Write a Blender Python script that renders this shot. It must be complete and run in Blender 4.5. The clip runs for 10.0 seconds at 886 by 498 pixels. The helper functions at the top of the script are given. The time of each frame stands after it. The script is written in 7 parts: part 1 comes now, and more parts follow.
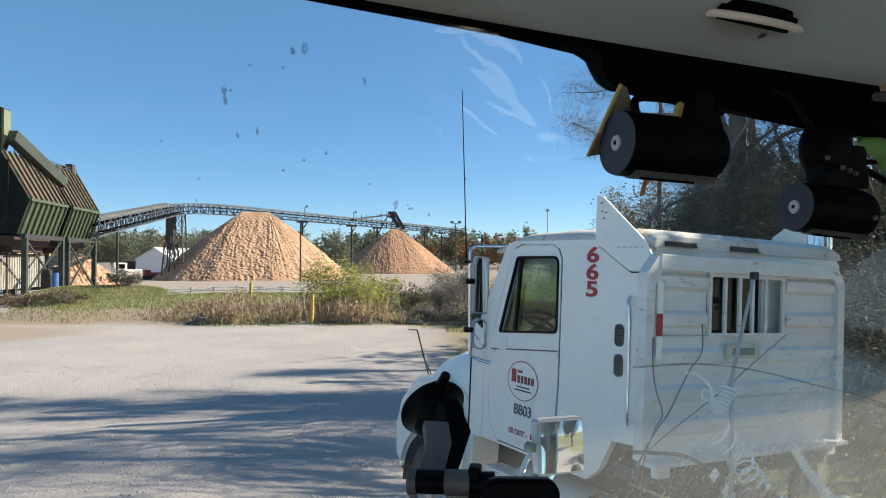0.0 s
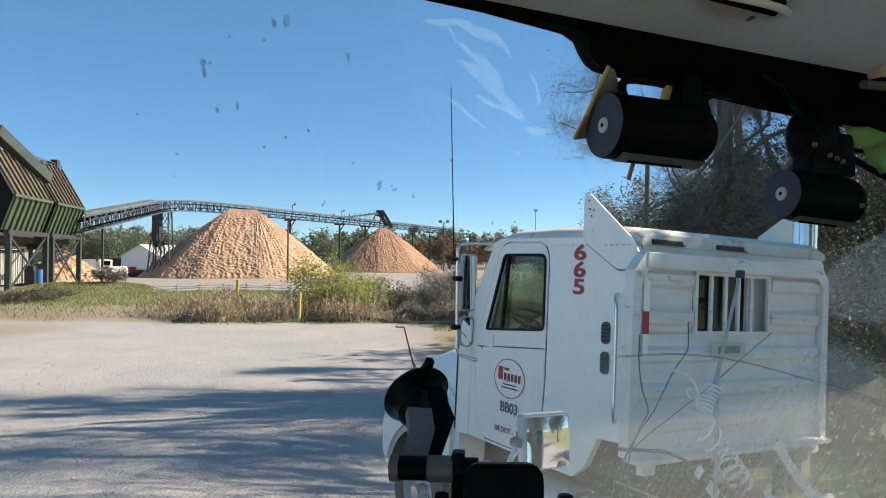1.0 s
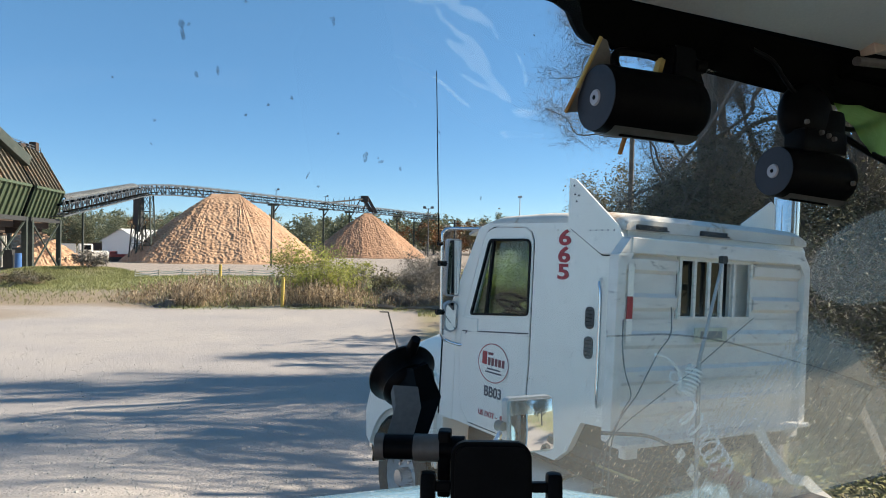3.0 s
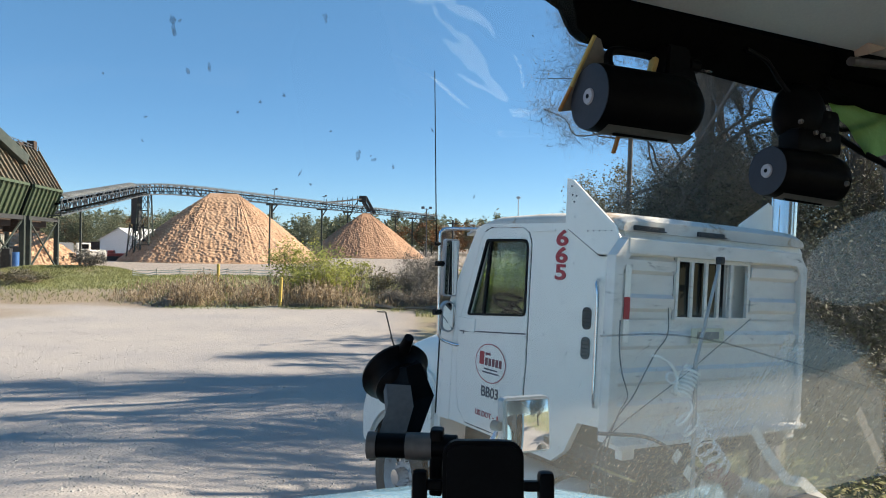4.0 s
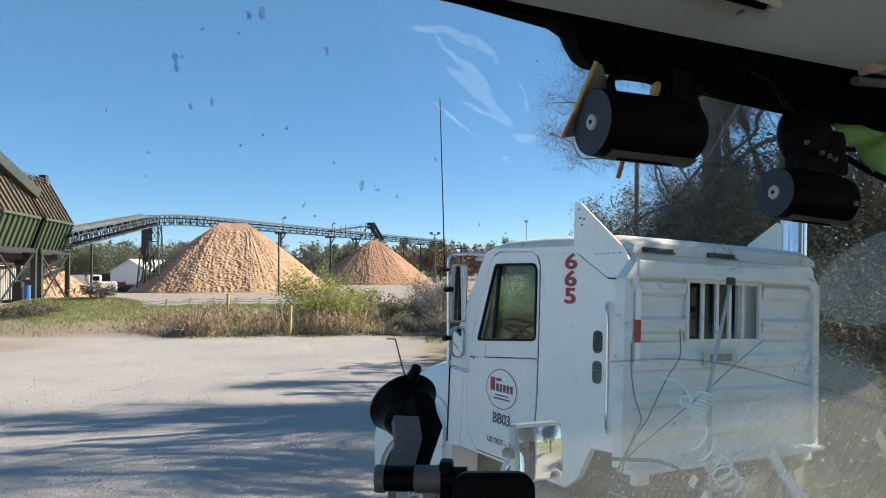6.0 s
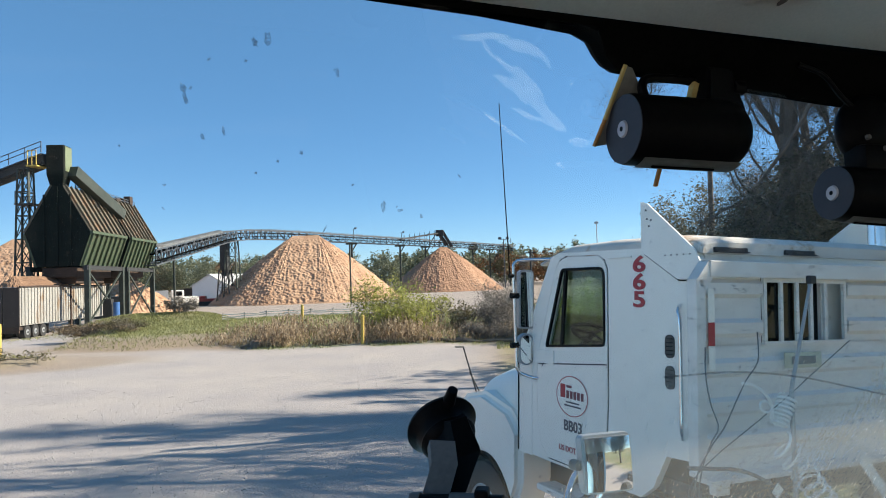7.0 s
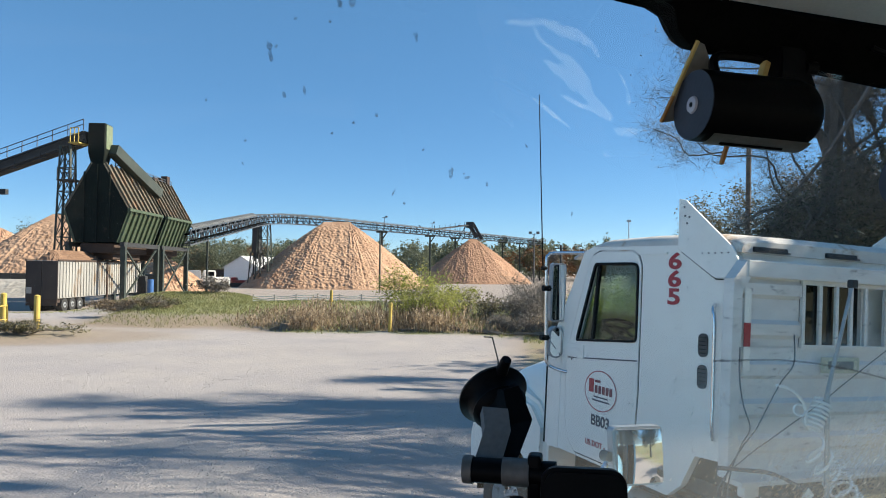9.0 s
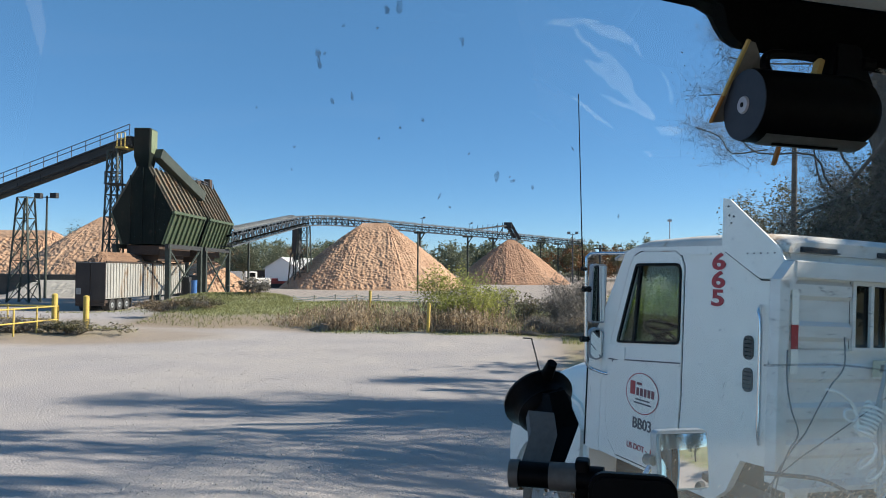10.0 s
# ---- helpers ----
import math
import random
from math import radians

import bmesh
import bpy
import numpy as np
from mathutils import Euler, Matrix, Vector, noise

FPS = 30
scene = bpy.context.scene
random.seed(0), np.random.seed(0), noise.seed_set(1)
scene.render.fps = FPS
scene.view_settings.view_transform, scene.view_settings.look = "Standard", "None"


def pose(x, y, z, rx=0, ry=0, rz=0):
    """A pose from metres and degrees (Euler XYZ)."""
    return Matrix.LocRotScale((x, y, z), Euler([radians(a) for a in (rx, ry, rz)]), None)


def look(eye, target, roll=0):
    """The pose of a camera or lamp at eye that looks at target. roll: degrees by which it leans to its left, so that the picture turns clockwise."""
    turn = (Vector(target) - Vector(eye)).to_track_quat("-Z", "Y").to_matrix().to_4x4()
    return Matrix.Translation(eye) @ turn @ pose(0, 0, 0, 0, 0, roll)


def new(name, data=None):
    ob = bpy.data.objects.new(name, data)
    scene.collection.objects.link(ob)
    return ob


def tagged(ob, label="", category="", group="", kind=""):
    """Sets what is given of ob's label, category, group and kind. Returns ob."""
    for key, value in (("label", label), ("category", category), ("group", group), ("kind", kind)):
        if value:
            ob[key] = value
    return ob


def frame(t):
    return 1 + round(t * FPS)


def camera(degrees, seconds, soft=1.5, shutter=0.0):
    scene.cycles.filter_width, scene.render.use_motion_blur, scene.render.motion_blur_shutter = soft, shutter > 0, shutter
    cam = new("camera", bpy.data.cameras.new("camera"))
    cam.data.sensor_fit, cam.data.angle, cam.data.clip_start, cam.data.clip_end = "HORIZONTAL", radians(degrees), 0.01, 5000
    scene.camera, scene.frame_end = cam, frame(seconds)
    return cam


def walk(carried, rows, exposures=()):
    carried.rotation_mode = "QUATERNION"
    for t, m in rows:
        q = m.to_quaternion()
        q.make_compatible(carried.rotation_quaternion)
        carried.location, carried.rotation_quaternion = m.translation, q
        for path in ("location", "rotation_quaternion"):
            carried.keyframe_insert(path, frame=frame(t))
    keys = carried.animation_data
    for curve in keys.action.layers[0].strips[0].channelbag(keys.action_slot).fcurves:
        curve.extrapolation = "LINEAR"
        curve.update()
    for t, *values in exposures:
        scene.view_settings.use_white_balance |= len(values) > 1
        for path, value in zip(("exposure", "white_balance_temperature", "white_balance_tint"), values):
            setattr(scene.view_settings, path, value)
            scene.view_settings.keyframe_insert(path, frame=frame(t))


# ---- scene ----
cam = camera(64.4, 10.0, 1.0)
PATH = [
    (0, (-0.105, -0.489, 2.584), (-0.107, 1.51, 2.614), -0.0),
    (0.5, (-0.103, -0.476, 2.562), (-0.088, 1.523, 2.588), 0.2),
    (1, (-0.101, -0.477, 2.566), (-0.069, 1.522, 2.594), 0.4),
    (1.5, (-0.109, -0.474, 2.566), (-0.06, 1.526, 2.59), 0.6),
    (2, (-0.11, -0.468, 2.56), (-0.044, 1.531, 2.575), 0.6),
    (2.5, (-0.108, -0.461, 2.556), (-0.034, 1.537, 2.545), 0.6),
    (4, (-0.098, -0.458, 2.552), (-0.016, 1.54, 2.542), 0.9),
    (4.5, (-0.101, -0.462, 2.557), (-0.016, 1.537, 2.554), 0.9),
    (5, (-0.1, -0.459, 2.555), (-0.009, 1.539, 2.561), 0.8),
    (6.3, (-0.088, -0.447, 2.556), (-0.063, 1.551, 2.63), -1.1),
    (6.5, (-0.078, -0.439, 2.551), (-0.103, 1.559, 2.629), -1.3),
    (7, (-0.051, -0.428, 2.57), (-0.19, 1.566, 2.652), -2.0),
    (7.5, (-0.041, -0.434, 2.558), (-0.221, 1.556, 2.64), -1.8),
    (8, (-0.072, -0.446, 2.54), (-0.277, 1.542, 2.614), -0.7),
    (8.5, (-0.082, -0.443, 2.541), (-0.296, 1.544, 2.603), -0.0),
    (9, (-0.085, -0.443, 2.545), (-0.308, 1.544, 2.604), 0.5),
    (9.5, (-0.09, -0.445, 2.549), (-0.355, 1.536, 2.608), 0.6),
    (10, (-0.093, -0.445, 2.548), (-0.422, 1.526, 2.608), 0.4),
]
walk(cam, [(t, look(eye, target, roll)) for t, eye, target, roll in PATH],
     exposures=((0.0, 1.24, 6600, 10), (5.0, 1.26, 6650, 10), (6.5, 1.24, 6450, 10), (8.0, 1.20, 6380, 10), (9.4, 1.16, 6320, 10), (10.0, 0.99, 6170, 10)))

# ---- light ----
SUN_DIR = Vector((0.962, 0.265, 0.635)).normalized()
world = bpy.data.worlds.new("world")
scene.world = world
world.use_nodes = True
wn, wl = world.node_tree.nodes, world.node_tree.links
sky = wn.new("ShaderNodeTexSky")
sky.sky_type, sky.sun_disc = "NISHITA", False
sky.sun_elevation, sky.sun_rotation = math.asin(SUN_DIR.z), math.atan2(SUN_DIR.x, SUN_DIR.y)
sky.air_density, sky.dust_density, sky.ozone_density = 0.65, 0.0, 2.5
vivid = wn.new("ShaderNodeHueSaturation")
vivid.inputs["Saturation"].default_value = 1.2
even = wn.new("ShaderNodeMix")
even.data_type = "RGBA"
even.inputs[0].default_value, even.inputs[7].default_value = 0.42, (1.03, 2.27, 3.73, 1)
wl.new(sky.outputs[0], vivid.inputs["Color"])
wl.new(vivid.outputs[0], even.inputs[6])
wl.new(even.outputs[2], wn["Background"].inputs[0])
wn["Background"].inputs[1].default_value = 0.085
sun = new("sun", bpy.data.lights.new("sun", "SUN"))
sun.data.energy, sun.data.angle, sun.data.color = 5.0, radians(0.5), (1.0, 0.895, 0.75)
sun.matrix_world = look(SUN_DIR * 100, (0, 0, 0))


# ---- materials ----
def nodes_of(name):
    m = bpy.data.materials.new(name)
    m.use_nodes = True
    nt = m.node_tree
    return m, nt.nodes, nt.links, nt.nodes["Principled BSDF"]


def surface(name, a, b, rough=0.6, metal=0.0, scale=4.0, fine=60.0, bump=0.15, spots=None, spot_cover=0.0, contrast=(0.35, 0.65), random_value=0.0, coat=0.0, stretch=(1, 1, 1), distance=0.01, spec=0.5):
    """A worn surface: two colours mixed by coarse and fine noise, optional spots, fine relief."""
    m, n, l, p = nodes_of(name)
    tc = n.new("ShaderNodeTexCoord")
    mp = n.new("ShaderNodeMapping")
    mp.inputs["Scale"].default_value = stretch
    l.new(tc.outputs["Object"], mp.inputs[0])
    n1 = n.new("ShaderNodeTexNoise")
    n1.inputs["Scale"].default_value, n1.inputs["Detail"].default_value = scale, 6
    n2 = n.new("ShaderNodeTexNoise")
    n2.inputs["Scale"].default_value, n2.inputs["Detail"].default_value = fine, 4
    for q in (n1, n2):
        l.new(mp.outputs[0], q.inputs["Vector"])
    add = n.new("ShaderNodeMix")
    add.inputs[0].default_value = 0.4
    l.new(n1.outputs[0], add.inputs[2])
    l.new(n2.outputs[0], add.inputs[3])
    ramp = n.new("ShaderNodeValToRGB")
    ramp.color_ramp.elements[0].position, ramp.color_ramp.elements[1].position = contrast
    ramp.color_ramp.elements[0].color, ramp.color_ramp.elements[1].color = (*a, 1), (*b, 1)
    l.new(add.outputs[0], ramp.inputs[0])
    out = ramp.outputs[0]
    if spots:
        n3 = n.new("ShaderNodeTexNoise")
        n3.inputs["Scale"].default_value, n3.inputs["Detail"].default_value, n3.inputs["Roughness"].default_value = scale * 2.3, 8, 0.7
        l.new(mp.outputs[0], n3.inputs["Vector"])
        r3 = n.new("ShaderNodeValToRGB")
        r3.color_ramp.elements[0].position, r3.color_ramp.elements[1].position = 0.62 - spot_cover * 0.3, 0.70 - spot_cover * 0.25
        l.new(n3.outputs[0], r3.inputs[0])
        mx = n.new("ShaderNodeMix")
        mx.data_type = "RGBA"
        l.new(r3.outputs[0], mx.inputs[0])
        l.new(out, mx.inputs[6])
        mx.inputs[7].default_value = (*spots, 1)
        out = mx.outputs[2]
    if random_value:
        oi = n.new("ShaderNodeObjectInfo")
        geo = n.new("ShaderNodeNewGeometry")
        sm = n.new("ShaderNodeMath")
        sm.operation = "ADD"
        l.new(oi.outputs["Random"], sm.inputs[0])
        l.new(geo.outputs["Random Per Island"], sm.inputs[1])
        mr = n.new("ShaderNodeMapRange")
        mr.inputs[2].default_value = 2.0
        mr.inputs[3].default_value, mr.inputs[4].default_value = 1 - random_value, 1 + random_value
        l.new(sm.outputs[0], mr.inputs[0])
        hs = n.new("ShaderNodeHueSaturation")
        l.new(mr.outputs[0], hs.inputs["Value"])
        l.new(out, hs.inputs["Color"])
        out = hs.outputs[0]
    l.new(out, p.inputs["Base Color"])
    p.inputs["Roughness"].default_value, p.inputs["Metallic"].default_value = rough, metal
    p.inputs["Coat Weight"].default_value, p.inputs["Specular IOR Level"].default_value = coat, spec
    if bump:
        bp = n.new("ShaderNodeBump")
        bp.inputs["Strength"].default_value, bp.inputs["Distance"].default_value = bump, distance
        l.new(add.outputs[0], bp.inputs["Height"])
        l.new(bp.outputs[0], p.inputs["Normal"])
    return m


def foliage(name, a, b, through_light=0.25, rough=0.6, spread=0.4):
    """Leaf colour that differs leaf by leaf, with some light passing through."""
    m, n, l, p = nodes_of(name)
    geo = n.new("ShaderNodeNewGeometry")
    ramp = n.new("ShaderNodeValToRGB")
    ramp.color_ramp.elements[0].color, ramp.color_ramp.elements[1].color = (*a, 1), (*b, 1)
    ramp.color_ramp.elements[0].position, ramp.color_ramp.elements[1].position = 0.5 - spread, 0.5 + spread
    l.new(geo.outputs["Random Per Island"], ramp.inputs[0])
    l.new(ramp.outputs[0], p.inputs["Base Color"])
    p.inputs["Roughness"].default_value = rough
    tr = n.new("ShaderNodeBsdfTranslucent")
    l.new(ramp.outputs[0], tr.inputs[0])
    mx = n.new("ShaderNodeMixShader")
    mx.inputs[0].default_value = through_light
    l.new(p.outputs[0], mx.inputs[1])
    l.new(tr.outputs[0], mx.inputs[2])
    l.new(mx.outputs[0], n["Material Output"].inputs[0])
    return m


def thin_glass(name, tint=(0.9, 0.95, 0.93), gloss=0.0, base=0.04):
    m, n, l, p = nodes_of(name)
    n.remove(p)
    tr, gl, lw, mx = n.new("ShaderNodeBsdfTransparent"), n.new("ShaderNodeBsdfGlossy"), n.new("ShaderNodeLayerWeight"), n.new("ShaderNodeMixShader")
    tr.inputs[0].default_value, gl.inputs["Roughness"].default_value, lw.inputs[0].default_value = (*tint, 1), gloss, 0.5
    pw, sc = n.new("ShaderNodeMath"), n.new("ShaderNodeMapRange")
    pw.operation, pw.inputs[1].default_value = "POWER", 5.0
    sc.inputs[3].default_value, sc.inputs[4].default_value = base, 1.0
    l.new(lw.outputs["Facing"], pw.inputs[0])
    l.new(pw.outputs[0], sc.inputs[0])
    l.new(sc.outputs[0], mx.inputs[0])
    l.new(tr.outputs[0], mx.inputs[1])
    l.new(gl.outputs[0], mx.inputs[2])
    l.new(mx.outputs[0], n["Material Output"].inputs[0])
    return m


WHITE_PAINT = surface("white truck paint", (0.84, 0.79, 0.705), (0.91, 0.86, 0.775), 0.38, 0, 9, 90, 0.03, (0.40, 0.38, 0.34), 0.08)
WHITE_ROOF = surface("dusty white roof paint", (0.56, 0.50, 0.43), (0.70, 0.65, 0.58), 0.7, 0, 2, 30, 0.03, (0.42, 0.30, 0.20), 0.3)
ALU = surface("dull aluminium sheet", (0.64, 0.60, 0.555), (0.78, 0.74, 0.69), 0.6, 0.15, 5, 90, 0.08, (0.30, 0.29, 0.27), 0.15, stretch=(1, 1, 3))
CHROME = surface("worn chrome", (0.62, 0.63, 0.65), (0.75, 0.76, 0.78), 0.18, 1.0, 6, 50, 0.02)
BLACK_PLASTIC = surface("black plastic", (0.0022, 0.0022, 0.0026), (0.005, 0.005, 0.0055), 0.45, 0, 20, 200, 0.05, spec=0.06)
MATT_BLACK = surface("matt black trim", (0.0018, 0.002, 0.0018), (0.004, 0.0045, 0.004), 0.9, 0, 20, 200, 0.08, spec=0.03)
LENS_FACE = surface("blue black lens face", (0.010, 0.013, 0.022), (0.016, 0.019, 0.030), 0.6, 0, 30, 200, 0.04)
LENS_RING = surface("pale lens ring", (0.34, 0.34, 0.37), (0.42, 0.42, 0.45), 0.4, 0, 20, 100, 0.0)
GREY_PLASTIC = surface("grey plastic", (0.08, 0.073, 0.066), (0.13, 0.12, 0.108), 0.5, 0, 15, 120, 0.05)
VENT_GREY = surface("dark vent plastic", (0.035, 0.033, 0.032), (0.06, 0.057, 0.053), 0.6, 0, 15, 120, 0.05)
BEIGE_TRIM = surface("beige trim", (0.42, 0.33, 0.26), (0.50, 0.40, 0.32), 0.7, 0, 10, 100, 0.05)
YELLOW_FOAM = surface("yellow foam pad", (0.46, 0.34, 0.10), (0.58, 0.44, 0.16), 0.85, 0, 40, 300, 0.2)
RUST_FOAM = surface("rust brown foam", (0.30, 0.13, 0.03), (0.42, 0.20, 0.05), 0.85, 0, 40, 300, 0.2)
HEADLINER = surface("grey headliner cloth", (0.70, 0.68, 0.59), (0.80, 0.775, 0.68), 0.95, 0, 3, 300, 0.12)
RUBBER = surface("tyre rubber", (0.018, 0.018, 0.019), (0.04, 0.038, 0.036), 0.85, 0, 8, 80, 0.2)
WHEEL_STEEL = surface("dusty white wheel steel", (0.40, 0.40, 0.40), (0.55, 0.55, 0.55), 0.45, 0.2, 6, 60, 0.06, (0.22, 0.18, 0.14), 0.2)
DARK_STEEL = surface("dark greasy steel", (0.020, 0.021, 0.022), (0.055, 0.055, 0.055), 0.65, 0.3, 5, 60, 0.15, (0.10, 0.085, 0.07), 0.15)
MAROON_VINYL = surface("maroon vinyl lettering", (0.15, 0.028, 0.036), (0.20, 0.04, 0.05), 0.5, 0, 8, 60, 0.0)
RED_VINYL = surface("red vinyl lettering", (0.34, 0.012, 0.02), (0.42, 0.02, 0.03), 0.45, 0, 8, 60, 0.0)
DARK_VINYL = surface("dark vinyl lettering", (0.06, 0.05, 0.06), (0.10, 0.08, 0.09), 0.5, 0, 8, 60, 0.0)
BLUE_PAINT = surface("light blue hood paint", (0.22, 0.45, 0.60), (0.28, 0.52, 0.66), 0.25, 0, 4, 50, 0.02, (0.5, 0.55, 0.55), 0.05, coat=0.6)
SILVER = surface("silver painted casing", (0.30, 0.31, 0.32), (0.38, 0.39, 0.40), 0.4, 0.3, 8, 80, 0.03)
SILO_GREEN = surface("faded green sheet steel", (0.045, 0.068, 0.038), (0.085, 0.11, 0.062), 0.6, 0.1, 1.2, 14, 0.1, (0.16, 0.11, 0.06), 0.16)
SILO_ROOF = surface("rust stained green roof sheet", (0.075, 0.07, 0.048), (0.135, 0.11, 0.075), 0.7, 0.1, 0.8, 10, 0.1, (0.20, 0.115, 0.06), 0.3, stretch=(1, 1, 0.4))
# near-black green: the shade on the silo's end faces is in the colour
SILO_SHADE = surface("green sheet steel with shade in its colour", (0.006, 0.009, 0.008), (0.013, 0.018, 0.014), 0.75, 0.0, 0.8, 10, 0.1, (0.03, 0.025, 0.02), 0.2, spec=0.12)
HEADHOUSE_LIT = surface("green headhouse paint, lit side", (0.13, 0.16, 0.09), (0.19, 0.22, 0.13), 0.6, 0, 1.0, 12, 0.06, (0.15, 0.13, 0.08), 0.1)
STEEL_GREEN = surface("green structural steel", (0.026, 0.036, 0.030), (0.055, 0.066, 0.055), 0.65, 0.2, 1.5, 20, 0.1, (0.10, 0.07, 0.05), 0.15)
CONVEYOR_STEEL = surface("weathered conveyor steel", (0.055, 0.064, 0.075), (0.11, 0.122, 0.135), 0.65, 0.3, 0.6, 8, 0.1)
GALV = surface("galvanised sheet", (0.38, 0.39, 0.40), (0.52, 0.53, 0.53), 0.5, 0.4, 0.6, 10, 0.05, (0.30, 0.26, 0.22), 0.15)
OLD_GALV = surface("weathered belt cover sheet", (0.20, 0.205, 0.205), (0.30, 0.305, 0.30), 0.6, 0.3, 0.6, 10, 0.05, (0.17, 0.14, 0.11), 0.2)
RUST = surface("rusty dark steel", (0.035, 0.025, 0.02), (0.08, 0.05, 0.035), 0.8, 0.2, 1.5, 16, 0.2)
YELLOW = surface("weathered yellow paint", (0.46, 0.32, 0.06), (0.58, 0.42, 0.10), 0.7, 0, 3, 40, 0.1, (0.25, 0.16, 0.05), 0.15)
TRAILER_SIDE = surface("dirty corrugated trailer side", (0.27, 0.258, 0.235), (0.40, 0.385, 0.35), 0.6, 0.2, 0.5, 10, 0.05, (0.24, 0.17, 0.11), 0.25, stretch=(1, 1, 0.3))
TRAILER_REAR = surface("dark rusty trailer door", (0.028, 0.022, 0.02), (0.055, 0.042, 0.036), 0.7, 0.2, 0.8, 10, 0.1)
CHIPS = surface("fresh wood chips", (0.335, 0.185, 0.105), (0.52, 0.325, 0.20), 0.9, 0, 0.35, 4.0, 0.9, (0.29, 0.155, 0.08), 0.16, contrast=(0.28, 0.66), distance=0.18)
RED_CHIPS = surface("red brown wood chips", (0.27, 0.14, 0.08), (0.43, 0.245, 0.145), 0.9, 0, 0.35, 4.0, 0.9, (0.23, 0.115, 0.06), 0.18, contrast=(0.28, 0.66), distance=0.18)
CHIP_PIECE = surface("wood chip", (0.42, 0.23, 0.12), (0.66, 0.43, 0.25), 0.9, 0, 0.5, 8, 0.3, random_value=0.25)
DARK_CHIPS = surface("brown bark", (0.13, 0.07, 0.04), (0.24, 0.14, 0.085), 0.95, 0, 0.8, 6, 0.8)
BARK = surface("grey bark", (0.10, 0.085, 0.07), (0.20, 0.175, 0.15), 0.9, 0, 6, 40, 0.6, stretch=(1, 1, 0.25))
TWIG = surface("twigs", (0.11, 0.095, 0.08), (0.22, 0.19, 0.16), 0.9, 0, 6, 40, 0.2)
LOG = surface("weathered log", (0.10, 0.075, 0.055), (0.20, 0.155, 0.115), 0.9, 0, 5, 40, 0.5)
CONCRETE = surface("dusty concrete", (0.28, 0.265, 0.24), (0.38, 0.36, 0.33), 0.85, 0, 0.6, 12, 0.2)
BLOCK_DARK = surface("dark concrete blocks", (0.045, 0.042, 0.038), (0.085, 0.08, 0.072), 0.85, 0, 0.6, 8, 0.3)
SHED_WALL = surface("pale shed sheeting", (0.74, 0.74, 0.72), (0.82, 0.82, 0.80), 0.6, 0, 0.5, 6, 0.03)
SHED_ROOF = surface("grey shed roof", (0.42, 0.41, 0.39), (0.54, 0.53, 0.50), 0.6, 0.2, 0.5, 6, 0.03)
TARP = surface("silt fence cloth", (0.60, 0.59, 0.56), (0.76, 0.75, 0.72), 0.8, 0, 1.5, 20, 0.1)
WOOD = surface("old grey wood", (0.20, 0.17, 0.14), (0.32, 0.28, 0.23), 0.85, 0, 3, 40, 0.3, stretch=(1, 1, 0.2))
RED_PAINT = surface("faded red paint", (0.24, 0.035, 0.03), (0.33, 0.06, 0.05), 0.6, 0, 3, 30, 0.05)
BLUE_DRUM = surface("blue machine paint", (0.03, 0.10, 0.28), (0.05, 0.15, 0.36), 0.5, 0, 3, 30, 0.05)
LEAF_DARK = foliage("dark evergreen leaves", (0.05, 0.053, 0.034), (0.165, 0.16, 0.105), 0.2, 0.75)
LEAF_OLIVE = foliage("olive autumn leaves", (0.075, 0.075, 0.035), (0.21, 0.17, 0.085), 0.35)
LEAF_GREEN = foliage("bright shrub leaves", (0.22, 0.235, 0.045), (0.47, 0.46, 0.13), 0.55)
LEAF_BROWN = foliage("dry brown leaves", (0.11, 0.075, 0.04), (0.26, 0.18, 0.10), 0.3)
LEAF_GREY = foliage("grey dead brush", (0.13, 0.11, 0.09), (0.26, 0.23, 0.19), 0.3)
LEAF_FAR = foliage("far wood leaves", (0.085, 0.105, 0.07), (0.21, 0.215, 0.13), 0.35)
LEAF_RUST = foliage("rust coloured leaves", (0.12, 0.055, 0.02), (0.22, 0.105, 0.035), 0.25)
WEED = foliage("dry weed stalks", (0.21, 0.145, 0.09), (0.62, 0.49, 0.33), 0.5)
GRASS_BLADE = foliage("short green grass", (0.15, 0.165, 0.055), (0.34, 0.32, 0.13), 0.4)
CRUSHED = surface("pale crushed stone", (0.40, 0.35, 0.29), (0.52, 0.46, 0.385), 0.95, 0, 0.5, 8, 0.3)
STONE = surface("pale limestone gravel", (0.26, 0.24, 0.22), (0.46, 0.43, 0.40), 0.9, 0, 3, 40, 0.3, random_value=0.2)
REAR_PANE = thin_glass("dark tinted rear glass", (0.05, 0.055, 0.055))
PANE = thin_glass("window glass", (0.68, 0.77, 0.72), 0.0, 0.03)
MIRROR = surface("mirror silver", (0.86, 0.87, 0.88), (0.88, 0.89, 0.90), 0.02, 1.0, 2, 10, 0.0)
CLEAR_HOSE = surface("pale coiled hose", (0.78, 0.77, 0.73), (0.88, 0.87, 0.83), 0.35, 0, 10, 60, 0.02)
HOSE_GREY = surface("grey rubber hose", (0.07, 0.072, 0.075), (0.13, 0.13, 0.13), 0.7, 0, 10, 60, 0.05)
STRAP_WEB = surface("sunlit cream webbing", (0.74, 0.70, 0.62), (0.86, 0.82, 0.74), 0.8, 0, 30, 200, 0.1)
RED_HOSE = surface("red coiled hose", (0.22, 0.05, 0.05), (0.30, 0.09, 0.09), 0.4, 0, 10, 60, 0.02)
SEAT_CLOTH = surface("dark seat cloth", (0.03, 0.03, 0.032), (0.06, 0.058, 0.055), 0.95, 0, 8, 120, 0.2)
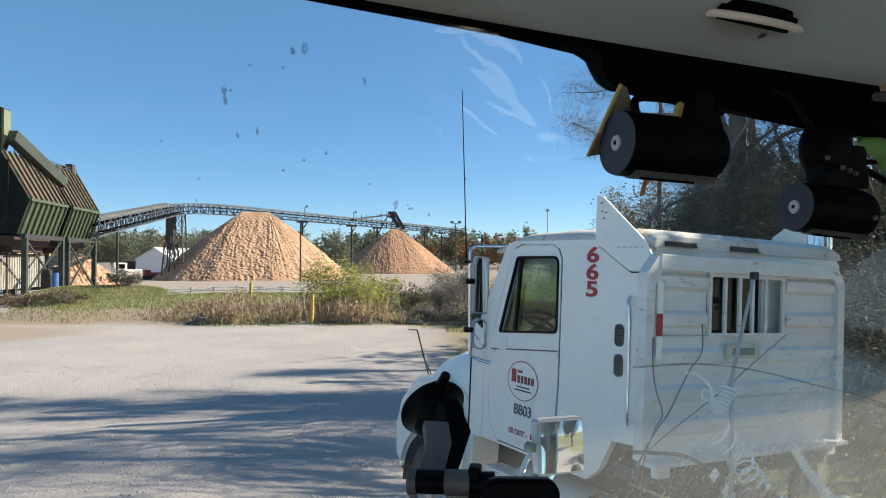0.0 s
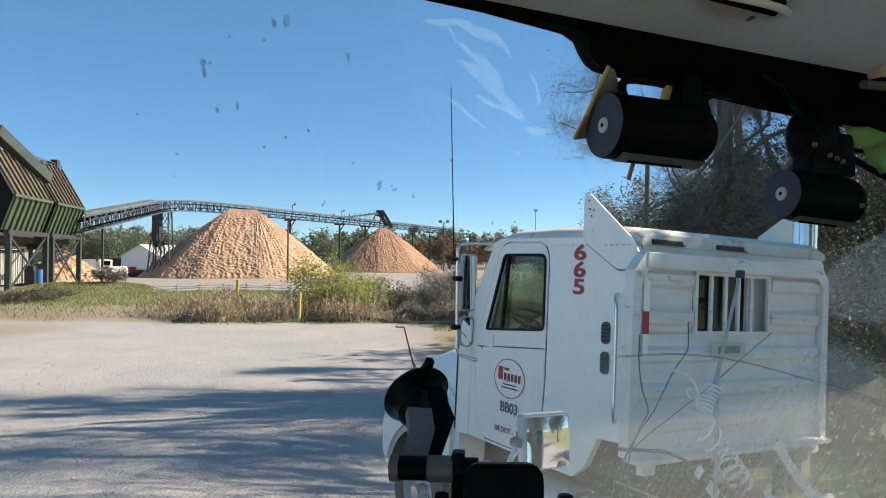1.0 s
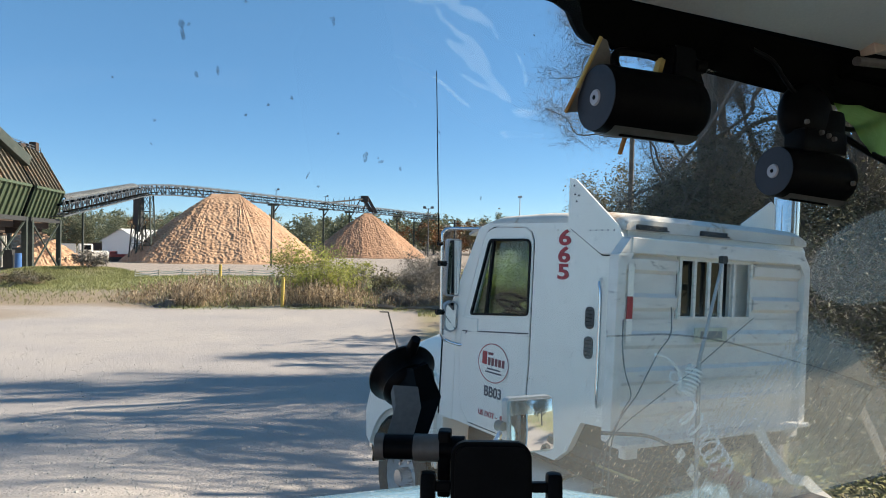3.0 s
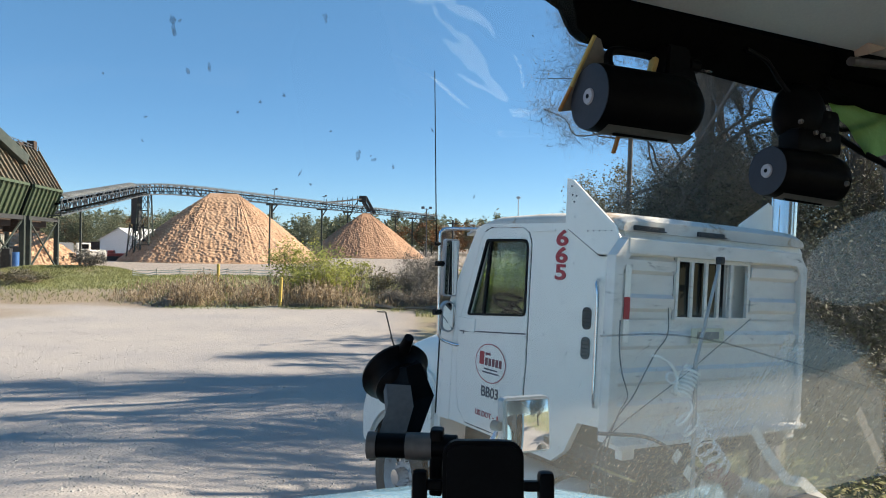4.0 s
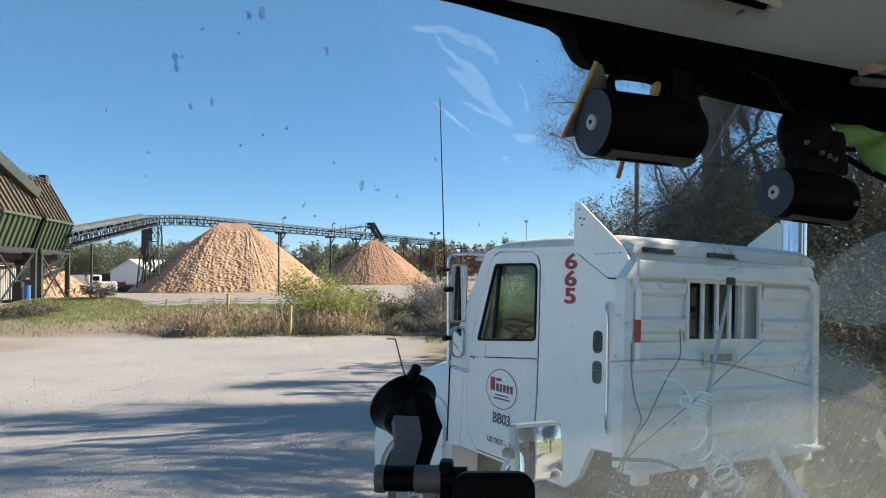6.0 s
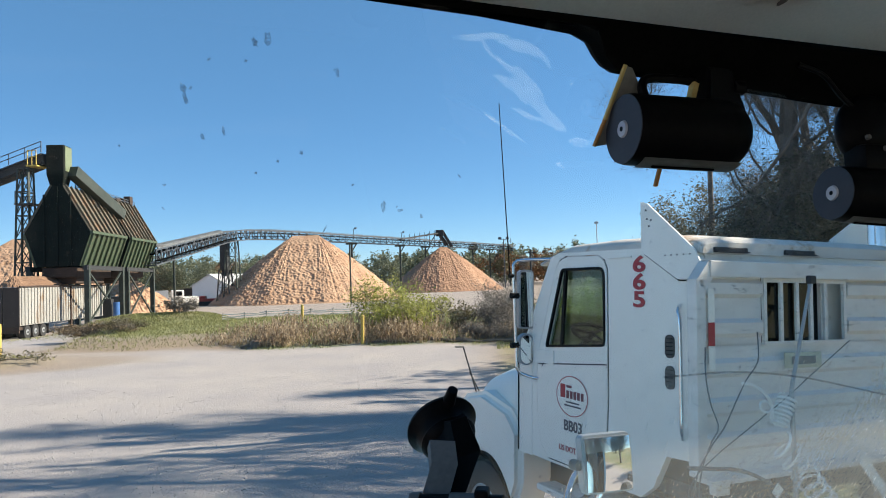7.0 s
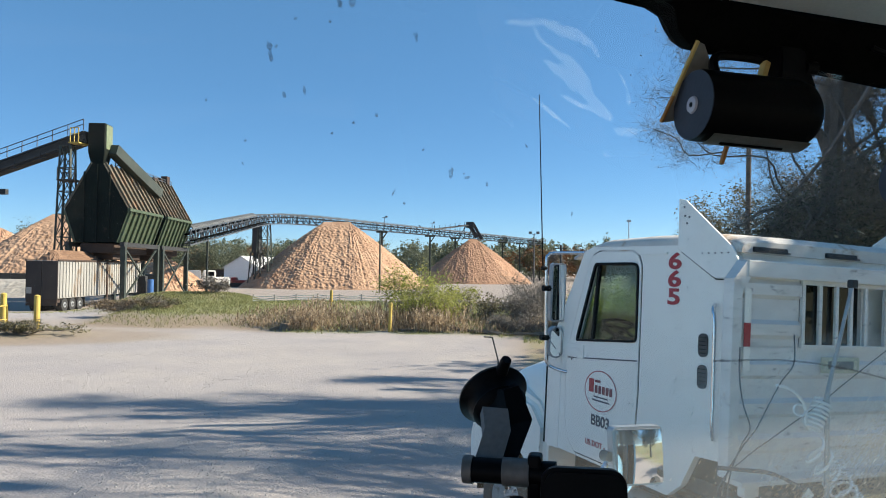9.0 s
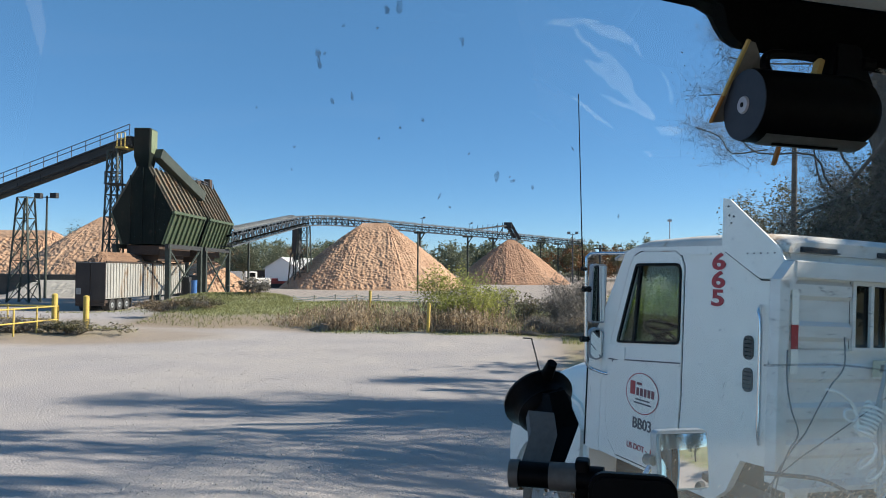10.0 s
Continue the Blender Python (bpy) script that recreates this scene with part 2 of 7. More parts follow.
UNDER_GREY = surface("grey casing", (0.15, 0.15, 0.13), (0.22, 0.215, 0.19), 0.5, 0, 15, 120, 0.03)
GREEN_SHEET = foliage("light green sheet", (0.32, 0.47, 0.15), (0.46, 0.60, 0.24), 0.8)
INNER_TRIM = surface("grey inner trim", (0.30, 0.29, 0.26), (0.38, 0.365, 0.33), 0.85, 0, 6, 120, 0.1)
FLOOR_MAT = surface("dark floor mat", (0.03, 0.03, 0.028), (0.06, 0.058, 0.052), 0.9, 0, 4, 60, 0.2)
REFLECTOR_STRIPS = surface("milky reflector strips", (0.84, 0.94, 0.80), (0.92, 0.97, 0.88), 0.35, 0, 4, 30, 0.1)


# ---- mesh helpers ----
def box(bm, c, s, rot=None, bevel=0.0):
    m = Matrix.Translation(c) @ (rot.to_4x4() if rot else Matrix()) @ Matrix.Diagonal((*s, 1))
    r = bmesh.ops.create_cube(bm, size=1, matrix=m)
    if bevel:
        edges = list({e for v in r["verts"] for e in v.link_edges})
        bmesh.ops.bevel(bm, geom=edges, offset=bevel, segments=2, affect="EDGES", profile=0.6)
    return bm


def beam(bm, p, q, w, h=None, bevel=0.0):
    p, q = Vector(p), Vector(q)
    d = q - p
    return box(bm, (p + q) / 2, (w, h or w, d.length), d.to_track_quat("Z", "Y").to_matrix(), bevel)


def rod(bm, p, q, r0, r1=None, seg=10, caps=True):
    p, q = Vector(p), Vector(q)
    d = q - p
    m = Matrix.Translation((p + q) / 2) @ d.to_track_quat("Z", "Y").to_matrix().to_4x4()
    bmesh.ops.create_cone(bm, cap_ends=caps, segments=seg, radius1=r0, radius2=r0 if r1 is None else r1, depth=d.length, matrix=m)
    return bm


def pipe(bm, pts, r, seg=8):
    """A round tube swept along points."""
    pts = [Vector(p) for p in pts]
    rings, up = [], Vector((0.3, 0.2, 0.93))
    for i, p in enumerate(pts):
        d = (pts[min(i + 1, len(pts) - 1)] - pts[max(i - 1, 0)]).normalized()
        a = d.cross(up).normalized()
        b = a.cross(d).normalized()
        up = b
        rad = r[i] if isinstance(r, (list, tuple)) else r
        rings.append([bm.verts.new(p + (a * math.cos(2 * math.pi * k / seg) + b * math.sin(2 * math.pi * k / seg)) * rad) for k in range(seg)])
    for u, v in zip(rings, rings[1:]):
        for k in range(seg):
            bm.faces.new((u[k], u[(k + 1) % seg], v[(k + 1) % seg], v[k]))
    bm.faces.new(rings[0][::-1])
    bm.faces.new(rings[-1])
    return bm


def smooth_path(pts, n=8):
    """Catmull-Rom points through pts."""
    pts = [Vector(p) for p in pts]
    ext = [2 * pts[0] - pts[1], *pts, 2 * pts[-1] - pts[-2]]
    out = []
    for i in range(1, len(ext) - 2):
        a, b, c, d = ext[i - 1:i + 3]
        for k in range(n):
            t = k / n
            out.append(0.5 * (2 * b + (c - a) * t + (2 * a - 5 * b + 4 * c - d) * t * t + (3 * b - a - 3 * c + d) * t ** 3))
    return out + [pts[-1]]


def plate(bm, outline, depth, place=None, holes=()):
    """A sheet with an outline in its own plane (x, y), holes, and thickness along z."""
    place = place or Matrix()
    edges = []
    for loop in (outline, *holes):
        vs = [bm.verts.new((x, y, 0)) for x, y in loop]
        edges += [bm.edges.new((vs[i], vs[(i + 1) % len(vs)])) for i in range(len(vs))]
    made = bmesh.ops.triangle_fill(bm, edges=edges, use_beauty=True)
    faces = [g for g in made["geom"] if isinstance(g, bmesh.types.BMFace)]
    for f in faces:
        f.normal_update()
        if f.normal.z > 0:
            f.normal_flip()
    ext = bmesh.ops.extrude_face_region(bm, geom=faces)
    top = [g for g in ext["geom"] if isinstance(g, bmesh.types.BMVert)]
    bmesh.ops.translate(bm, verts=top, vec=(0, 0, depth))
    verts = {v for e in edges if e.is_valid for v in e.verts} | set(top)
    bmesh.ops.transform(bm, matrix=place, verts=list(verts))
    return bm


def rounded(x0, y0, x1, y1, r, n=4):
    out = []
    for cx, cy, a0 in ((x1 - r, y1 - r, 0), (x0 + r, y1 - r, 90), (x0 + r, y0 + r, 180), (x1 - r, y0 + r, 270)):
        for k in range(n + 1):
            a = radians(a0 + 90 * k / n)
            out.append((cx + r * math.cos(a), cy + r * math.sin(a)))
    return out


def loft(bm, rings, close=True, caps=True):
    vs = [[bm.verts.new(p) for p in ring] for ring in rings]
    n = len(vs[0])
    for u, v in zip(vs, vs[1:]):
        for k in range(n if close else n - 1):
            bm.faces.new((u[k], u[(k + 1) % n], v[(k + 1) % n], v[k]))
    if caps and close:
        bm.faces.new(vs[0][::-1])
        bm.faces.new(vs[-1])
    return bm


def part(name, bm, material, parent, label="", smooth=False, at=None):
    """One bmesh as one mesh object, under a thing or a part."""
    me = bpy.data.meshes.new(name)
    bmesh.ops.recalc_face_normals(bm, faces=bm.faces)
    bm.to_mesh(me)
    bm.free()
    me.materials.append(material)
    if smooth:
        me.polygons.foreach_set("use_smooth", [True] * len(me.polygons))
        me.set_sharp_from_angle(angle=radians(40))
    ob = new(name, me)
    if at is not None:
        ob.matrix_basis = at
    ob.parent = parent
    return tagged(ob, label) if label else ob


def thing(name, label, category, at=None, group="", kind=""):
    ob = new(name)
    ob.empty_display_size = 0.2
    if at is not None:
        ob.matrix_basis = at
    return tagged(ob, label, category, group, kind)


def raw(name, verts, faces, material, parent=None, label="", category="", kind="", smooth=False, group=""):
    me = bpy.data.meshes.new(name)
    me.from_pydata(verts, [], faces)
    me.materials.append(material)
    if smooth:
        me.polygons.foreach_set("use_smooth", [True] * len(me.polygons))
    ob = new(name, me)
    ob.parent = parent
    return tagged(ob, label, category, group, kind)


def letters(name, body, size, material, parent, m, depth=0.002, align="CENTER", bold=0.0):
    """Raised lettering as a mesh, in the built-in font."""
    cu = bpy.data.curves.new(name, "FONT")
    cu.body, cu.size, cu.extrude, cu.align_x, cu.offset = body, size, depth, align, bold
    tmp = bpy.data.objects.new("tmp", cu)
    me = bpy.data.meshes.new_from_object(tmp)
    bpy.data.objects.remove(tmp)
    me.materials.clear()
    me.materials.append(material)
    ob = new(name, me)
    ob.matrix_basis = m
    ob.parent = parent
    return ob


def smoothstep(a, b, v):
    t = min(1.0, max(0.0, (v - a) / (b - a)))
    return t * t * (3 - 2 * t)


def n2(x, y, s, seed=0.0):
    return noise.noise(Vector((x / s, y / s, seed)))


# ---- ground ----
TRUCK_POSE = pose(1.097, 3.940, -0.229, 0, 2.75, 29)
TRUCK_BACK = TRUCK_POSE.inverted()


def edge_y(x):
    """Where the gravel yard ends towards the weeds."""
    if x < -19:
        return 28.4 + (-19 - x) * 2.5
    if x < 2:
        return 28.4 - 1.5 * smoothstep(-14, -7, x) + 0.3 * math.sin(x * 0.9)
    return 26.9 - (x - 2) * 2.6


def island(x, y):
    return 1 - smoothstep(0.75, 1.1, math.hypot((x + 20.5) / 5.2, (y - 23.4) / 2.4))


def gz(x, y):
    z = -1.0 * smoothstep(33, 52, y)
    z += 1.35 * math.exp(-((x + 21.0) / 5.2) ** 4 - ((y - 43) / 4.0) ** 2)
    z += 0.78 * math.exp(-((x + 8) / 12) ** 4 - ((y - 38.5) / 4.5) ** 2)
    z += 0.35 * smoothstep(-0.2, 3, y - edge_y(x)) * (1 - smoothstep(33, 40, y)) * (1 if x > -20 else 0)
    z += 0.18 * island(x, y)
    z += 0.10 * n2(x, y, 7.0) * smoothstep(3, 20, abs(y)) + 0.02 * n2(x, y, 1.3, 4)
    lx, ly, _ = TRUCK_BACK @ Vector((x, y, 0))
    w = (1 - smoothstep(0.6, 2.6, max(abs(lx - 1.0) - 1.4, 0))) * (1 - smoothstep(0.5, 3.0, max(abs(ly - 0.2) - 4.2, 0)))
    z = z * (1 - w) + w * (-0.229 - 0.048 * lx + 0.008 * n2(x, y, 0.8))
    return z


def grassy(x, y):
    g = smoothstep(-0.5, 0.5, y - edge_y(x) + 0.8 * n2(x, y, 1.7, 2)) * (1 - smoothstep(44, 49, y + 2 * n2(x, y, 6)))
    if x < -19:
        g *= 1 - smoothstep(29, 33, -x)
    g = max(g, 0.8 * island(x, y))
    lx, ly, _ = TRUCK_BACK @ Vector((x, y, 0))
    g *= 1 - 0.6 * bare(x, y) * (1 - island(x, y))
    if x > 0 and y < 30:
        g = max(g, smoothstep(2.4, 3.6, lx + 0.4 * n2(x, y, 1.2)))
    return g


def bare(x, y):
    """Bare tan dirt at the foot of the bank and round the yellow posts."""
    d = y - edge_y(x) + 0.7 * n2(x, y, 1.9, 5)
    b = smoothstep(-1.6, -0.2, d) * (1 - smoothstep(1.8, 3.0, d)) * (1 - smoothstep(-11.5, -8.0, x)) * smoothstep(-26, -23, x)
    r = math.hypot((x + 19.5) / 7.0, (y - 23.8) / 3.2) + 0.15 * n2(x, y, 1.5, 8)
    b = max(b, 0.75 * (1 - smoothstep(0.8, 1.25, r)))
    b = max(b, 0.35 * smoothstep(20, 27, y) * (1 - smoothstep(-16, -11, x)) * (1 - smoothstep(30, 32, y)))
    b = max(b, 0.65 * smoothstep(-1.5, 0.5, x) * smoothstep(16, 20, y))
    return max(b, 0.45 * smoothstep(44, 50, y))


def spaced(lo, hi, centre, n, power):
    out = []
    for i in range(n + 1):
        u = -1 + 2 * i / n
        s = math.sinh(u * power) / math.sinh(power)
        out.append(centre + s * ((hi - centre) if s > 0 else (centre - lo)))
    return out


gx, gy = spaced(-2500, 2500, -6, 210, 7.2), spaced(-900, 3000, 16, 210, 7.2)
verts = [(x, y, gz(x, y)) for y in gy for x in gx]
nx = len(gx)
faces = [(j * nx + i, j * nx + i + 1, (j + 1) * nx + i + 1, (j + 1) * nx + i) for j in range(len(gy) - 1) for i in range(nx - 1)]

gm, n, l, p = nodes_of("gravel yard and dry grass")
tc = n.new("ShaderNodeNewGeometry")


def tex(kind, scale, detail=5.0, rough=0.55):
    q = n.new(kind)
    q.inputs["Scale"].default_value = scale
    if kind == "ShaderNodeTexNoise":
        q.inputs["Detail"].default_value, q.inputs["Roughness"].default_value = detail, rough
    l.new(tc.outputs["Position"], q.inputs["Vector"])
    return q


def ramp2(src, p0, c0, p1, c1):
    r = n.new("ShaderNodeValToRGB")
    r.color_ramp.elements[0].position, r.color_ramp.elements[1].position = p0, p1
    r.color_ramp.elements[0].color, r.color_ramp.elements[1].color = (*c0, 1), (*c1, 1)
    l.new(src, r.inputs[0])
    return r


def mixc(f, a, b, mode="MIX"):
    m = n.new("ShaderNodeMix")
    m.data_type, m.blend_type = "RGBA", mode
    if isinstance(f, float):
        m.inputs[0].default_value = f
    else:
        l.new(f, m.inputs[0])
    l.new(a, m.inputs[6])
    l.new(b, m.inputs[7])
    return m.outputs[2]


mid, fine_n, grit = tex("ShaderNodeTexNoise", 0.8, 6), tex("ShaderNodeTexNoise", 9, 8, 0.7), tex("ShaderNodeTexVoronoi", 26)
mid2 = tex("ShaderNodeTexNoise", 0.35, 6, 0.65)
gravel_a = ramp2(fine_n.outputs[0], 0.30, (0.235, 0.207, 0.20), 0.70, (0.415, 0.376, 0.37))
gravel_b = ramp2(grit.outputs["Distance"], 0.0, (0.425, 0.385, 0.376), 0.60, (0.235, 0.208, 0.20))
gravel = mixc(0.45, gravel_a.outputs[0], gravel_b.outputs[0])
sand = ramp2(fine_n.outputs[0], 0.3, (0.345, 0.30, 0.268), 0.7, (0.43, 0.376, 0.34))
gravel = mixc(ramp2(mid2.outputs[0], 0.34, (0, 0, 0), 0.66, (1, 1, 1)).outputs[0], gravel, sand.outputs[0])
dirt = ramp2(fine_n.outputs[0], 0.3, (0.20, 0.145, 0.10), 0.7, (0.32, 0.24, 0.165))
grass_c = ramp2(mid.outputs[0], 0.35, (0.135, 0.16, 0.05), 0.65, (0.25, 0.235, 0.095))
att = n.new("ShaderNodeAttribute")
att.attribute_name = "grass"
wild = mixc(ramp2(mid2.outputs[0], 0.50, (0, 0, 0), 0.66, (1, 1, 1)).outputs[0], grass_c.outputs[0], dirt.outputs[0])
att2 = n.new("ShaderNodeAttribute")
att2.attribute_name = "bare"
l.new(mixc(att2.outputs["Fac"], mixc(att.outputs["Fac"], gravel, wild), dirt.outputs[0]), p.inputs["Base Color"])
p.inputs["Roughness"].default_value = 0.95
bmp = n.new("ShaderNodeBump")
bmp.inputs["Strength"].default_value, bmp.inputs["Distance"].default_value = 0.5, 0.02
hmix = n.new("ShaderNodeMath")
hmix.operation = "SUBTRACT"
l.new(fine_n.outputs[0], hmix.inputs[0])
l.new(grit.outputs["Distance"], hmix.inputs[1])
l.new(hmix.outputs[0], bmp.inputs["Height"])
l.new(bmp.outputs[0], p.inputs["Normal"])
ground = raw("ground", verts, faces, gm, None, "pale gravel yard with dry grass and bare dirt behind", "ground", "structure", True)
att_data = ground.data.attributes.new("grass", "FLOAT", "POINT")
att_data.data.foreach_set("value", [grassy(x, y) for y in gy for x in gx])
bare_data = ground.data.attributes.new("bare", "FLOAT", "POINT")
bare_data.data.foreach_set("value", [bare(x, y) for y in gy for x in gx])

# loose stones on the yard
rs = np.random.RandomState(3)
sv, sf = [], []
for i in range(13000):
    y = 5.5 + 20 * rs.rand() ** 1.6
    x = -0.5 - y * 0.75 * rs.rand() + 2.0 * rs.rand()
    if grassy(x, y) > 0.3:
        continue
    r = 0.007 + 0.018 * rs.rand() ** 3
    z, b = gz(x, y), len(sv)
    a = rs.rand() * 6.28
    for k in range(4):
        sv.append((x + r * math.cos(a + k * 1.57) * (0.8 + 0.5 * rs.rand()), y + r * math.sin(a + k * 1.57) * (0.8 + 0.5 * rs.rand()), z - 0.2 * r))
    sv.append((x + 0.3 * r * rs.randn(), y + 0.3 * r * rs.randn(), z + r * 0.8))
    sf += [(b, b + 1, b + 4), (b + 1, b + 2, b + 4), (b + 2, b + 3, b + 4), (b + 3, b, b + 4)]
raw("gravel_stones", sv, sf, STONE, None, "loose pale limestone chippings on the yard", "gravel", "stuff")


# ---- wood chip piles ----
def pile(name, a, b, radius, height, base, label, material=CHIPS, rough=0.55, seed=0.0, na=264, nr=96):
    a, b = Vector((*a, 0)), Vector((*b, 0))
    d = b - a
    ln = max(d.length, 0.01)
    d = d / ln
    side = Vector((-d.y, d.x, 0))
    vs = []
    flat = max(2, int(na * ln / (2 * ln + 2 * math.pi * radius * 0.6)))
    arc = (na - 2 * flat) // 2
    ring_ = [(b, -90 + 180 * k / arc) for k in range(arc)] + [(b + (a - b) * k / flat, 90) for k in range(flat)] + [(a, 90 + 180 * k / arc) for k in range(arc)] + [(a + (b - a) * k / flat, 270) for k in range(flat)]
    na = len(ring_)
    for j in range(nr + 1):
        f = j / nr
        for c, deg in ring_:
            t = radians(deg)
            dirn = d * math.cos(t) + side * math.sin(t)
            s = c + dirn * radius * (1 + 0.05 * n2(math.cos(t) * 3, math.sin(t) * 3, 1.0, seed)) * f
            z = height * (1 - f) + 0.035 * height * math.sin(math.pi * f)
            rill = noise.noise(Vector((math.cos(t) * 9, math.sin(t) * 9, f * 1.6 + seed + c.x * 0.5))) * 0.22 + noise.noise(Vector((math.cos(t) * 34 + c.x * 1.7, math.sin(t) * 34, f * 5 + seed))) * 0.30
            lump = noise.noise(Vector((s.x / 0.42, s.y / 0.42, z / 0.42 + seed))) * 0.42 + noise.noise(Vector((s.x / 1.1, s.y / 1.1, z / 1.1 + seed))) * 0.20
            k = rough * min(1, f * 5) * (1 if f < 0.97 else 0.2)
            s += dirn * (rill + lump) * k * 0.8
            vs.append((s.x, s.y, base + max(-0.15, z * (1 if f < 1 else 0) + (rill + lump) * k * 0.6) - (0.4 if j == nr else 0)))
    fs = [(j * na + i, (j + 1) * na + i, (j + 1) * na + (i + 1) % na, j * na + (i + 1) % na) for j in range(nr) for i in range(na)]
    return raw(name, vs, fs, material, None, label, "wood chip pile" if material in (CHIPS, RED_CHIPS) else "heap", "", False)


pile("wood_chip_pile", (-37.6, 130.3), (-32.9, 131.2), 15.9, 12.7, -1.2, "tall cone of fresh tan wood chips under conveyor", seed=1.0, rough=0.33, na=520, nr=170)
pile("wood_chip_pile", (-14.2, 190.0), (-12.4, 190.5), 15.0, 11.9, -1.0, "smaller reddish brown cone of wood chips under conveyor discharge", RED_CHIPS, 0.30, 5.0, 420, 130)
pile("wood_chip_pile", (-74.5, 104.0), (-71.5, 104.5), 16.0, 11.9, -1.0, "tan wood chip pile behind the loading silo", seed=9.0, rough=0.30, na=400, nr=120)
pile("wood_chip_pile", (-170.0, 128.0), (-112.0, 140.0), 18.0, 11.8, -1.0, "long ridge of tan wood chips with rough face", seed=13.0, rough=0.8, na=400, nr=110)
pile("wood_chip_pile", (-52.5, 94.0), (-51.5, 94.5), 8.0, 5.6, -1.0, "low tan wood chip heap beside silo legs", seed=17.0)
pile("gravel_heap", (-64.0, 77.5), (-56.5, 77.2), 4.0, 2.1, -1.1, "pale low heap of crushed stone near tower", CRUSHED, 0.10, 21.0)


# ---- conveyors ----
def truss(bm, p, q, width, height, bays, bar=0.16):
    """A box lattice girder between two points, with its top chords at the points."""
    p, q = Vector(p), Vector(q)
    d = (q - p).normalized()
    s = Vector((d.y, -d.x, 0)).normalized() * width / 2
    u = Vector((0, 0, -height))
    for off in (s, -s, s + u, -s + u):
        beam(bm, p + off, q + off, bar * 1.3)
    for i in range(bays + 1):
        c = p + (q - p) * i / bays
        for o in (s, -s):
            beam(bm, c + o, c + o + u, bar)
        beam(bm, c + s + u, c - s + u, bar)
        if i < bays:
            e = p + (q - p) * (i + 1) / bays
            for o in (s, -s):
                beam(bm, c + o + (u if i % 2 else Vector()), e + o + (Vector() if i % 2 else u), bar)
    return bm


def handrail(bm, p, q, posts, h=1.0, off=(0, 0, 0)):
    p, q = Vector(p) + Vector(off), Vector(q) + Vector(off)
    for k in (0.55, 1.0):
        beam(bm, p + Vector((0, 0, h * k)), q + Vector((0, 0, h * k)), 0.06)
    for i in range(posts + 1):
        c = p + (q - p) * i / posts
        beam(bm, c, c + Vector((0, 0, h)), 0.06)
    return bm


def trestle(bm, x, y, z0, z1, w0, w1, d0, levels, bar=0.2):
    """A four-legged braced tower."""
    def corner(k, sx, sy):
        f = k / levels
        return Vector((x + sx * (w0 + (w1 - w0) * f) / 2, y + sy * (d0 * (1 - 0.35 * f)) / 2, z0 + (z1 - z0) * f))
    for sx in (-1, 1):
        for sy in (-1, 1):
            beam(bm, corner(0, sx, sy), corner(levels, sx, sy), bar * 1.4)
    for k in range(levels):
        for sy in (-1, 1):
            beam(bm, corner(k, -1, sy), corner(k + 1, 1, sy), bar * 0.6)
            beam(bm, corner(k, 1, sy), corner(k + 1, -1, sy), bar * 0.6)
            beam(bm, corner(k + 1, -1, sy), corner(k + 1, 1, sy), bar * 0.7)
        for sx in (-1, 1):
            beam(bm, corner(k, sx, -1), corner(k + 1, sx, 1), bar * 0.6)
            beam(bm, corner(k + 1, sx, -1), corner(k + 1, sx, 1), bar * 0.7)
    return bm


# long stacking conveyor over the piles
stacker = thing("stacking_conveyor", "long grey lattice conveyor gantry above the chip piles", "conveyor", pose(-43.8, 123.9, -1.0))
SB = Vector((-43.8, 123.9, -1.0))
C0, C1, C2 = Vector((-37.8, 74.5, 6.75)) - SB, Vector((-45.6, 123.9, 12.85)) - SB, Vector((7.5, 254.5, 13.35)) - SB
CA, CB = C0 + (C1 - C0) * 0.72, C1 + (C2 - C1) * 0.13
CREST = [CA + (C1 - CA) * (2 * f) * (1 - f) + (CB - CA) * f * f for f in (0.0, 0.2, 0.4, 0.6, 0.8, 1.0)]
SPANS = [(C0, CA, 18), *[(u, v, 3) for u, v in zip(CREST, CREST[1:])], (CB, C2, 42)]
part("incline_truss", truss(bmesh.new(), C0, CA, 1.6, 1.7, 18, 0.12), CONVEYOR_STEEL, stacker, "grey steel lattice girder sloping up")
crest = bmesh.new()
for u, v, k in SPANS[1:-1]:
    truss(crest, u, v, 1.6, 1.7, k, 0.12)
part("crest_truss", crest, CONVEYOR_STEEL, stacker, "curved grey lattice girder at the crest")
part("level_truss", truss(bmesh.new(), CB, C2, 1.6, 1.7, 42, 0.12), CONVEYOR_STEEL, stacker, "grey steel lattice girder over the piles")
belt, deck, rails = bmesh.new(), bmesh.new(), bmesh.new()
for u, v, k in SPANS:
    beam(belt, u - Vector((0, 0, 0.5)), v - Vector((0, 0, 0.5)), 1.1, 0.15)
    beam(deck, u + Vector((1.2, -0.2, -1.2)), v + Vector((1.2, -0.2, -1.2)), 0.6, 0.08)
    handrail(rails, u, v, max(2, k * 2 // 3), 0.95, (1.6, -0.3, -0.85))
part("conveyor_belt", belt, MATT_BLACK, stacker, "black rubber belt")
part("walkway", deck, MATT_BLACK, stacker)
part("handrail", rails, CONVEYOR_STEEL, stacker)
hood = bmesh.new()
D0, D1 = C0 + (C1 - C0) * 0.02, C0 + (C1 - C0) * 0.67
ax = (D1 - D0).normalized()
sd = Vector((ax.y, -ax.x, 0)).normalized()
loft(hood, [[c + sd * (math.cos(t) * 0.8) + Vector((0, 0, 0.06 + math.sin(t) * 0.42)) for t in [math.pi * k / 8 for k in range(9)]] for c in [D0 + (D1 - D0) * i / 16 for i in range(17)]], close=False)
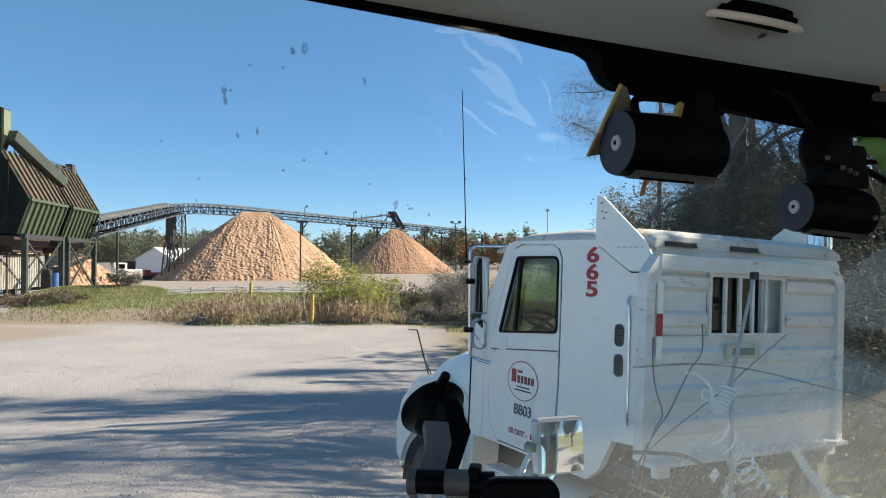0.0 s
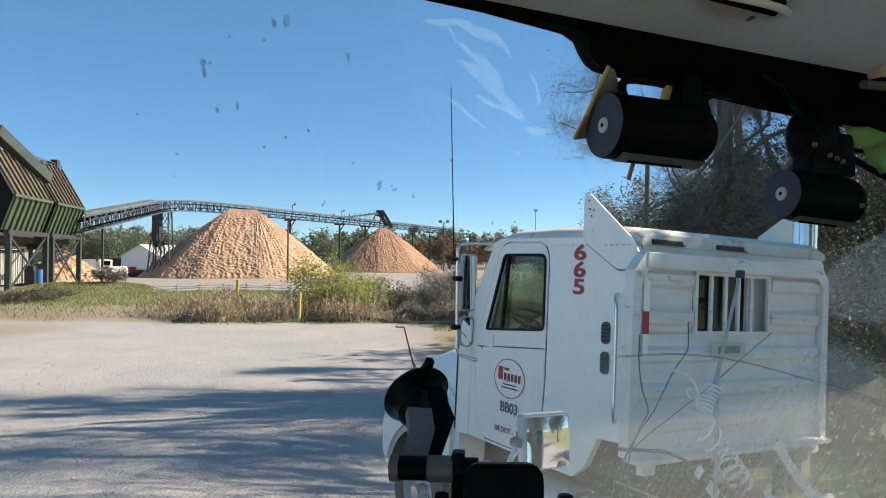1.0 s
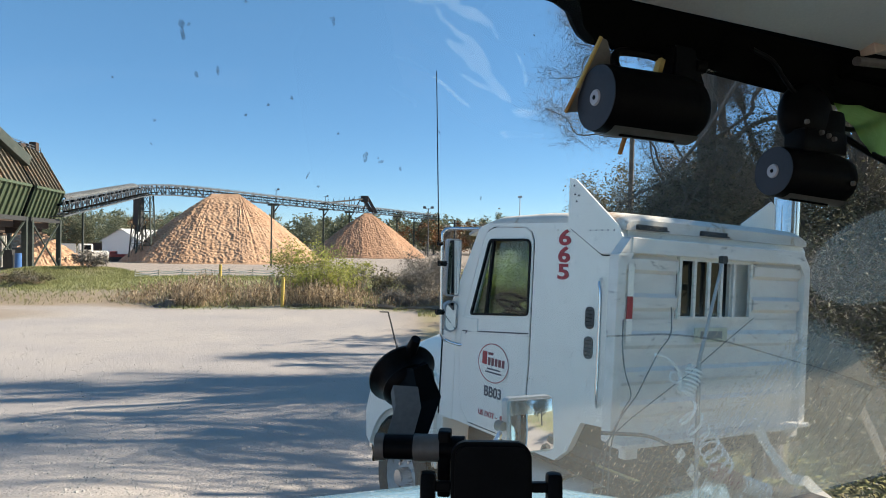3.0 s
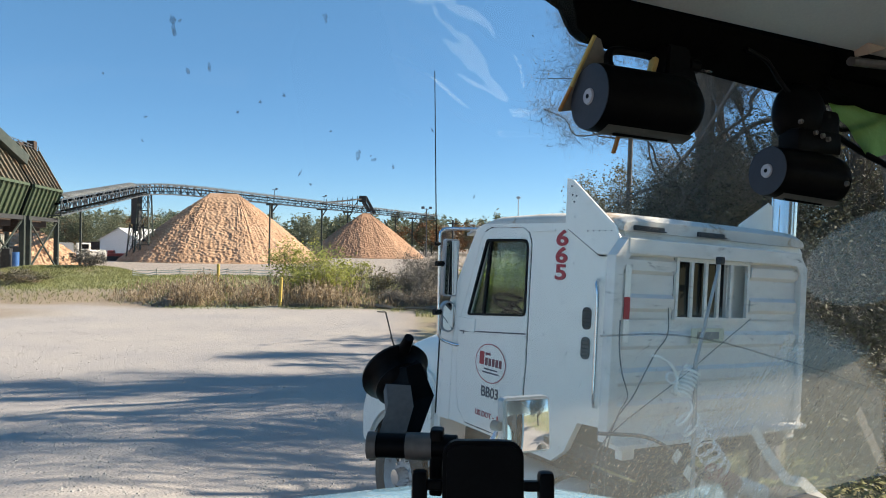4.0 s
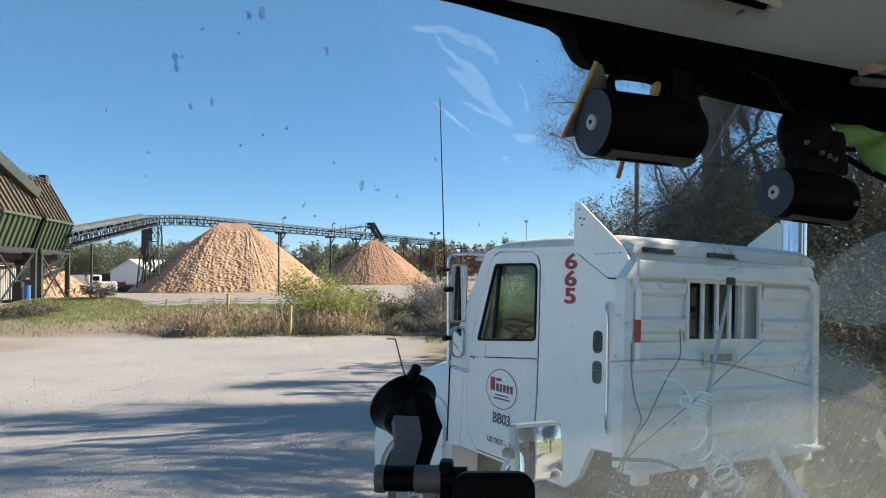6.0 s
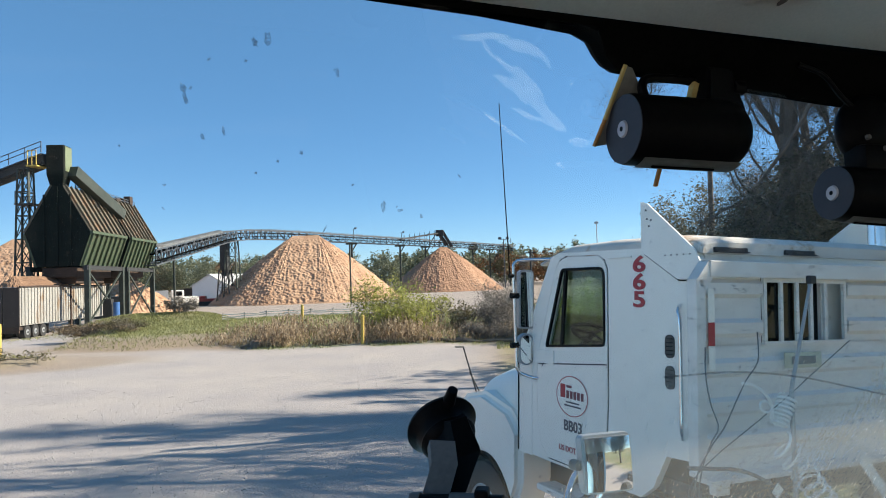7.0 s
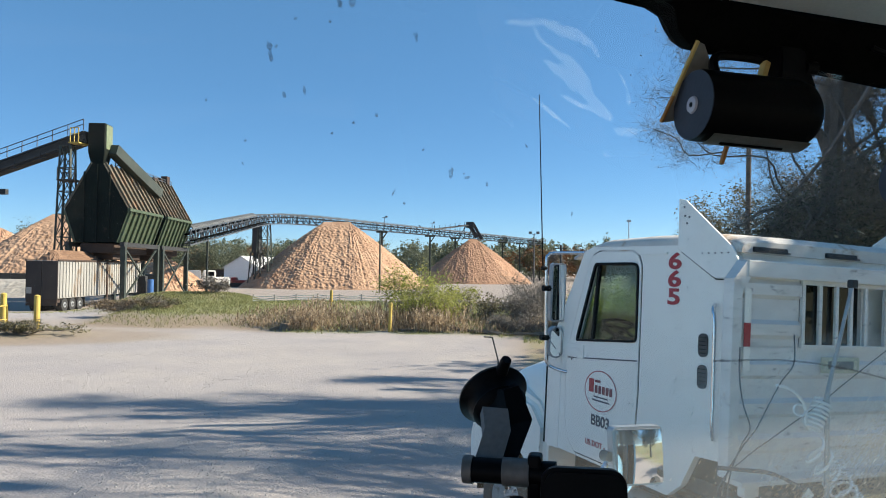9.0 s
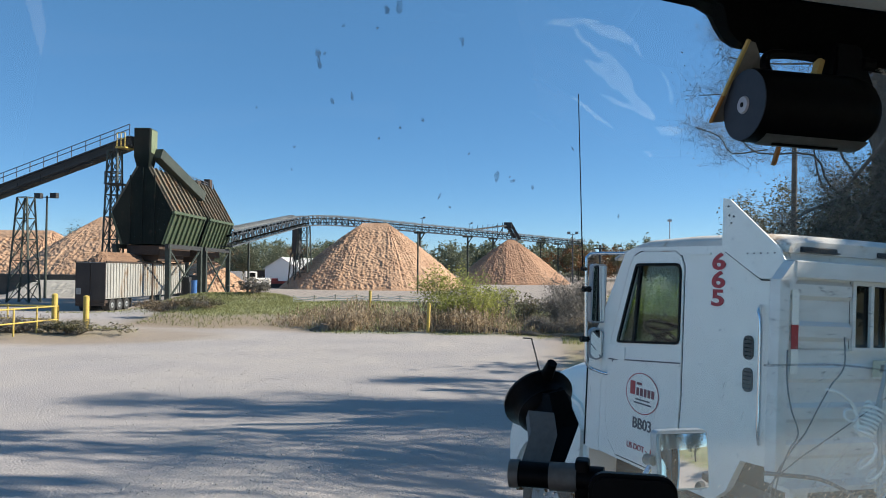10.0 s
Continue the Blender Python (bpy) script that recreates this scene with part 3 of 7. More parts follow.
bmesh.ops.solidify(hood, geom=hood.faces[:], thickness=0.04)
part("belt_cover", hood, OLD_GALV, stacker, "curved pale galvanised belt cover")
for py in (157.0, 177.5, 190.4, 220.0, 233.0, 250.0):
    f = (py - 123.9) / 130.6
    cx, top, dy = -1.8 + 53.1 * f, 12.0 + 0.5 * f, py - 123.9
    part("support_column", beam(beam(beam(bmesh.new(), (cx + 0.4, dy, -0.2), (cx + 0.4, dy, top), 0.42), (cx - 0.9, dy, top - 0.1), (cx + 1.7, dy, top - 0.1), 0.4), (cx + 0.4, dy, top - 1.9), (cx + 1.5, dy, top - 0.2), 0.25), STEEL_GREEN, stacker, "dark green steel column")
    if py < 200:
        part("floodlight", box(beam(beam(bmesh.new(), (cx + 0.9, dy, top + 0.9), (cx + 0.9, dy, top + 3.2), 0.12), (cx + 0.4, dy, top + 3.2), (cx + 1.5, dy, top + 3.2), 0.10), (cx + 1.4, dy - 0.1, top + 3.4), (0.5, 0.4, 0.3)), CONVEYOR_STEEL, stacker)
for px, py, h in ((-38.4, 82, 7.0),):
    part("support_column", beam(bmesh.new(), (px + 43.8, py - 123.9, -0.2), (px + 43.8, py - 123.9, h), 0.2), STEEL_GREEN, stacker)
part("support_tower", trestle(bmesh.new(), -46.1 + 43.8, 121.5 - 123.9, 0, 11.6, 2.6, 1.6, 2.4, 4, 0.14), STEEL_GREEN, stacker, "braced steel support tower")
trip = bmesh.new()
tx = -1.8 + 53.1 * (198.5 - 123.9) / 130.6 + 0.2
ty = 198.5 - 123.9
box(trip, (tx + 0.4, ty, 16.3), (2.2, 2.6, 1.7), None, 0.1)
beam(trip, (tx + 1.0, ty, 17.0), (tx + 3.6, ty + 0.4, 12.4), 0.8)
beam(trip, (tx - 0.4, ty - 0.5, 16.8), (tx - 2.4, ty - 1.0, 13.2), 0.25)
beam(trip, (tx + 1.2, ty - 0.5, 16.8), (tx + 0.2, ty - 1.0, 13.2), 0.25)
beam(trip, (tx - 8.2, ty - 19, 13.9), (tx, ty, 16.3), 1.3, 0.35)
beam(trip, (tx + 0.4, ty, 15.8), (tx + 2.2, ty + 0.6, 12.8), 0.9)
for k in range(7):
    beam(trip, (tx - 7.6 + 1.1 * k, ty - 18 + 2.6 * k, 13.1), (tx - 7.6 + 1.1 * k, ty - 18 + 2.6 * k, 15.0 + 0.33 * k), 0.14)
part("tripper", trip, DARK_STEEL, stacker, "dark tripper carriage discharging chips")

bin_tower = thing("surge_bin", "tall narrow dark rusty bin on steel legs", "bin", pose(-47.4, 121.4, -1.0))
part("bin_body", box(box(bmesh.new(), (0, 0, 8.9), (1.3, 1.6, 5.2), None, 0.12), (0, 0, 5.8), (0.9, 0.9, 1.2), None, 0.1), DARK_STEEL, bin_tower)
part("leg_frame", trestle(bmesh.new(), 0, 0, 0, 6.4, 2.4, 1.6, 2.4, 2, 0.13), DARK_STEEL, bin_tower)

# feed conveyor up to the loading silo
feed = thing("feed_conveyor", "dark enclosed belt conveyor climbing to the silo headhouse", "conveyor", pose(-53.5, 62.6, -1.0))
FB = Vector((-53.5, 62.6, -1.0))
F0, F1 = Vector((-39.4, 59.5, 14.35)) - FB, Vector((-96.0, 67.5, -0.6)) - FB
fb = beam(bmesh.new(), F0, F1, 1.0, 1.05)
part("trough", fb, DARK_STEEL, feed, "rusty dark conveyor trough")
part("side_rail", beam(beam(bmesh.new(), F0 + Vector((0, -0.85, -0.38)), F1 + Vector((0, -0.85, -0.38)), 0.25, 0.16), F0 + Vector((0, -0.85, 0.38)), F1 + Vector((0, -0.85, 0.38)), 0.18, 0.12), DARK_STEEL, feed)
part("handrail", handrail(bmesh.new(), F0, F1, 34, 1.0, (0, -0.9, 0.5)), CONVEYOR_STEEL, feed)
for k in range(12):
    c = F0 + (F1 - F0) * (0.03 + 0.05 * k)
    part("outrigger", beam(beam(bmesh.new(), c + Vector((0, -0.3, -0.6)), c + Vector((0.4, -1.6, -0.9)), 0.09), c + Vector((0.4, -1.6, -0.9)), c + Vector((0.4, -1.6, -0.2)), 0.08), DARK_STEEL, feed)
part("trestle_tower", trestle(bmesh.new(), 0.1, 0, 0, 10.6, 2.5, 1.1, 1.6, 5, 0.11), STEEL_GREEN, feed, "green steel trestle tower")
part("platform", box(handrail(bmesh.new(), (F0.x - 1.0, F0.y - 1.3, F0.z - 0.6), (F0.x - 0.2, F0.y - 1.3, F0.z - 0.6), 2, 1.25), (F0.x - 0.6, F0.y - 0.6, F0.z - 0.7), (1.0, 1.6, 0.12)), YELLOW, feed, "yellow service platform rails")

# ---- loading silo ----
silo = thing("loading_silo", "dark green hexagonal chip bins on tall steel legs", "silo", pose(-37.65, 58.1, -1.0, 0, 0, 9))
HEX = [(-0.45, 12.75), (0.45, 12.75), (2.75, 8.65), (1.75, 5.75), (-1.75, 5.75), (-2.75, 8.65)]
for m0, m1 in ((0.0, 8.3), (9.6, 17.6)):
    body = bmesh.new()
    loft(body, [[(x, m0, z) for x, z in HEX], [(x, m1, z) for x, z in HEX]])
    shell = part("bin_shell", body, SILO_SHADE, silo, "dark green sheet steel bin")
    for (xa, za), (xb, zb), mt, nm in (((0.45, 12.75), (2.75, 8.65), SILO_ROOF, "upper_panel"), ((2.75, 8.65), (1.75, 5.75), SILO_GREEN, "lower_panel"), ((-0.45, 12.75), (-2.75, 8.65), SILO_ROOF, "upper_panel"), ((-2.75, 8.65), (-1.75, 5.75), SILO_GREEN, "lower_panel")):
        nrm = Vector((zb - za, 0, -(xb - xa))).normalized()
        nrm = -nrm if nrm.x * (1 if xa + xb > 0 else -1) < 0 else nrm
        pb = bmesh.new()
        o = nrm * 0.03
        loft(pb, [[Vector((xa, y, za)) + o, Vector((xb, y, zb)) + o, Vector((xb, y, zb)) + o * 2.5, Vector((xa, y, za)) + o * 2.5] for y in (m0 + 0.02, m1 - 0.02)])
        pan = part(nm, pb, mt, silo)
        for k in range(8):
            y = m0 + 0.25 + (m1 - m0 - 0.5) * k / 7
            rb = beam(bmesh.new(), Vector((xa, y, za)) + nrm * 0.16, Vector((xb, y, zb)) + nrm * 0.16, 0.14, 0.22)
            part("rib", rb, mt, pan)
    part("corner_beam", beam(bmesh.new(), (2.85, m0 - 0.05, 8.65), (2.85, m1 + 0.05, 8.65), 0.25), SILO_GREEN, silo)
    part("end_stiffener", beam(beam(beam(bmesh.new(), (-1.1, m0 - 0.06, 5.75), (-1.1, m0 - 0.06, 12), 0.12), (0, m0 - 0.06, 5.75), (0, m0 - 0.06, 12.7), 0.12), (1.1, m0 - 0.06, 5.75), (1.1, m0 - 0.06, 12), 0.12), SILO_SHADE, silo)
    part("discharge_gate", box(box(bmesh.new(), (0, (m0 + m1) / 2, 5.2), (3.0, m1 - m0 - 0.6, 0.9), None, 0.1), (0, (m0 + m1) / 2, 4.5), (2.2, m1 - m0 - 2.0, 0.6), None, 0.1), RUST, silo, "dark rusty discharge hopper")
    for sx in (-1, 1):
        part("floor_beam", beam(bmesh.new(), (sx * 2.4, m0 - 0.3, 5.55), (sx * 2.4, m1 + 0.3, 5.55), 0.35, 0.4), DARK_STEEL, silo)
        for y in (m0 + 0.1, m1 - 0.1):
            part("leg", box(beam(bmesh.new(), (sx * 2.4, y, 0), (sx * 2.4, y, 5.7), 0.42, 0.42), (sx * 2.4, y, 0.02), (0.9, 0.9, 0.3)), STEEL_GREEN, silo, "dark green steel column")
        part("cross_brace", beam(beam(bmesh.new(), (sx * 2.4, m0 + 0.2, 0.6), (sx * 2.4, m1 - 0.2, 5.3), 0.14), (sx * 2.4, m1 - 0.2, 0.6), (sx * 2.4, m0 + 0.2, 5.3), 0.14), STEEL_GREEN, silo)
part("ridge_rail", handrail(bmesh.new(), (0.3, 3, 12.75), (0.3, 18.3, 12.75), 14, 0.6), CONVEYOR_STEEL, silo)
for q, d in (((0.1, 17.0, 13.3), (0.7, 0.9, 1.0)), ((0, 13.5, 13.0), (0.7, 1.2, 0.5)), ((0, 15.4, 13.1), (0.5, 0.8, 0.6))):
    part("ridge_drive", box(bmesh.new(), q, d, None, 0.06), RUST, silo, "rust red drive housing on ridge")
hh = bmesh.new()
loft(hh, [[(x * s - 0.55, y * s + 1.7, z) for x, y in ((-0.75, -0.8), (0.75, -0.8), (0.75, 0.8), (-0.75, 0.8))] for s, z in ((0.55, 12.2), (1.0, 13.9), (1.0, 16.55))])
bmesh.ops.bevel(hh, geom=hh.edges[:], offset=0.05, segments=1, affect="EDGES")
part("headhouse", hh, SILO_SHADE, silo, "dark green transfer headhouse above bins")
# sunward side coloured paler than the darkened headhouse body
part("headhouse_side", box(bmesh.new(), (0.23, 1.75, 15.35), (0.06, 1.3, 2.2)), HEADHOUSE_LIT, silo, "pale green headhouse side sheet")
ch = bmesh.new()
beam(ch, (0.55, 1.8, 14.3), (2.05, 9.3, 11.0), 0.95, 1.0, 0.04)
part("spreader_chute", ch, STEEL_GREEN, silo, "sloping dark green spreader chute")
part("chute_strut", beam(bmesh.new(), (0.8, 5.0, 12.6), (1.7, 5.0, 10.9), 0.12), DARK_STEEL, silo)
part("chute_strut", beam(bmesh.new(), (1.5, 9.0, 10.9), (1.9, 9.0, 10.4), 0.12), DARK_STEEL, silo)
part("ladder_tower", trestle(bmesh.new(), -3.1, 1.0, 0, 14.4, 1.6, 0.9, 1.4, 7, 0.11), STEEL_GREEN, silo, "green lattice tower beside bins")
part("access_platform", handrail(box(bmesh.new(), (-2.6, 0.4, 11.2), (1.6, 1.6, 0.12)), (-3.3, -0.4, 11.2), (-1.8, -0.4, 11.2), 3, 1.1), DARK_STEEL, silo)

pole = thing("yard_lamp_post", "tall dark floodlight pole with two lamp heads", "lamp post", pose(-57.8, 71.0, -1.0))
part("pole", rod(bmesh.new(), (0, 0, 0), (0, 0, 11.7), 0.16, 0.10), STEEL_GREEN, pole)
for sx in (-1, 1):
    part("lamp_head", box(beam(bmesh.new(), (0, 0, 11.5), (sx * 0.9, 0, 11.6), 0.08), (sx * 1.0, -0.1, 11.7), (0.8, 0.5, 0.6), None, 0.05), DARK_STEEL, pole)
pole2 = thing("yard_lamp_post", "far slim floodlight pole beyond the chip piles", "lamp post", pose(3.4, 205, -1.0))
part("pole", rod(bmesh.new(), (0, 0, 0), (0, 0, 14.3), 0.2, 0.14), CONVEYOR_STEEL, pole2)
for sx in (-1, 1):
    part("lamp_head", box(beam(bmesh.new(), (0, 0, 14.0), (sx * 0.9, 0, 14.2), 0.14), (sx * 1.1, -0.1, 14.5), (0.9, 0.6, 0.7), None, 0.05), CONVEYOR_STEEL, pole2)

pole3 = thing("yard_lamp_post", "slim dark pole before the tall chip pile", "lamp post", pose(-22.6, 110.0, -1.0))
part("pole", rod(bmesh.new(), (0, 0, 0), (0, 0, 9.8), 0.14, 0.12), STEEL_GREEN, pole3)
part("cross_arm", beam(bmesh.new(), (-0.5, 0, 9.6), (0.5, 0, 9.6), 0.14), STEEL_GREEN, pole3)

wall = thing("push_wall", "long low dark concrete block wall before the chip pile", "wall", pose(-66, 82, -1.0, 0, 0, 4))
for k in range(22):
    part("block", box(bmesh.new(), (-20 + k * 1.9, 0.05 * (k % 2), 1.3), (1.86, 0.9, 2.7), None, 0.05), BLOCK_DARK, wall)

# ---- chip trailer ----
TR = thing("chip_trailer", "dirty corrugated chip trailer with dark rear doors under silo", "trailer", pose(-37.65, 51.1, -1.05, 0, 0, 8))
tb = box(bmesh.new(), (0, 8.2, 2.55), (2.5, 16.2, 3.0), None, 0.03)
part("box_body", tb, TRAILER_SIDE, TR)
for sx in (-1, 1):
    for k in range(33):
        part("side_rib", box(bmesh.new(), (sx * 1.28, 0.4 + k * 0.49, 2.55), (0.07, 0.2, 2.85), None, 0.02), TRAILER_SIDE, TR)
    part("top_rail", box(bmesh.new(), (sx * 1.27, 8.2, 4.08), (0.12, 16.3, 0.14), None, 0.02), RUST, TR)
    for k in range(3):
        w = part("wheel", rod(bmesh.new(), (sx * 0.72, 1.2 + k * 1.25, 0.52), (sx * 1.26, 1.2 + k * 1.25, 0.52), 0.52, seg=24), RUBBER, TR, "black trailer tyre")
        part("rim", rod(bmesh.new(), (sx * 1.2, 1.2 + k * 1.25, 0.52), (sx * 1.285, 1.2 + k * 1.25, 0.52), 0.29, 0.20, 16), SILVER, w, "dull grey steel rim")
        part("hub", rod(bmesh.new(), (sx * 1.26, 1.2 + k * 1.25, 0.52), (sx * 1.31, 1.2 + k * 1.25, 0.52), 0.10, seg=12), DARK_STEEL, w)
part("rear_doors", box(box(bmesh.new(), (-0.63, 0.07, 2.5), (1.22, 0.1, 3.05), None, 0.03), (0.63, 0.07, 2.5), (1.22, 0.1, 3.05), None, 0.03), TRAILER_REAR, TR, "dark rusty rear doors")
part("rear_bumper", box(box(bmesh.new(), (0, 0.1, 0.6), (2.4, 0.15, 0.2)), (0, 0.3, 0.85), (2.4, 0.5, 0.25)), RUST, TR)
part("placard", box(bmesh.new(), (-0.95, 0.0, 1.7), (0.4, 0.04, 0.5)), CONCRETE, TR)
part("side_post", box(bmesh.new(), (1.3, 8.6, 2.3), (0.1, 0.25, 3.4)), RUST, TR)
part("mud_flap", box(bmesh.new(), (0.95, 4.5, 0.6), (0.7, 0.04, 0.8)), RUBBER, TR)
load = pile("bark_load", (0, 1.6), (0, 8.4), 1.12, 0.95, 0, "brown bark heaped on the trailer", DARK_CHIPS, 0.2, 30)
load.matrix_basis = pose(-37.65, 51.1, 2.95, 0, 0, 8)

drum = thing("pump_unit", "small blue pump unit beside silo legs", "pump", pose(-34.6, 62.0, -0.9))
part("tank", rod(bmesh.new(), (0, 0, 0), (0, 0, 2.3), 0.28, seg=20), BLUE_DRUM, drum)
part("panel", box(bmesh.new(), (-0.9, 0.2, 1.3), (0.8, 0.5, 2.6), None, 0.04), DARK_STEEL, drum)

# ---- far shed, truck and machine ----
shed = thing("storage_shed", "pale metal shed with grey gable roof", "shed", pose(-62.0, 150, -1.0, 0, 0, -8))
part("gable_wall", plate(bmesh.new(), [(-4.2, 0), (4.2, 0), (4.2, 4.0), (0, 6.0), (-4.2, 4.0)], 0.2, Matrix.Rotation(radians(90), 4, "X")), SHED_WALL, shed)
part("side_wall", box(box(bmesh.new(), (4.1, 9, 1.8), (0.2, 18, 3.6)), (-4.1, 9, 1.8), (0.2, 18, 3.6)), SHED_WALL, shed)
for sx in (-1, 1):
    rf = bmesh.new()
    loft(rf, [[(0, y, 6.12), (sx * 4.6, y, 3.45), (sx * 4.6, y, 3.57), (0, y, 6.24)] for y in (-0.5, 18.4)])
    part("roof_sheet", rf, SHED_ROOF, shed)
part("lean_to", box(bmesh.new(), (-6.0, 4, 1.6), (3.4, 7, 3.2), None, 0.05), RUST, shed, "dark open lean-to")

yt = thing("parked_truck", "far white conventional truck parked in the yard", "truck", pose(-50.5, 109, -1.0, 0, 0, -62))
part("cab", box(box(bmesh.new(), (0, 0, 2.0), (2.2, 1.9, 2.2), None, 0.15), (0, 2.0, 1.45), (1.9, 2.3, 1.2), None, 0.2), WHITE_PAINT, yt)
part("windscreen", box(bmesh.new(), (0, 0.98, 2.55), (1.9, 0.06, 0.75)), BLACK_PLASTIC, yt)
part("side_window", box(bmesh.new(), (1.1, 0.2, 2.55), (0.06, 0.9, 0.7)), BLACK_PLASTIC, yt)
part("load_box", box(bmesh.new(), (0, -4.6, 2.1), (2.4, 6.4, 2.0), None, 0.05), GALV, yt)
for sx in (-1, 1):
    for y in (2.2, -3.6, -5.0):
        part("wheel", rod(bmesh.new(), (sx * 0.75, y, 0.5), (sx * 1.12, y, 0.5), 0.5, seg=20), RUBBER, yt)
loader = thing("red_machine", "low faded red machine beside bin tower", "machine", pose(-52.0, 124.5, -1.0, 0, 0, 10))
part("body", box(box(bmesh.new(), (0.6, 0, 1.05), (4.2, 2.0, 0.5), None, 0.1), (-0.8, 0, 1.5), (1.0, 1.4, 0.6), None, 0.1), RED_PAINT, loader)
part("chassis", box(bmesh.new(), (0, 0, 0.4), (11, 2.0, 0.8), None, 0.05), DARK_STEEL, loader)

# ---- bollards, pipe fence, silt fence ----
for x, y, h, lean in ((-5.34, 27.43, 1.25, 2), (-8.72, 30.9, 1.25, 1), (-18.5, 24.62, 1.35, 0), (-19.95, 24.7, 1.4, 0)):
    b = thing("bollard", "weathered yellow steel post among dry weeds", "bollard", pose(x, y, gz(x, y) - 0.1, 0, lean, 0), group="yellow posts")
    part("post", rod(bmesh.new(), (0, 0, 0), (0, 0, h), 0.065 if x > -10 else 0.11, seg=14), YELLOW, b)
    part("cap", rod(bmesh.new(), (0, 0, h), (0, 0, h + 0.04), 0.068 if x > -10 else 0.113, 0.04, 14), YELLOW, b)
pf = thing("pipe_fence", "low yellow pipe barrier with rails", "fence", pose(-20.6, 23.2, gz(-20.6, 23.2) - 0.05))
P = [Vector((1.75, -3.0, 0)), Vector((1.75, 0.3, 0)), Vector((-5.0, 0.6, 0))]
for a, b in ((P[1], P[0]), (P[1], P[2])):
    for h in (0.45, 0.95):
        part("rail", rod(bmesh.new(), a + Vector((0, 0, h)), b + Vector((0, 0, h)), 0.026), YELLOW, pf)
    for k in range(4):
        c = a + (b - a) * k / 3
        part("post", rod(bmesh.new(), c, c + Vector((0, 0, 1.0)), 0.032), YELLOW, pf)

sfence = thing("silt_fence", "low sagging pale cloth bands on wooden stakes", "fence", pose(-11.6, 38.0, 0))
for k in range(6):
    xa, xb = -3.6 + k * 1.25, -3.6 + (k + 1) * 1.25
    za, zb = gz(-11.6 + xa, 38) - 0.03, gz(-11.6 + xb, 38) - 0.03
    part("stake", beam(bmesh.new(), (xa, 0, za), (xa + 0.03, 0, za + 0.50), 0.045), WOOD, sfence)
    for v, hgt in ((0.10, 0.10), (0.27, 0.06), (0.40, 0.045)):
        cloth = bmesh.new()
        rows = []
        for q in range(7):
            f = q / 6
            sag = (0.03 + 0.02 * ((k + int(v * 10)) % 3)) * math.sin(math.pi * f)
            z = za + (zb - za) * f + v - sag
            rows.append([(xa + (xb - xa) * f, 0.02 * math.sin(q * 2 + k) - 0.03, z), (xa + (xb - xa) * f, -0.035, z + hgt)])
        loft(cloth, rows, close=False)
        bmesh.ops.solidify(cloth, geom=cloth.faces[:], thickness=0.01)
        part("cloth", cloth, TARP, sfence)


# ---- white tractor unit ----
truck = thing("white_tractor_truck", "white day-cab tractor truck with aluminium headache rack, parked", "truck", TRUCK_POSE)
SIDE = Matrix(((0, 0, 1, 0), (1, 0, 0, 0), (0, 1, 0, 0), (0, 0, 0, 1)))


def side_at(x):
    return Matrix.Translation((x, 0, 0)) @ SIDE


def inset(pts, d):
    """The outline moved inwards by about d."""
    n_ = len(pts)
    area = sum(pts[i][0] * pts[(i + 1) % n_][1] - pts[(i + 1) % n_][0] * pts[i][1] for i in range(n_))
    sgn = 1 if area > 0 else -1
    out = []
    for i in range(n_):
        a, b, c = Vector(pts[i - 1]), Vector(pts[i]), Vector(pts[(i + 1) % n_])
        e1, e2 = (b - a).normalized(), (c - b).normalized()
        nv = (Vector((-e1.y, e1.x)) + Vector((-e2.y, e2.x))).normalized()
        out.append(tuple(b + nv * sgn * d))
    return out


CAB = [(0, 1.62), (0, 2.86), (0.05, 2.95), (1.52, 2.97), (1.63, 2.93), (2.0, 2.3), (2.08, 2.02), (2.08, 1.5), (1.9, 1.28), (0.55, 1.28), (0.42, 1.38), (0.30, 1.6)]
DOOR = [(1.66, 1.31), (1.02, 1.31), (0.92, 1.42), (0.89, 1.9), (0.895, 2.82), (0.93, 2.89), (1.0, 2.925), (1.42, 2.93), (1.50, 2.90), (1.55, 2.83), (1.80, 2.16), (1.83, 1.95), (1.81, 1.55), (1.76, 1.40)]


def round_poly(pts, radii, n_=5):
    """The outline with its corners rounded."""
    out = []
    for i, r in enumerate(radii):
        a, b, c = Vector(pts[i - 1]), Vector(pts[i]), Vector(pts[(i + 1) % len(pts)])
        u, v = (a - b).normalized(), (c - b).normalized()
        k = r / math.tan(u.angle(v) / 2)
        p0, p1 = b + u * k, b + v * k
        out += [tuple(p0 * (1 - f) ** 2 + b * 2 * f * (1 - f) + p1 * f * f) for f in [j / n_ for j in range(n_ + 1)]]
    return out


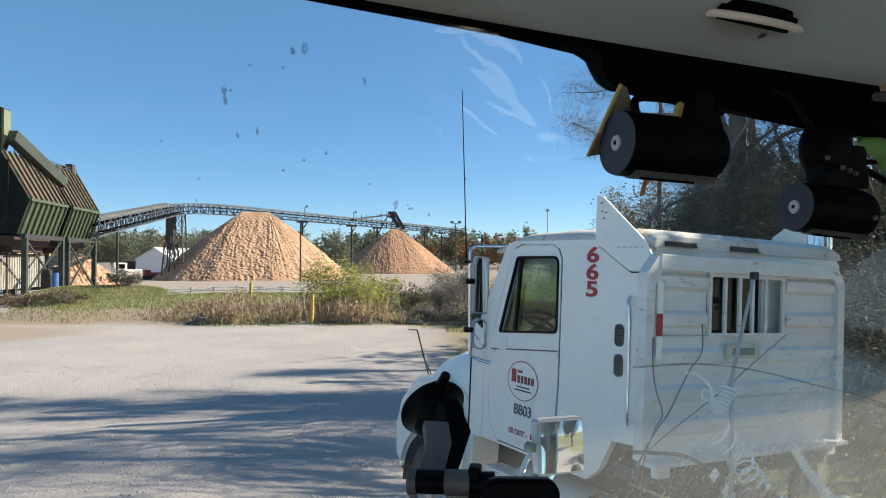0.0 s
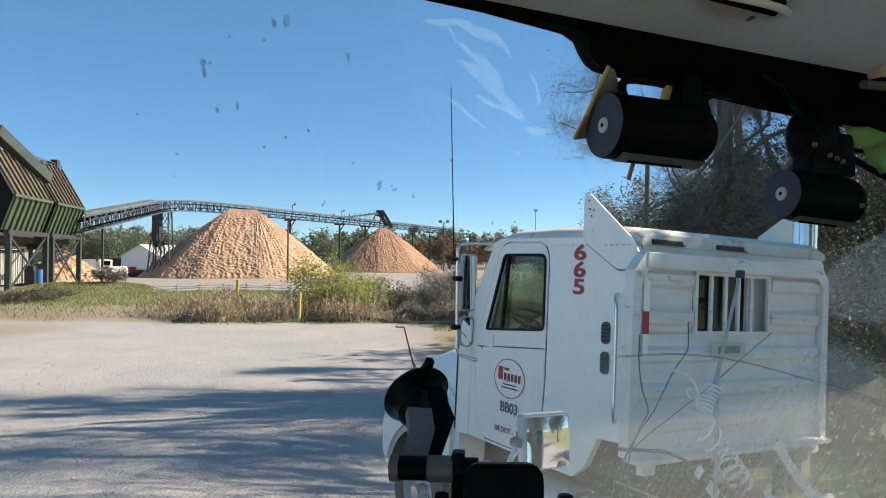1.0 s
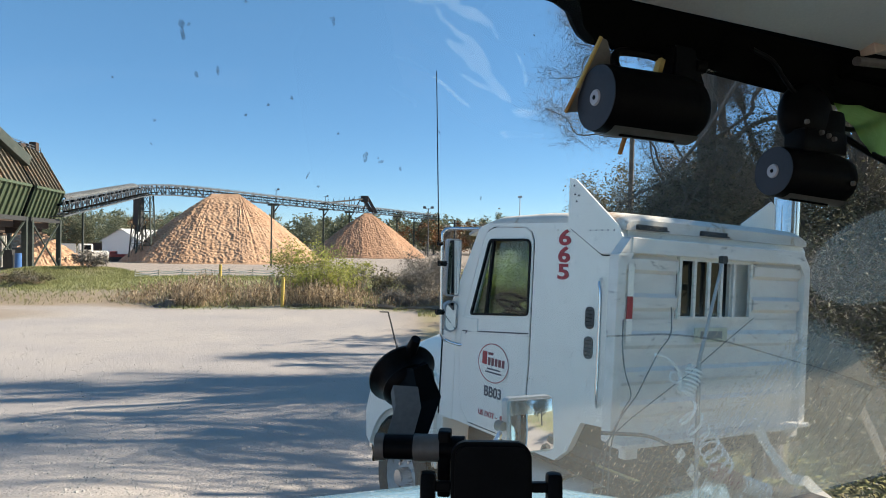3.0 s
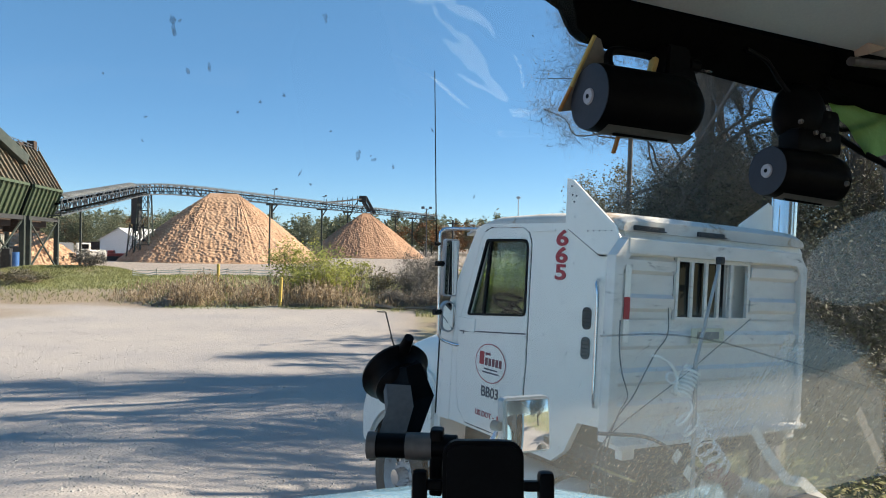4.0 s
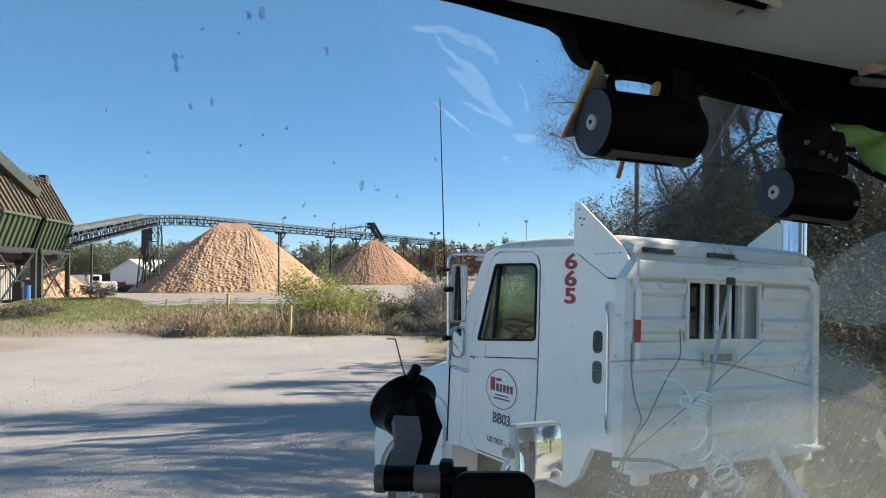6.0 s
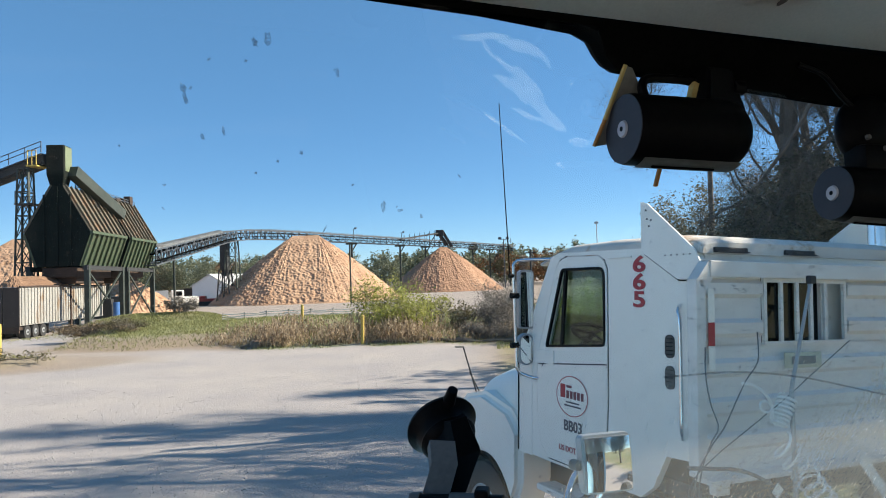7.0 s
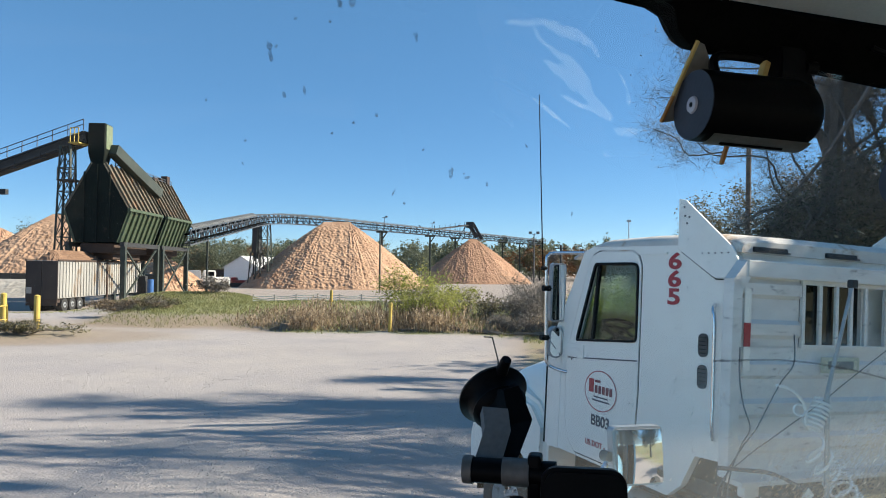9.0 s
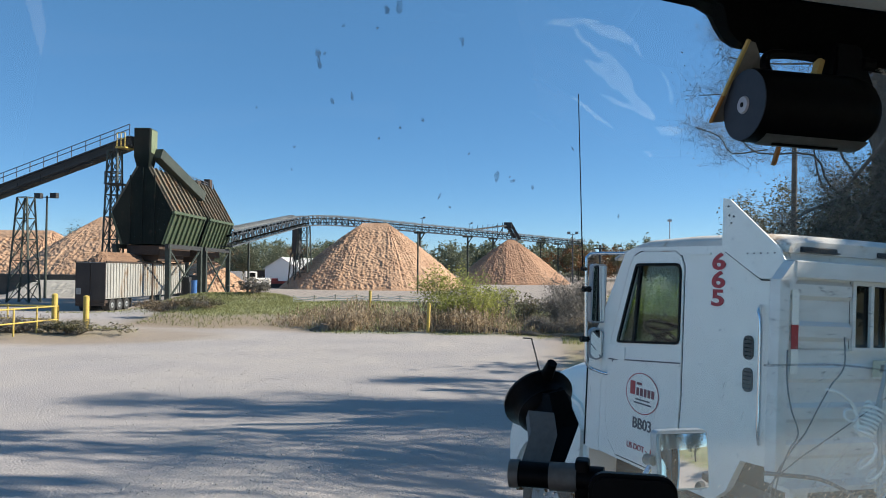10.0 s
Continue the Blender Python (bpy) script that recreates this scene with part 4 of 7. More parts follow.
WIN = round_poly([(0.915, 2.265), (1.69, 2.205), (1.462, 2.838), (0.92, 2.838)], [0.045, 0.02, 0.05, 0.07])
for sx, x0 in ((0, 0.0), (1, 1.95)):
    part("cab_side", plate(bmesh.new(), CAB, 0.05, side_at(x0), [inset(DOOR, -0.012)]), WHITE_PAINT, truck)
    d = part("door", plate(bmesh.new(), DOOR, 0.05, side_at(x0 - 0.006 if not sx else x0 + 0.006), [WIN]), WHITE_PAINT, truck, "white cab door with round company sign")
    part("window_seal", plate(bmesh.new(), inset(WIN, -0.006), 0.02, side_at(x0 - 0.014 if not sx else x0 + 0.05), [inset(WIN, 0.014)]), BLACK_PLASTIC, d)
    g = part("pane", plate(bmesh.new(), inset(WIN, 0.01), 0.005, side_at(x0 + 0.02)), PANE, d, "tinted side window glass")
    g.visible_shadow = False
    part("vent_bar", beam(bmesh.new(), (x0 + 0.0, 1.47, 2.22), (x0 + 0.0, 1.41, 2.83), 0.022, 0.03), BLACK_PLASTIC, d)
    part("belt_trim", box(bmesh.new(), (x0 - 0.009 if not sx else x0 + 0.06, 1.70, 2.12), (0.012, 0.26, 0.11), None, 0.004), WHITE_PAINT, d)
    part("belt_seam", beam(bmesh.new(), (x0 - 0.007 if not sx else x0 + 0.057, 0.90, 2.13), (x0 - 0.007 if not sx else x0 + 0.057, 1.80, 2.055), 0.006, 0.01), DARK_VINYL, d)
part("door_gasket", plate(bmesh.new(), inset(DOOR, -0.016), 0.02, side_at(0.003), [inset(DOOR, 0.03)]), MATT_BLACK, truck)
part("cab_floor", box(bmesh.new(), (1.0, 1.05, 1.40), (1.88, 2.0, 0.10)), DARK_STEEL, truck)
part("firewall", box(bmesh.new(), (1.0, 2.04, 1.75), (1.88, 0.06, 0.6)), BLACK_PLASTIC, truck)
part("dashboard", box(box(bmesh.new(), (1.0, 1.85, 2.0), (1.86, 0.34, 0.3), None, 0.06), (0.55, 1.72, 2.1), (0.5, 0.2, 0.14), None, 0.05), BLACK_PLASTIC, truck)
sw = bmesh.new()
swc = Vector((0.45, 1.662, 2.305))
swm = Matrix.Rotation(radians(24), 3, "X")
pipe(sw, [swc + swm @ Vector((0.18 * math.cos(t), 0.18 * math.sin(t), 0)) for t in [2 * math.pi * k / 24 for k in range(25)]], 0.016, 8)
for k in range(3):
    rod(sw, swc, swc + swm @ Vector((0.17 * math.cos(2.1 * k + 0.5), 0.17 * math.sin(2.1 * k + 0.5), 0)), 0.014, seg=8)
rod(sw, swc, swc + Vector((0, 0.3, -0.2)), 0.03)
part("steering_wheel", sw, BLACK_PLASTIC, truck)
for x in (0.5, 1.45):
    part("cab_seat", box(box(bmesh.new(), (x, 0.62, 1.95), (0.5, 0.14, 0.75), None, 0.05), (x, 0.85, 1.66), (0.5, 0.5, 0.16), None, 0.05), SEAT_CLOTH, truck)
# rear wall with its window, windscreen, roof
XZ = Matrix(((1, 0, 0, 0), (0, 0, -1, 0), (0, 1, 0, 0), (0, 0, 0, 1)))
part("rear_wall", plate(bmesh.new(), [(0.05, 1.62), (1.95, 1.62), (1.95, 2.92), (0.05, 2.92)], 0.05, Matrix.Translation((0, 0.05, 0)) @ XZ, [rounded(0.46, 2.27, 1.09, 2.78, 0.06)]), WHITE_PAINT, truck)
rg = part("rear_pane", plate(bmesh.new(), rounded(0.45, 2.26, 1.10, 2.79, 0.06), 0.005, Matrix.Translation((0, 0.03, 0)) @ XZ), REAR_PANE, truck, "dark rear cab window")
rg.visible_shadow = False
ws = bmesh.new()
loft(ws, [[(x, 1.60 + 0.07 * math.sin(math.pi * (x - 0.05) / 1.9), 2.94), (x, 2.03 + 0.08 * math.sin(math.pi * (x - 0.05) / 1.9), 2.05)] for x in [0.05 + 1.9 * k / 12 for k in range(13)]], close=False)
bmesh.ops.solidify(ws, geom=ws.faces[:], thickness=0.006)
w = part("windscreen", ws, PANE, truck, "raked windscreen glass")
w.visible_shadow = False
rf = bmesh.new()
loft(rf, [[(1.0 + hw * (1 if math.cos(t) > 0 else -1) * abs(math.cos(t)) ** 0.28, y, z0 + (z1 - z0) * abs(math.sin(t)) ** 0.45) for t in [math.pi * k / 16 for k in range(17)]] for y, hw, z0, z1 in ((-0.02, 0.985, 2.90, 2.975), (0.03, 1.0, 2.90, 3.015), (0.35, 1.0, 2.90, 3.05), (0.9, 1.0, 2.90, 3.06), (1.4, 1.0, 2.90, 3.05), (1.56, 0.98, 2.90, 3.02), (1.66, 0.94, 2.88, 2.94))], close=True)
part("roof", rf, WHITE_ROOF, truck, "white cab roof with brown dust", True)
part("drip_rail", beam(bmesh.new(), (-0.006, 0.62, 2.905), (-0.006, 0.88, 2.905), 0.012, 0.012), WHITE_PAINT, truck)
part("sun_visor", box(bmesh.new(), (1.0, 1.74, 2.915), (1.94, 0.20, 0.025), Matrix.Rotation(radians(-18), 3, "X"), 0.008), SILVER, truck)
for x0, x1 in ((0.10, 0.38), (0.72, 1.0)):
    part("roof_vent", box(box(bmesh.new(), ((x0 + x1) / 2, -0.022, 2.925), (x1 - x0, 0.03, 0.034), None, 0.008), ((x0 + x1) / 2, -0.04, 2.912), (x1 - x0, 0.03, 0.008)), DARK_STEEL, truck)
# corner fins
part("corner_fin", plate(bmesh.new(), [(0.505, 3.27), (0.44, 3.255), (0.02, 2.93), (-0.03, 2.85), (-0.03, 2.745), (0.165, 2.742), (0.5, 2.93)], 0.012, side_at(-0.02)), WHITE_PAINT, truck, "white angled corner fairing plate")
part("corner_fin", plate(bmesh.new(), [(1.60, 2.84), (2.03, 2.84), (2.02, 3.24), (1.97, 3.27), (1.60, 3.06)], 0.012, Matrix.Translation((0, 0.30, 0)) @ XZ), WHITE_PAINT, truck, "white angled corner fairing plate")
# thin black bars put in as the shadowed seam below the fin
for a, b in (((-0.016, 0.47, 2.912), (-0.016, 0.15, 2.732)), ((-0.016, 0.15, 2.732), (-0.016, -0.02, 2.732))):
    part("fin_seam", beam(bmesh.new(), a, b, 0.007, 0.007), MATT_BLACK, truck)
for k in range(5):
    part("rivet", rod(bmesh.new(), (-0.02, 0.05 + 0.055 * k, 2.897), (-0.026, 0.05 + 0.055 * k, 2.897), 0.005, seg=8), GREY_PLASTIC, truck)
for y, z in ((0.45, 3.21), (0.44, 3.15), (0.40, 3.14), (0.42, 3.10)):
    part("rivet", rod(bmesh.new(), (-0.02, y, z), (-0.026, y, z), 0.007, seg=8), GREY_PLASTIC, truck)

# hood, fender, bumper, wheels
hd = bmesh.new()
HOOD = ((2.06, 0.97, 2.04, 1.25), (2.4, 0.94, 2.02, 1.25), (2.8, 0.90, 1.95, 1.2), (3.2, 0.85, 1.83, 1.1), (3.45, 0.78, 1.68, 1.0), (3.58, 0.68, 1.45, 1.0))
loft(hd, [[(1.0 + hw * (1 if math.cos(t) > 0 else -1) * abs(math.cos(t)) ** 0.42, y, zb + (zt - zb) * abs(math.sin(t)) ** 0.55) for t in [math.pi * k / 24 for k in range(25)]] for y, hw, zt, zb in HOOD])
part("hood", hd, WHITE_PAINT, truck, "rounded white engine hood", True)
part("hood_seam", box(bmesh.new(), (-0.004, 2.125, 1.66), (0.012, 0.016, 0.76)), MATT_BLACK, truck)
part("cowl_panel", box(bmesh.new(), (0.046, 2.02, 1.66), (0.10, 0.22, 0.78), None, 0.006), WHITE_PAINT, truck)
arch = [(2.8 + 0.60 * math.cos(radians(a)), 0.52 + 0.60 * math.sin(radians(a))) for a in range(8, 173, 11)]
FEN = [(2.10, 0.98), (2.10, 1.42), (2.3, 1.60), (2.8, 1.70), (3.2, 1.62), (3.5, 1.38), (3.62, 1.05), (3.58, 0.72), *arch]
for x0 in (-0.03, 1.65):
    fb_ = plate(bmesh.new(), FEN, 0.38, side_at(x0))
    bmesh.ops.bevel(fb_, geom=[e for e in fb_.edges if e.calc_face_angle(0) > 0.9], offset=0.06, segments=3, affect="EDGES")
    part("fender", fb_, WHITE_PAINT, truck, "white front fender", True)
    part("fender_liner", plate(bmesh.new(), [(2.8 + r * math.cos(radians(a)), 0.52 + r * math.sin(radians(a))) for r, rng in ((0.60, range(0, 181, 15)), (0.57, range(180, -1, -15))) for a in rng], 0.34, side_at(x0 + 0.02)), MATT_BLACK, truck)
part("bumper", box(bmesh.new(), (1.0, 3.62, 0.72), (1.9, 0.14, 0.34), None, 0.06), CHROME, truck)
part("grille", box(bmesh.new(), (1.0, 3.58, 1.22), (1.05, 0.06, 0.5), None, 0.03), CHROME, truck)


def truck_wheel(x, y, outer, dual=False):
    s = -1 if outer < 0 else 1
    tb_ = bmesh.new()
    prof = [(0.30, -0.13), (0.46, -0.14), (0.505, -0.11), (0.515, 0.0), (0.505, 0.11), (0.46, 0.14), (0.30, 0.13)]
    loft(tb_, [[(x + px, y + r * math.cos(t), 0.515 + r * math.sin(t)) for r, px in prof] for t in [2 * math.pi * k / 36 for k in range(37)]], close=True, caps=False)
    t_ = part("wheel", tb_, RUBBER, truck, "black truck tyre", True)
    rb_ = bmesh.new()
    prof = [(0.31, 0.12), (0.29, 0.13), (0.26, 0.06), (0.24, 0.02), (0.15, 0.04), (0.10, 0.05), (0.0, 0.05)]
    loft(rb_, [[(x + s * px, y + r * math.cos(t), 0.515 + r * math.sin(t)) for r, px in prof] for t in [2 * math.pi * k / 36 for k in range(37)]], close=False)
    part("rim", rb_, WHEEL_STEEL, t_, "dusty white steel rim", True)
    part("hub", rod(bmesh.new(), (x + s * 0.04, y, 0.515), (x + s * 0.16, y, 0.515), 0.10, 0.075, 20), CHROME, t_, smooth=True)
    for k in range(10):
        a = 2 * math.pi * k / 10
        c = Vector((x + s * 0.03, y + 0.155 * math.cos(a), 0.515 + 0.155 * math.sin(a)))
        part("wheel_nut", rod(bmesh.new(), c, c + Vector((s * 0.05, 0, 0)), 0.02, 0.016, 6), CHROME, t_)
    for k in range(5):
        a = 2 * math.pi * (k + 0.5) / 5
        c = Vector((x + s * 0.032, y + 0.215 * math.cos(a), 0.515 + 0.215 * math.sin(a)))
        part("hand_hole", rod(bmesh.new(), c, c + Vector((s * 0.006, 0, 0)), 0.034, seg=14), MATT_BLACK, t_)


truck_wheel(0.14, 2.8, -1)
truck_wheel(1.86, 2.8, 1)
for y in (-2.7, -4.0):
    truck_wheel(0.02, y, -1)
    truck_wheel(1.98, y, 1)
# chassis under and behind the cab
for x in (0.58, 1.42):
    part("frame_rail", box(bmesh.new(), (x, -0.7, 0.98), (0.09, 8.4, 0.27), None, 0.01), DARK_STEEL, truck)
for y in (-4.3, -3.2, -2.0, -0.9, 0.3, 1.5):
    part("cross_member", box(bmesh.new(), (1.0, y, 0.98), (0.84, 0.12, 0.2)), DARK_STEEL, truck)
part("deck_plate", box(bmesh.new(), (1.0, -0.75, 1.14), (1.1, 1.1, 0.03), None, 0.006), DARK_STEEL, truck)
part("fuel_tank", rod(bmesh.new(), (0.22, 0.35, 0.82), (0.22, 1.5, 0.82), 0.31, seg=28), ALU, truck, "dull aluminium fuel tank", True)
for y in (0.6, 1.25):
    part("tank_strap", rod(bmesh.new(), (0.22, y - 0.03, 0.82), (0.22, y + 0.03, 0.82), 0.318, seg=28), CHROME, truck)
part("step", box(bmesh.new(), (0.03, 1.62, 0.72), (0.22, 0.5, 0.05), None, 0.01), ALU, truck)
part("step", box(bmesh.new(), (0.06, 1.55, 1.05), (0.18, 0.5, 0.05), None, 0.01), ALU, truck)
part("battery_box", box(bmesh.new(), (0.25, -0.1, 0.95), (0.5, 0.55, 0.5), None, 0.03), BLACK_PLASTIC, truck)
part("air_tank", rod(bmesh.new(), (0.3, -1.2, 0.9), (0.3, -0.45, 0.9), 0.14, seg=18), DARK_STEEL, truck, smooth=True)
part("quarter_fender", box(bmesh.new(), (0.1, -1.9, 1.25), (0.6, 0.5, 0.03), None, 0.01), BLACK_PLASTIC, truck)
part("fifth_wheel", box(bmesh.new(), (1.0, -3.3, 1.2), (0.9, 1.0, 0.1), None, 0.05), DARK_STEEL, truck)
# side details: grab handle, vents, lettering
hp = smooth_path([(-0.012, 0.155, 2.575), (-0.05, 0.13, 2.54), (-0.06, 0.105, 2.45), (-0.06, 0.10, 2.0), (-0.055, 0.105, 1.82), (-0.012, 0.14, 1.74)], 6)
part("grab_handle", pipe(bmesh.new(), hp, 0.012, 10), CHROME, truck, "bright steel grab handle", True)
for z in (2.31, 2.11):
    v = part("side_vent", plate(bmesh.new(), rounded(0.215, z - 0.075, 0.295, z + 0.075, 0.035), 0.012, side_at(-0.01)), VENT_GREY, truck, "oval dark grey louvre vent")
    for k in range(5):
        part("louvre", box(bmesh.new(), (-0.014, 0.255, z - 0.05 + 0.025 * k), (0.01, 0.06, 0.006)), BLACK_PLASTIC, v)
TXT = Matrix(((0, 0, -1, 0), (-1, 0, 0, 0), (0, 1, 0, 0), (0, 0, 0, 1)))
for i, ch_ in enumerate("665"):
    letters("number", ch_, 0.150, RED_VINYL, truck, Matrix.Translation((-0.004, 0.545, 2.800 - 0.121 * i)) @ TXT @ Matrix.Diagonal((1.75, 1, 1, 1)), 0.002, bold=0.004)
SGN = Matrix.Translation((-0.0085, 1.325, 1.845)) @ TXT
sign = part("door_sign", plate(bmesh.new(), [(0.205 * math.cos(2 * math.pi * k / 40), 0.155 * math.sin(2 * math.pi * k / 40)) for k in range(40)], 0.002, SGN), WHITE_PAINT, truck, "round white company sign with red ring")
part("sign_ring", plate(bmesh.new(), [(0.207 * math.cos(2 * math.pi * k / 40), 0.157 * math.sin(2 * math.pi * k / 40)) for k in range(40)], 0.0015, Matrix.Translation((-0.002, 0, 0)) @ SGN, [[(0.200 * math.cos(2 * math.pi * k / 40), 0.150 * math.sin(2 * math.pi * k / 40)) for k in range(40)]]), RED_VINYL, sign)
for x0, y0, x1, y1, mt in ((-0.15, -0.02, -0.085, 0.085, RED_VINYL), (-0.07, -0.02, 0.16, 0.04, MAROON_VINYL), (-0.07, 0.062, 0.0, 0.082, MAROON_VINYL), (-0.08, -0.055, 0.10, -0.044, DARK_VINYL), (-0.10, -0.082, 0.12, -0.070, DARK_VINYL)):
    if x1 - x0 > 0.2 and y1 - y0 > 0.03:
        for k in range(5):
            part("sign_bar", plate(bmesh.new(), [(x0 + 0.047 * k, y0), (x0 + 0.047 * k + 0.036, y0), (x0 + 0.047 * k + 0.036, y1), (x0 + 0.047 * k, y1)], 0.0015, Matrix.Translation((-0.002, 0, 0)) @ SGN), mt, sign)
    else:
        part("sign_bar", plate(bmesh.new(), [(x0, y0), (x1, y0), (x1, y1), (x0, y1)], 0.0015, Matrix.Translation((-0.002, 0, 0)) @ SGN), mt, sign)
letters("fleet_code", "BB03", 0.115, DARK_VINYL, truck, Matrix.Translation((-0.0095, 1.315, 1.575)) @ TXT, 0.0015, bold=0.002)
letters("lettering", "US DOT -", 0.062, RED_VINYL, truck, Matrix.Translation((-0.0095, 1.50, 1.41)) @ TXT, 0.0015, "LEFT", 0.001)
for k in range(6):
    part("number_bar", plate(bmesh.new(), [(0, 0), (0.028, 0), (0.028, 0.045), (0, 0.045)], 0.0015, Matrix.Translation((-0.0095, 1.20 - 0.036 * k, 1.41)) @ TXT), RED_VINYL, truck)
# door mirrors
mb = smooth_path([(0.06, 1.66, 2.93), (-0.10, 1.90, 2.925), (-0.155, 1.945, 2.90), (-0.165, 1.95, 2.80), (-0.135, 1.95, 2.10), (-0.125, 1.95, 2.0), (-0.08, 1.93, 1.955), (0.0, 1.82, 1.93), (0.02, 1.78, 1.98), (0.0, 1.74, 2.06)], 6)
mirror = part("door_mirror", pipe(bmesh.new(), mb, 0.014, 10), CHROME, truck, "bright tubular mirror bracket", True)
turn_out = Matrix.Translation((-0.06, 1.95, 0)) @ Matrix.Rotation(radians(-12), 4, "Z") @ Matrix.Translation((0.06, -1.95, 0))
for z0, z1, r in ((2.34, 2.84, 0.03), (2.03, 2.30, 0.07)):
    case = bmesh.new()
    plate(case, rounded(-0.115, z0, 0.015, z1, r, 6), 0.075, turn_out @ Matrix.Translation((0, 1.99, 0)) @ XZ)
    part("mirror_case", case, SILVER, mirror, "white and silver mirror case", True)
    part("mirror_face", plate(bmesh.new(), rounded(-0.103, z0 + 0.015, 0.003, z1 - 0.015, r - 0.012, 6), 0.004, turn_out @ Matrix.Translation((0, 1.912, 0)) @ XZ), MIRROR, mirror)
for z in (2.62, 2.2):
    part("mirror_clamp", rod(bmesh.new(), (-0.19, 1.95, z), (-0.11, 1.95, z), 0.025, seg=12), BLACK_PLASTIC, mirror)
part("whip_antenna", rod(rod(bmesh.new(), (-0.20, 1.95, 2.78), (-0.315, 1.95, 4.27), 0.0055, 0.004, 8), (-0.165, 1.95, 2.79), (-0.21, 1.95, 2.79), 0.018, seg=10), BLACK_PLASTIC, mirror, "thin black whip aerial")
part("hood_marker", rod(rod(rod(bmesh.new(), (0.06, 3.0, 1.58), (-0.117, 3.0, 2.107), 0.008, seg=8), (-0.117, 3.0, 2.107), (-0.21, 3.0, 2.11), 0.007, seg=8), (0.10, 3.0, 1.60), (-0.045, 3.0, 1.86), 0.007, seg=8), DARK_STEEL, truck, "bent hood mirror arm")
# exhaust stack
st = part("exhaust_stack", rod(bmesh.new(), (2.2, 0.30, 1.0), (2.2, 0.30, 3.34), 0.10, seg=24), CHROME, truck, "tall chrome exhaust stack", True)
part("heat_shield", rod(bmesh.new(), (2.2, 0.30, 1.6), (2.2, 0.30, 2.9), 0.125, seg=24, caps=False), CHROME, st, smooth=True)

# headache rack
rack = part("headache_rack", box(box(box(bmesh.new(), (-0.015, -0.10, 2.16), (0.075, 0.08, 1.16), None, 0.008), (1.925, -0.10, 2.14), (0.075, 0.08, 1.16), None, 0.008), (0.955, -0.10, 2.80), (1.80, 0.09, 0.10), None, 0.008), ALU, truck, "aluminium cab guard with barred window", at=Matrix.Translation((-0.11, 0, 0)))
for sx, x in ((1, -0.015), (-1, 1.925)):
    part("corner_gusset", beam(bmesh.new(), (x, -0.10, 2.70), (x + sx * 0.10, -0.10, 2.82), 0.08, 0.09), ALU, rack)
for x0, x1 in ((0.02, 0.53), (1.31, 1.89)):
    part("upper_sheet", box(bmesh.new(), ((x0 + x1) / 2, -0.085, 2.545), (x1 - x0, 0.01, 0.42)), ALU, rack)
part("lower_sheet", box(bmesh.new(), (0.955, -0.085, 1.95), (1.87, 0.01, 0.79)), ALU, rack, "flat aluminium lower sheet")
for z in (2.68, 2.44, 2.20, 1.97, 1.76):
    for x0, x1 in (((0.03, 0.52), (1.32, 1.88)) if z > 2.3 else ((0.03, 1.88),)):
        rb = bmesh.new()
        loft(rb, [[(x, -0.09, z - 0.055), (x, -0.115, z - 0.03), (x, -0.118, z + 0.035), (x, -0.09, z + 0.06)] for x in (x0, x1)])
        part("pressed_rib", rb, ALU, rack)
part("window_frame", plate(bmesh.new(), [(0.535, 2.335), (1.305, 2.335), (1.305, 2.75), (0.535, 2.75)], 0.022, Matrix.Translation((0, -0.09, 0)) @ XZ, [[(0.56, 2.355), (1.28, 2.355), (1.28, 2.725), (0.56, 2.725)]]), ALU, rack)
for x in (0.69, 0.835, 0.965, 1.10):
    part("window_bar", box(bmesh.new(), (x, -0.105, 2.54), (0.028, 0.02, 0.38), None, 0.004), ALU, rack)
part("bottom_tray", box(bmesh.new(), (0.955, -0.14, 1.565), (1.94, 0.14, 0.03), None, 0.005), ALU, rack)
for x in (0.15, 1.84):
    part("stand_leg", box(bmesh.new(), (x, -0.1, 1.515), (0.11, 0.06, 0.11), None, 0.008), ALU, rack)
for x in (0.69, 1.53):
    part("mount_bracket", box(bmesh.new(), (x, -0.06, 1.33), (0.10, 0.03, 0.46), None, 0.006), DARK_STEEL, rack, "dark steel mounting bracket")
for z0, z1, mt in ((2.48, 2.68, WHITE_PAINT), (2.34, 2.48, RED_VINYL), (2.20, 2.34, WHITE_PAINT)):
    part("reflector_tape", box(bmesh.new(), (0.075, -0.128, (z0 + z1) / 2), (0.05, 0.004, z1 - z0)), mt, rack)
part("number_plate", box(bmesh.new(), (0.85, -0.132, 2.235), (0.34, 0.006, 0.10), None, 0.004), surface("faded plate", (0.40, 0.40, 0.28), (0.52, 0.52, 0.38), 0.5, 0, 10, 60, 0), rack)
part("plate_bar", box(bmesh.new(), (0.85, -0.137, 2.235), (0.22, 0.004, 0.05)), GREY_PLASTIC, rack)
# hoses and the pogo stick behind the cab
pg = part("pogo_stick", rod(rod(bmesh.new(), (0.30, -0.42, 1.15), (0.32, -0.38, 2.10), 0.014, seg=10), (0.32, -0.38, 2.10), (0.52, -0.37, 2.745), 0.013, 0.010, 10), SILVER, truck, "dull steel hose support pole")
part("pogo_clip", box(bmesh.new(), (0.52, -0.37, 2.74), (0.05, 0.04, 0.05), None, 0.01), DARK_STEEL, pg)


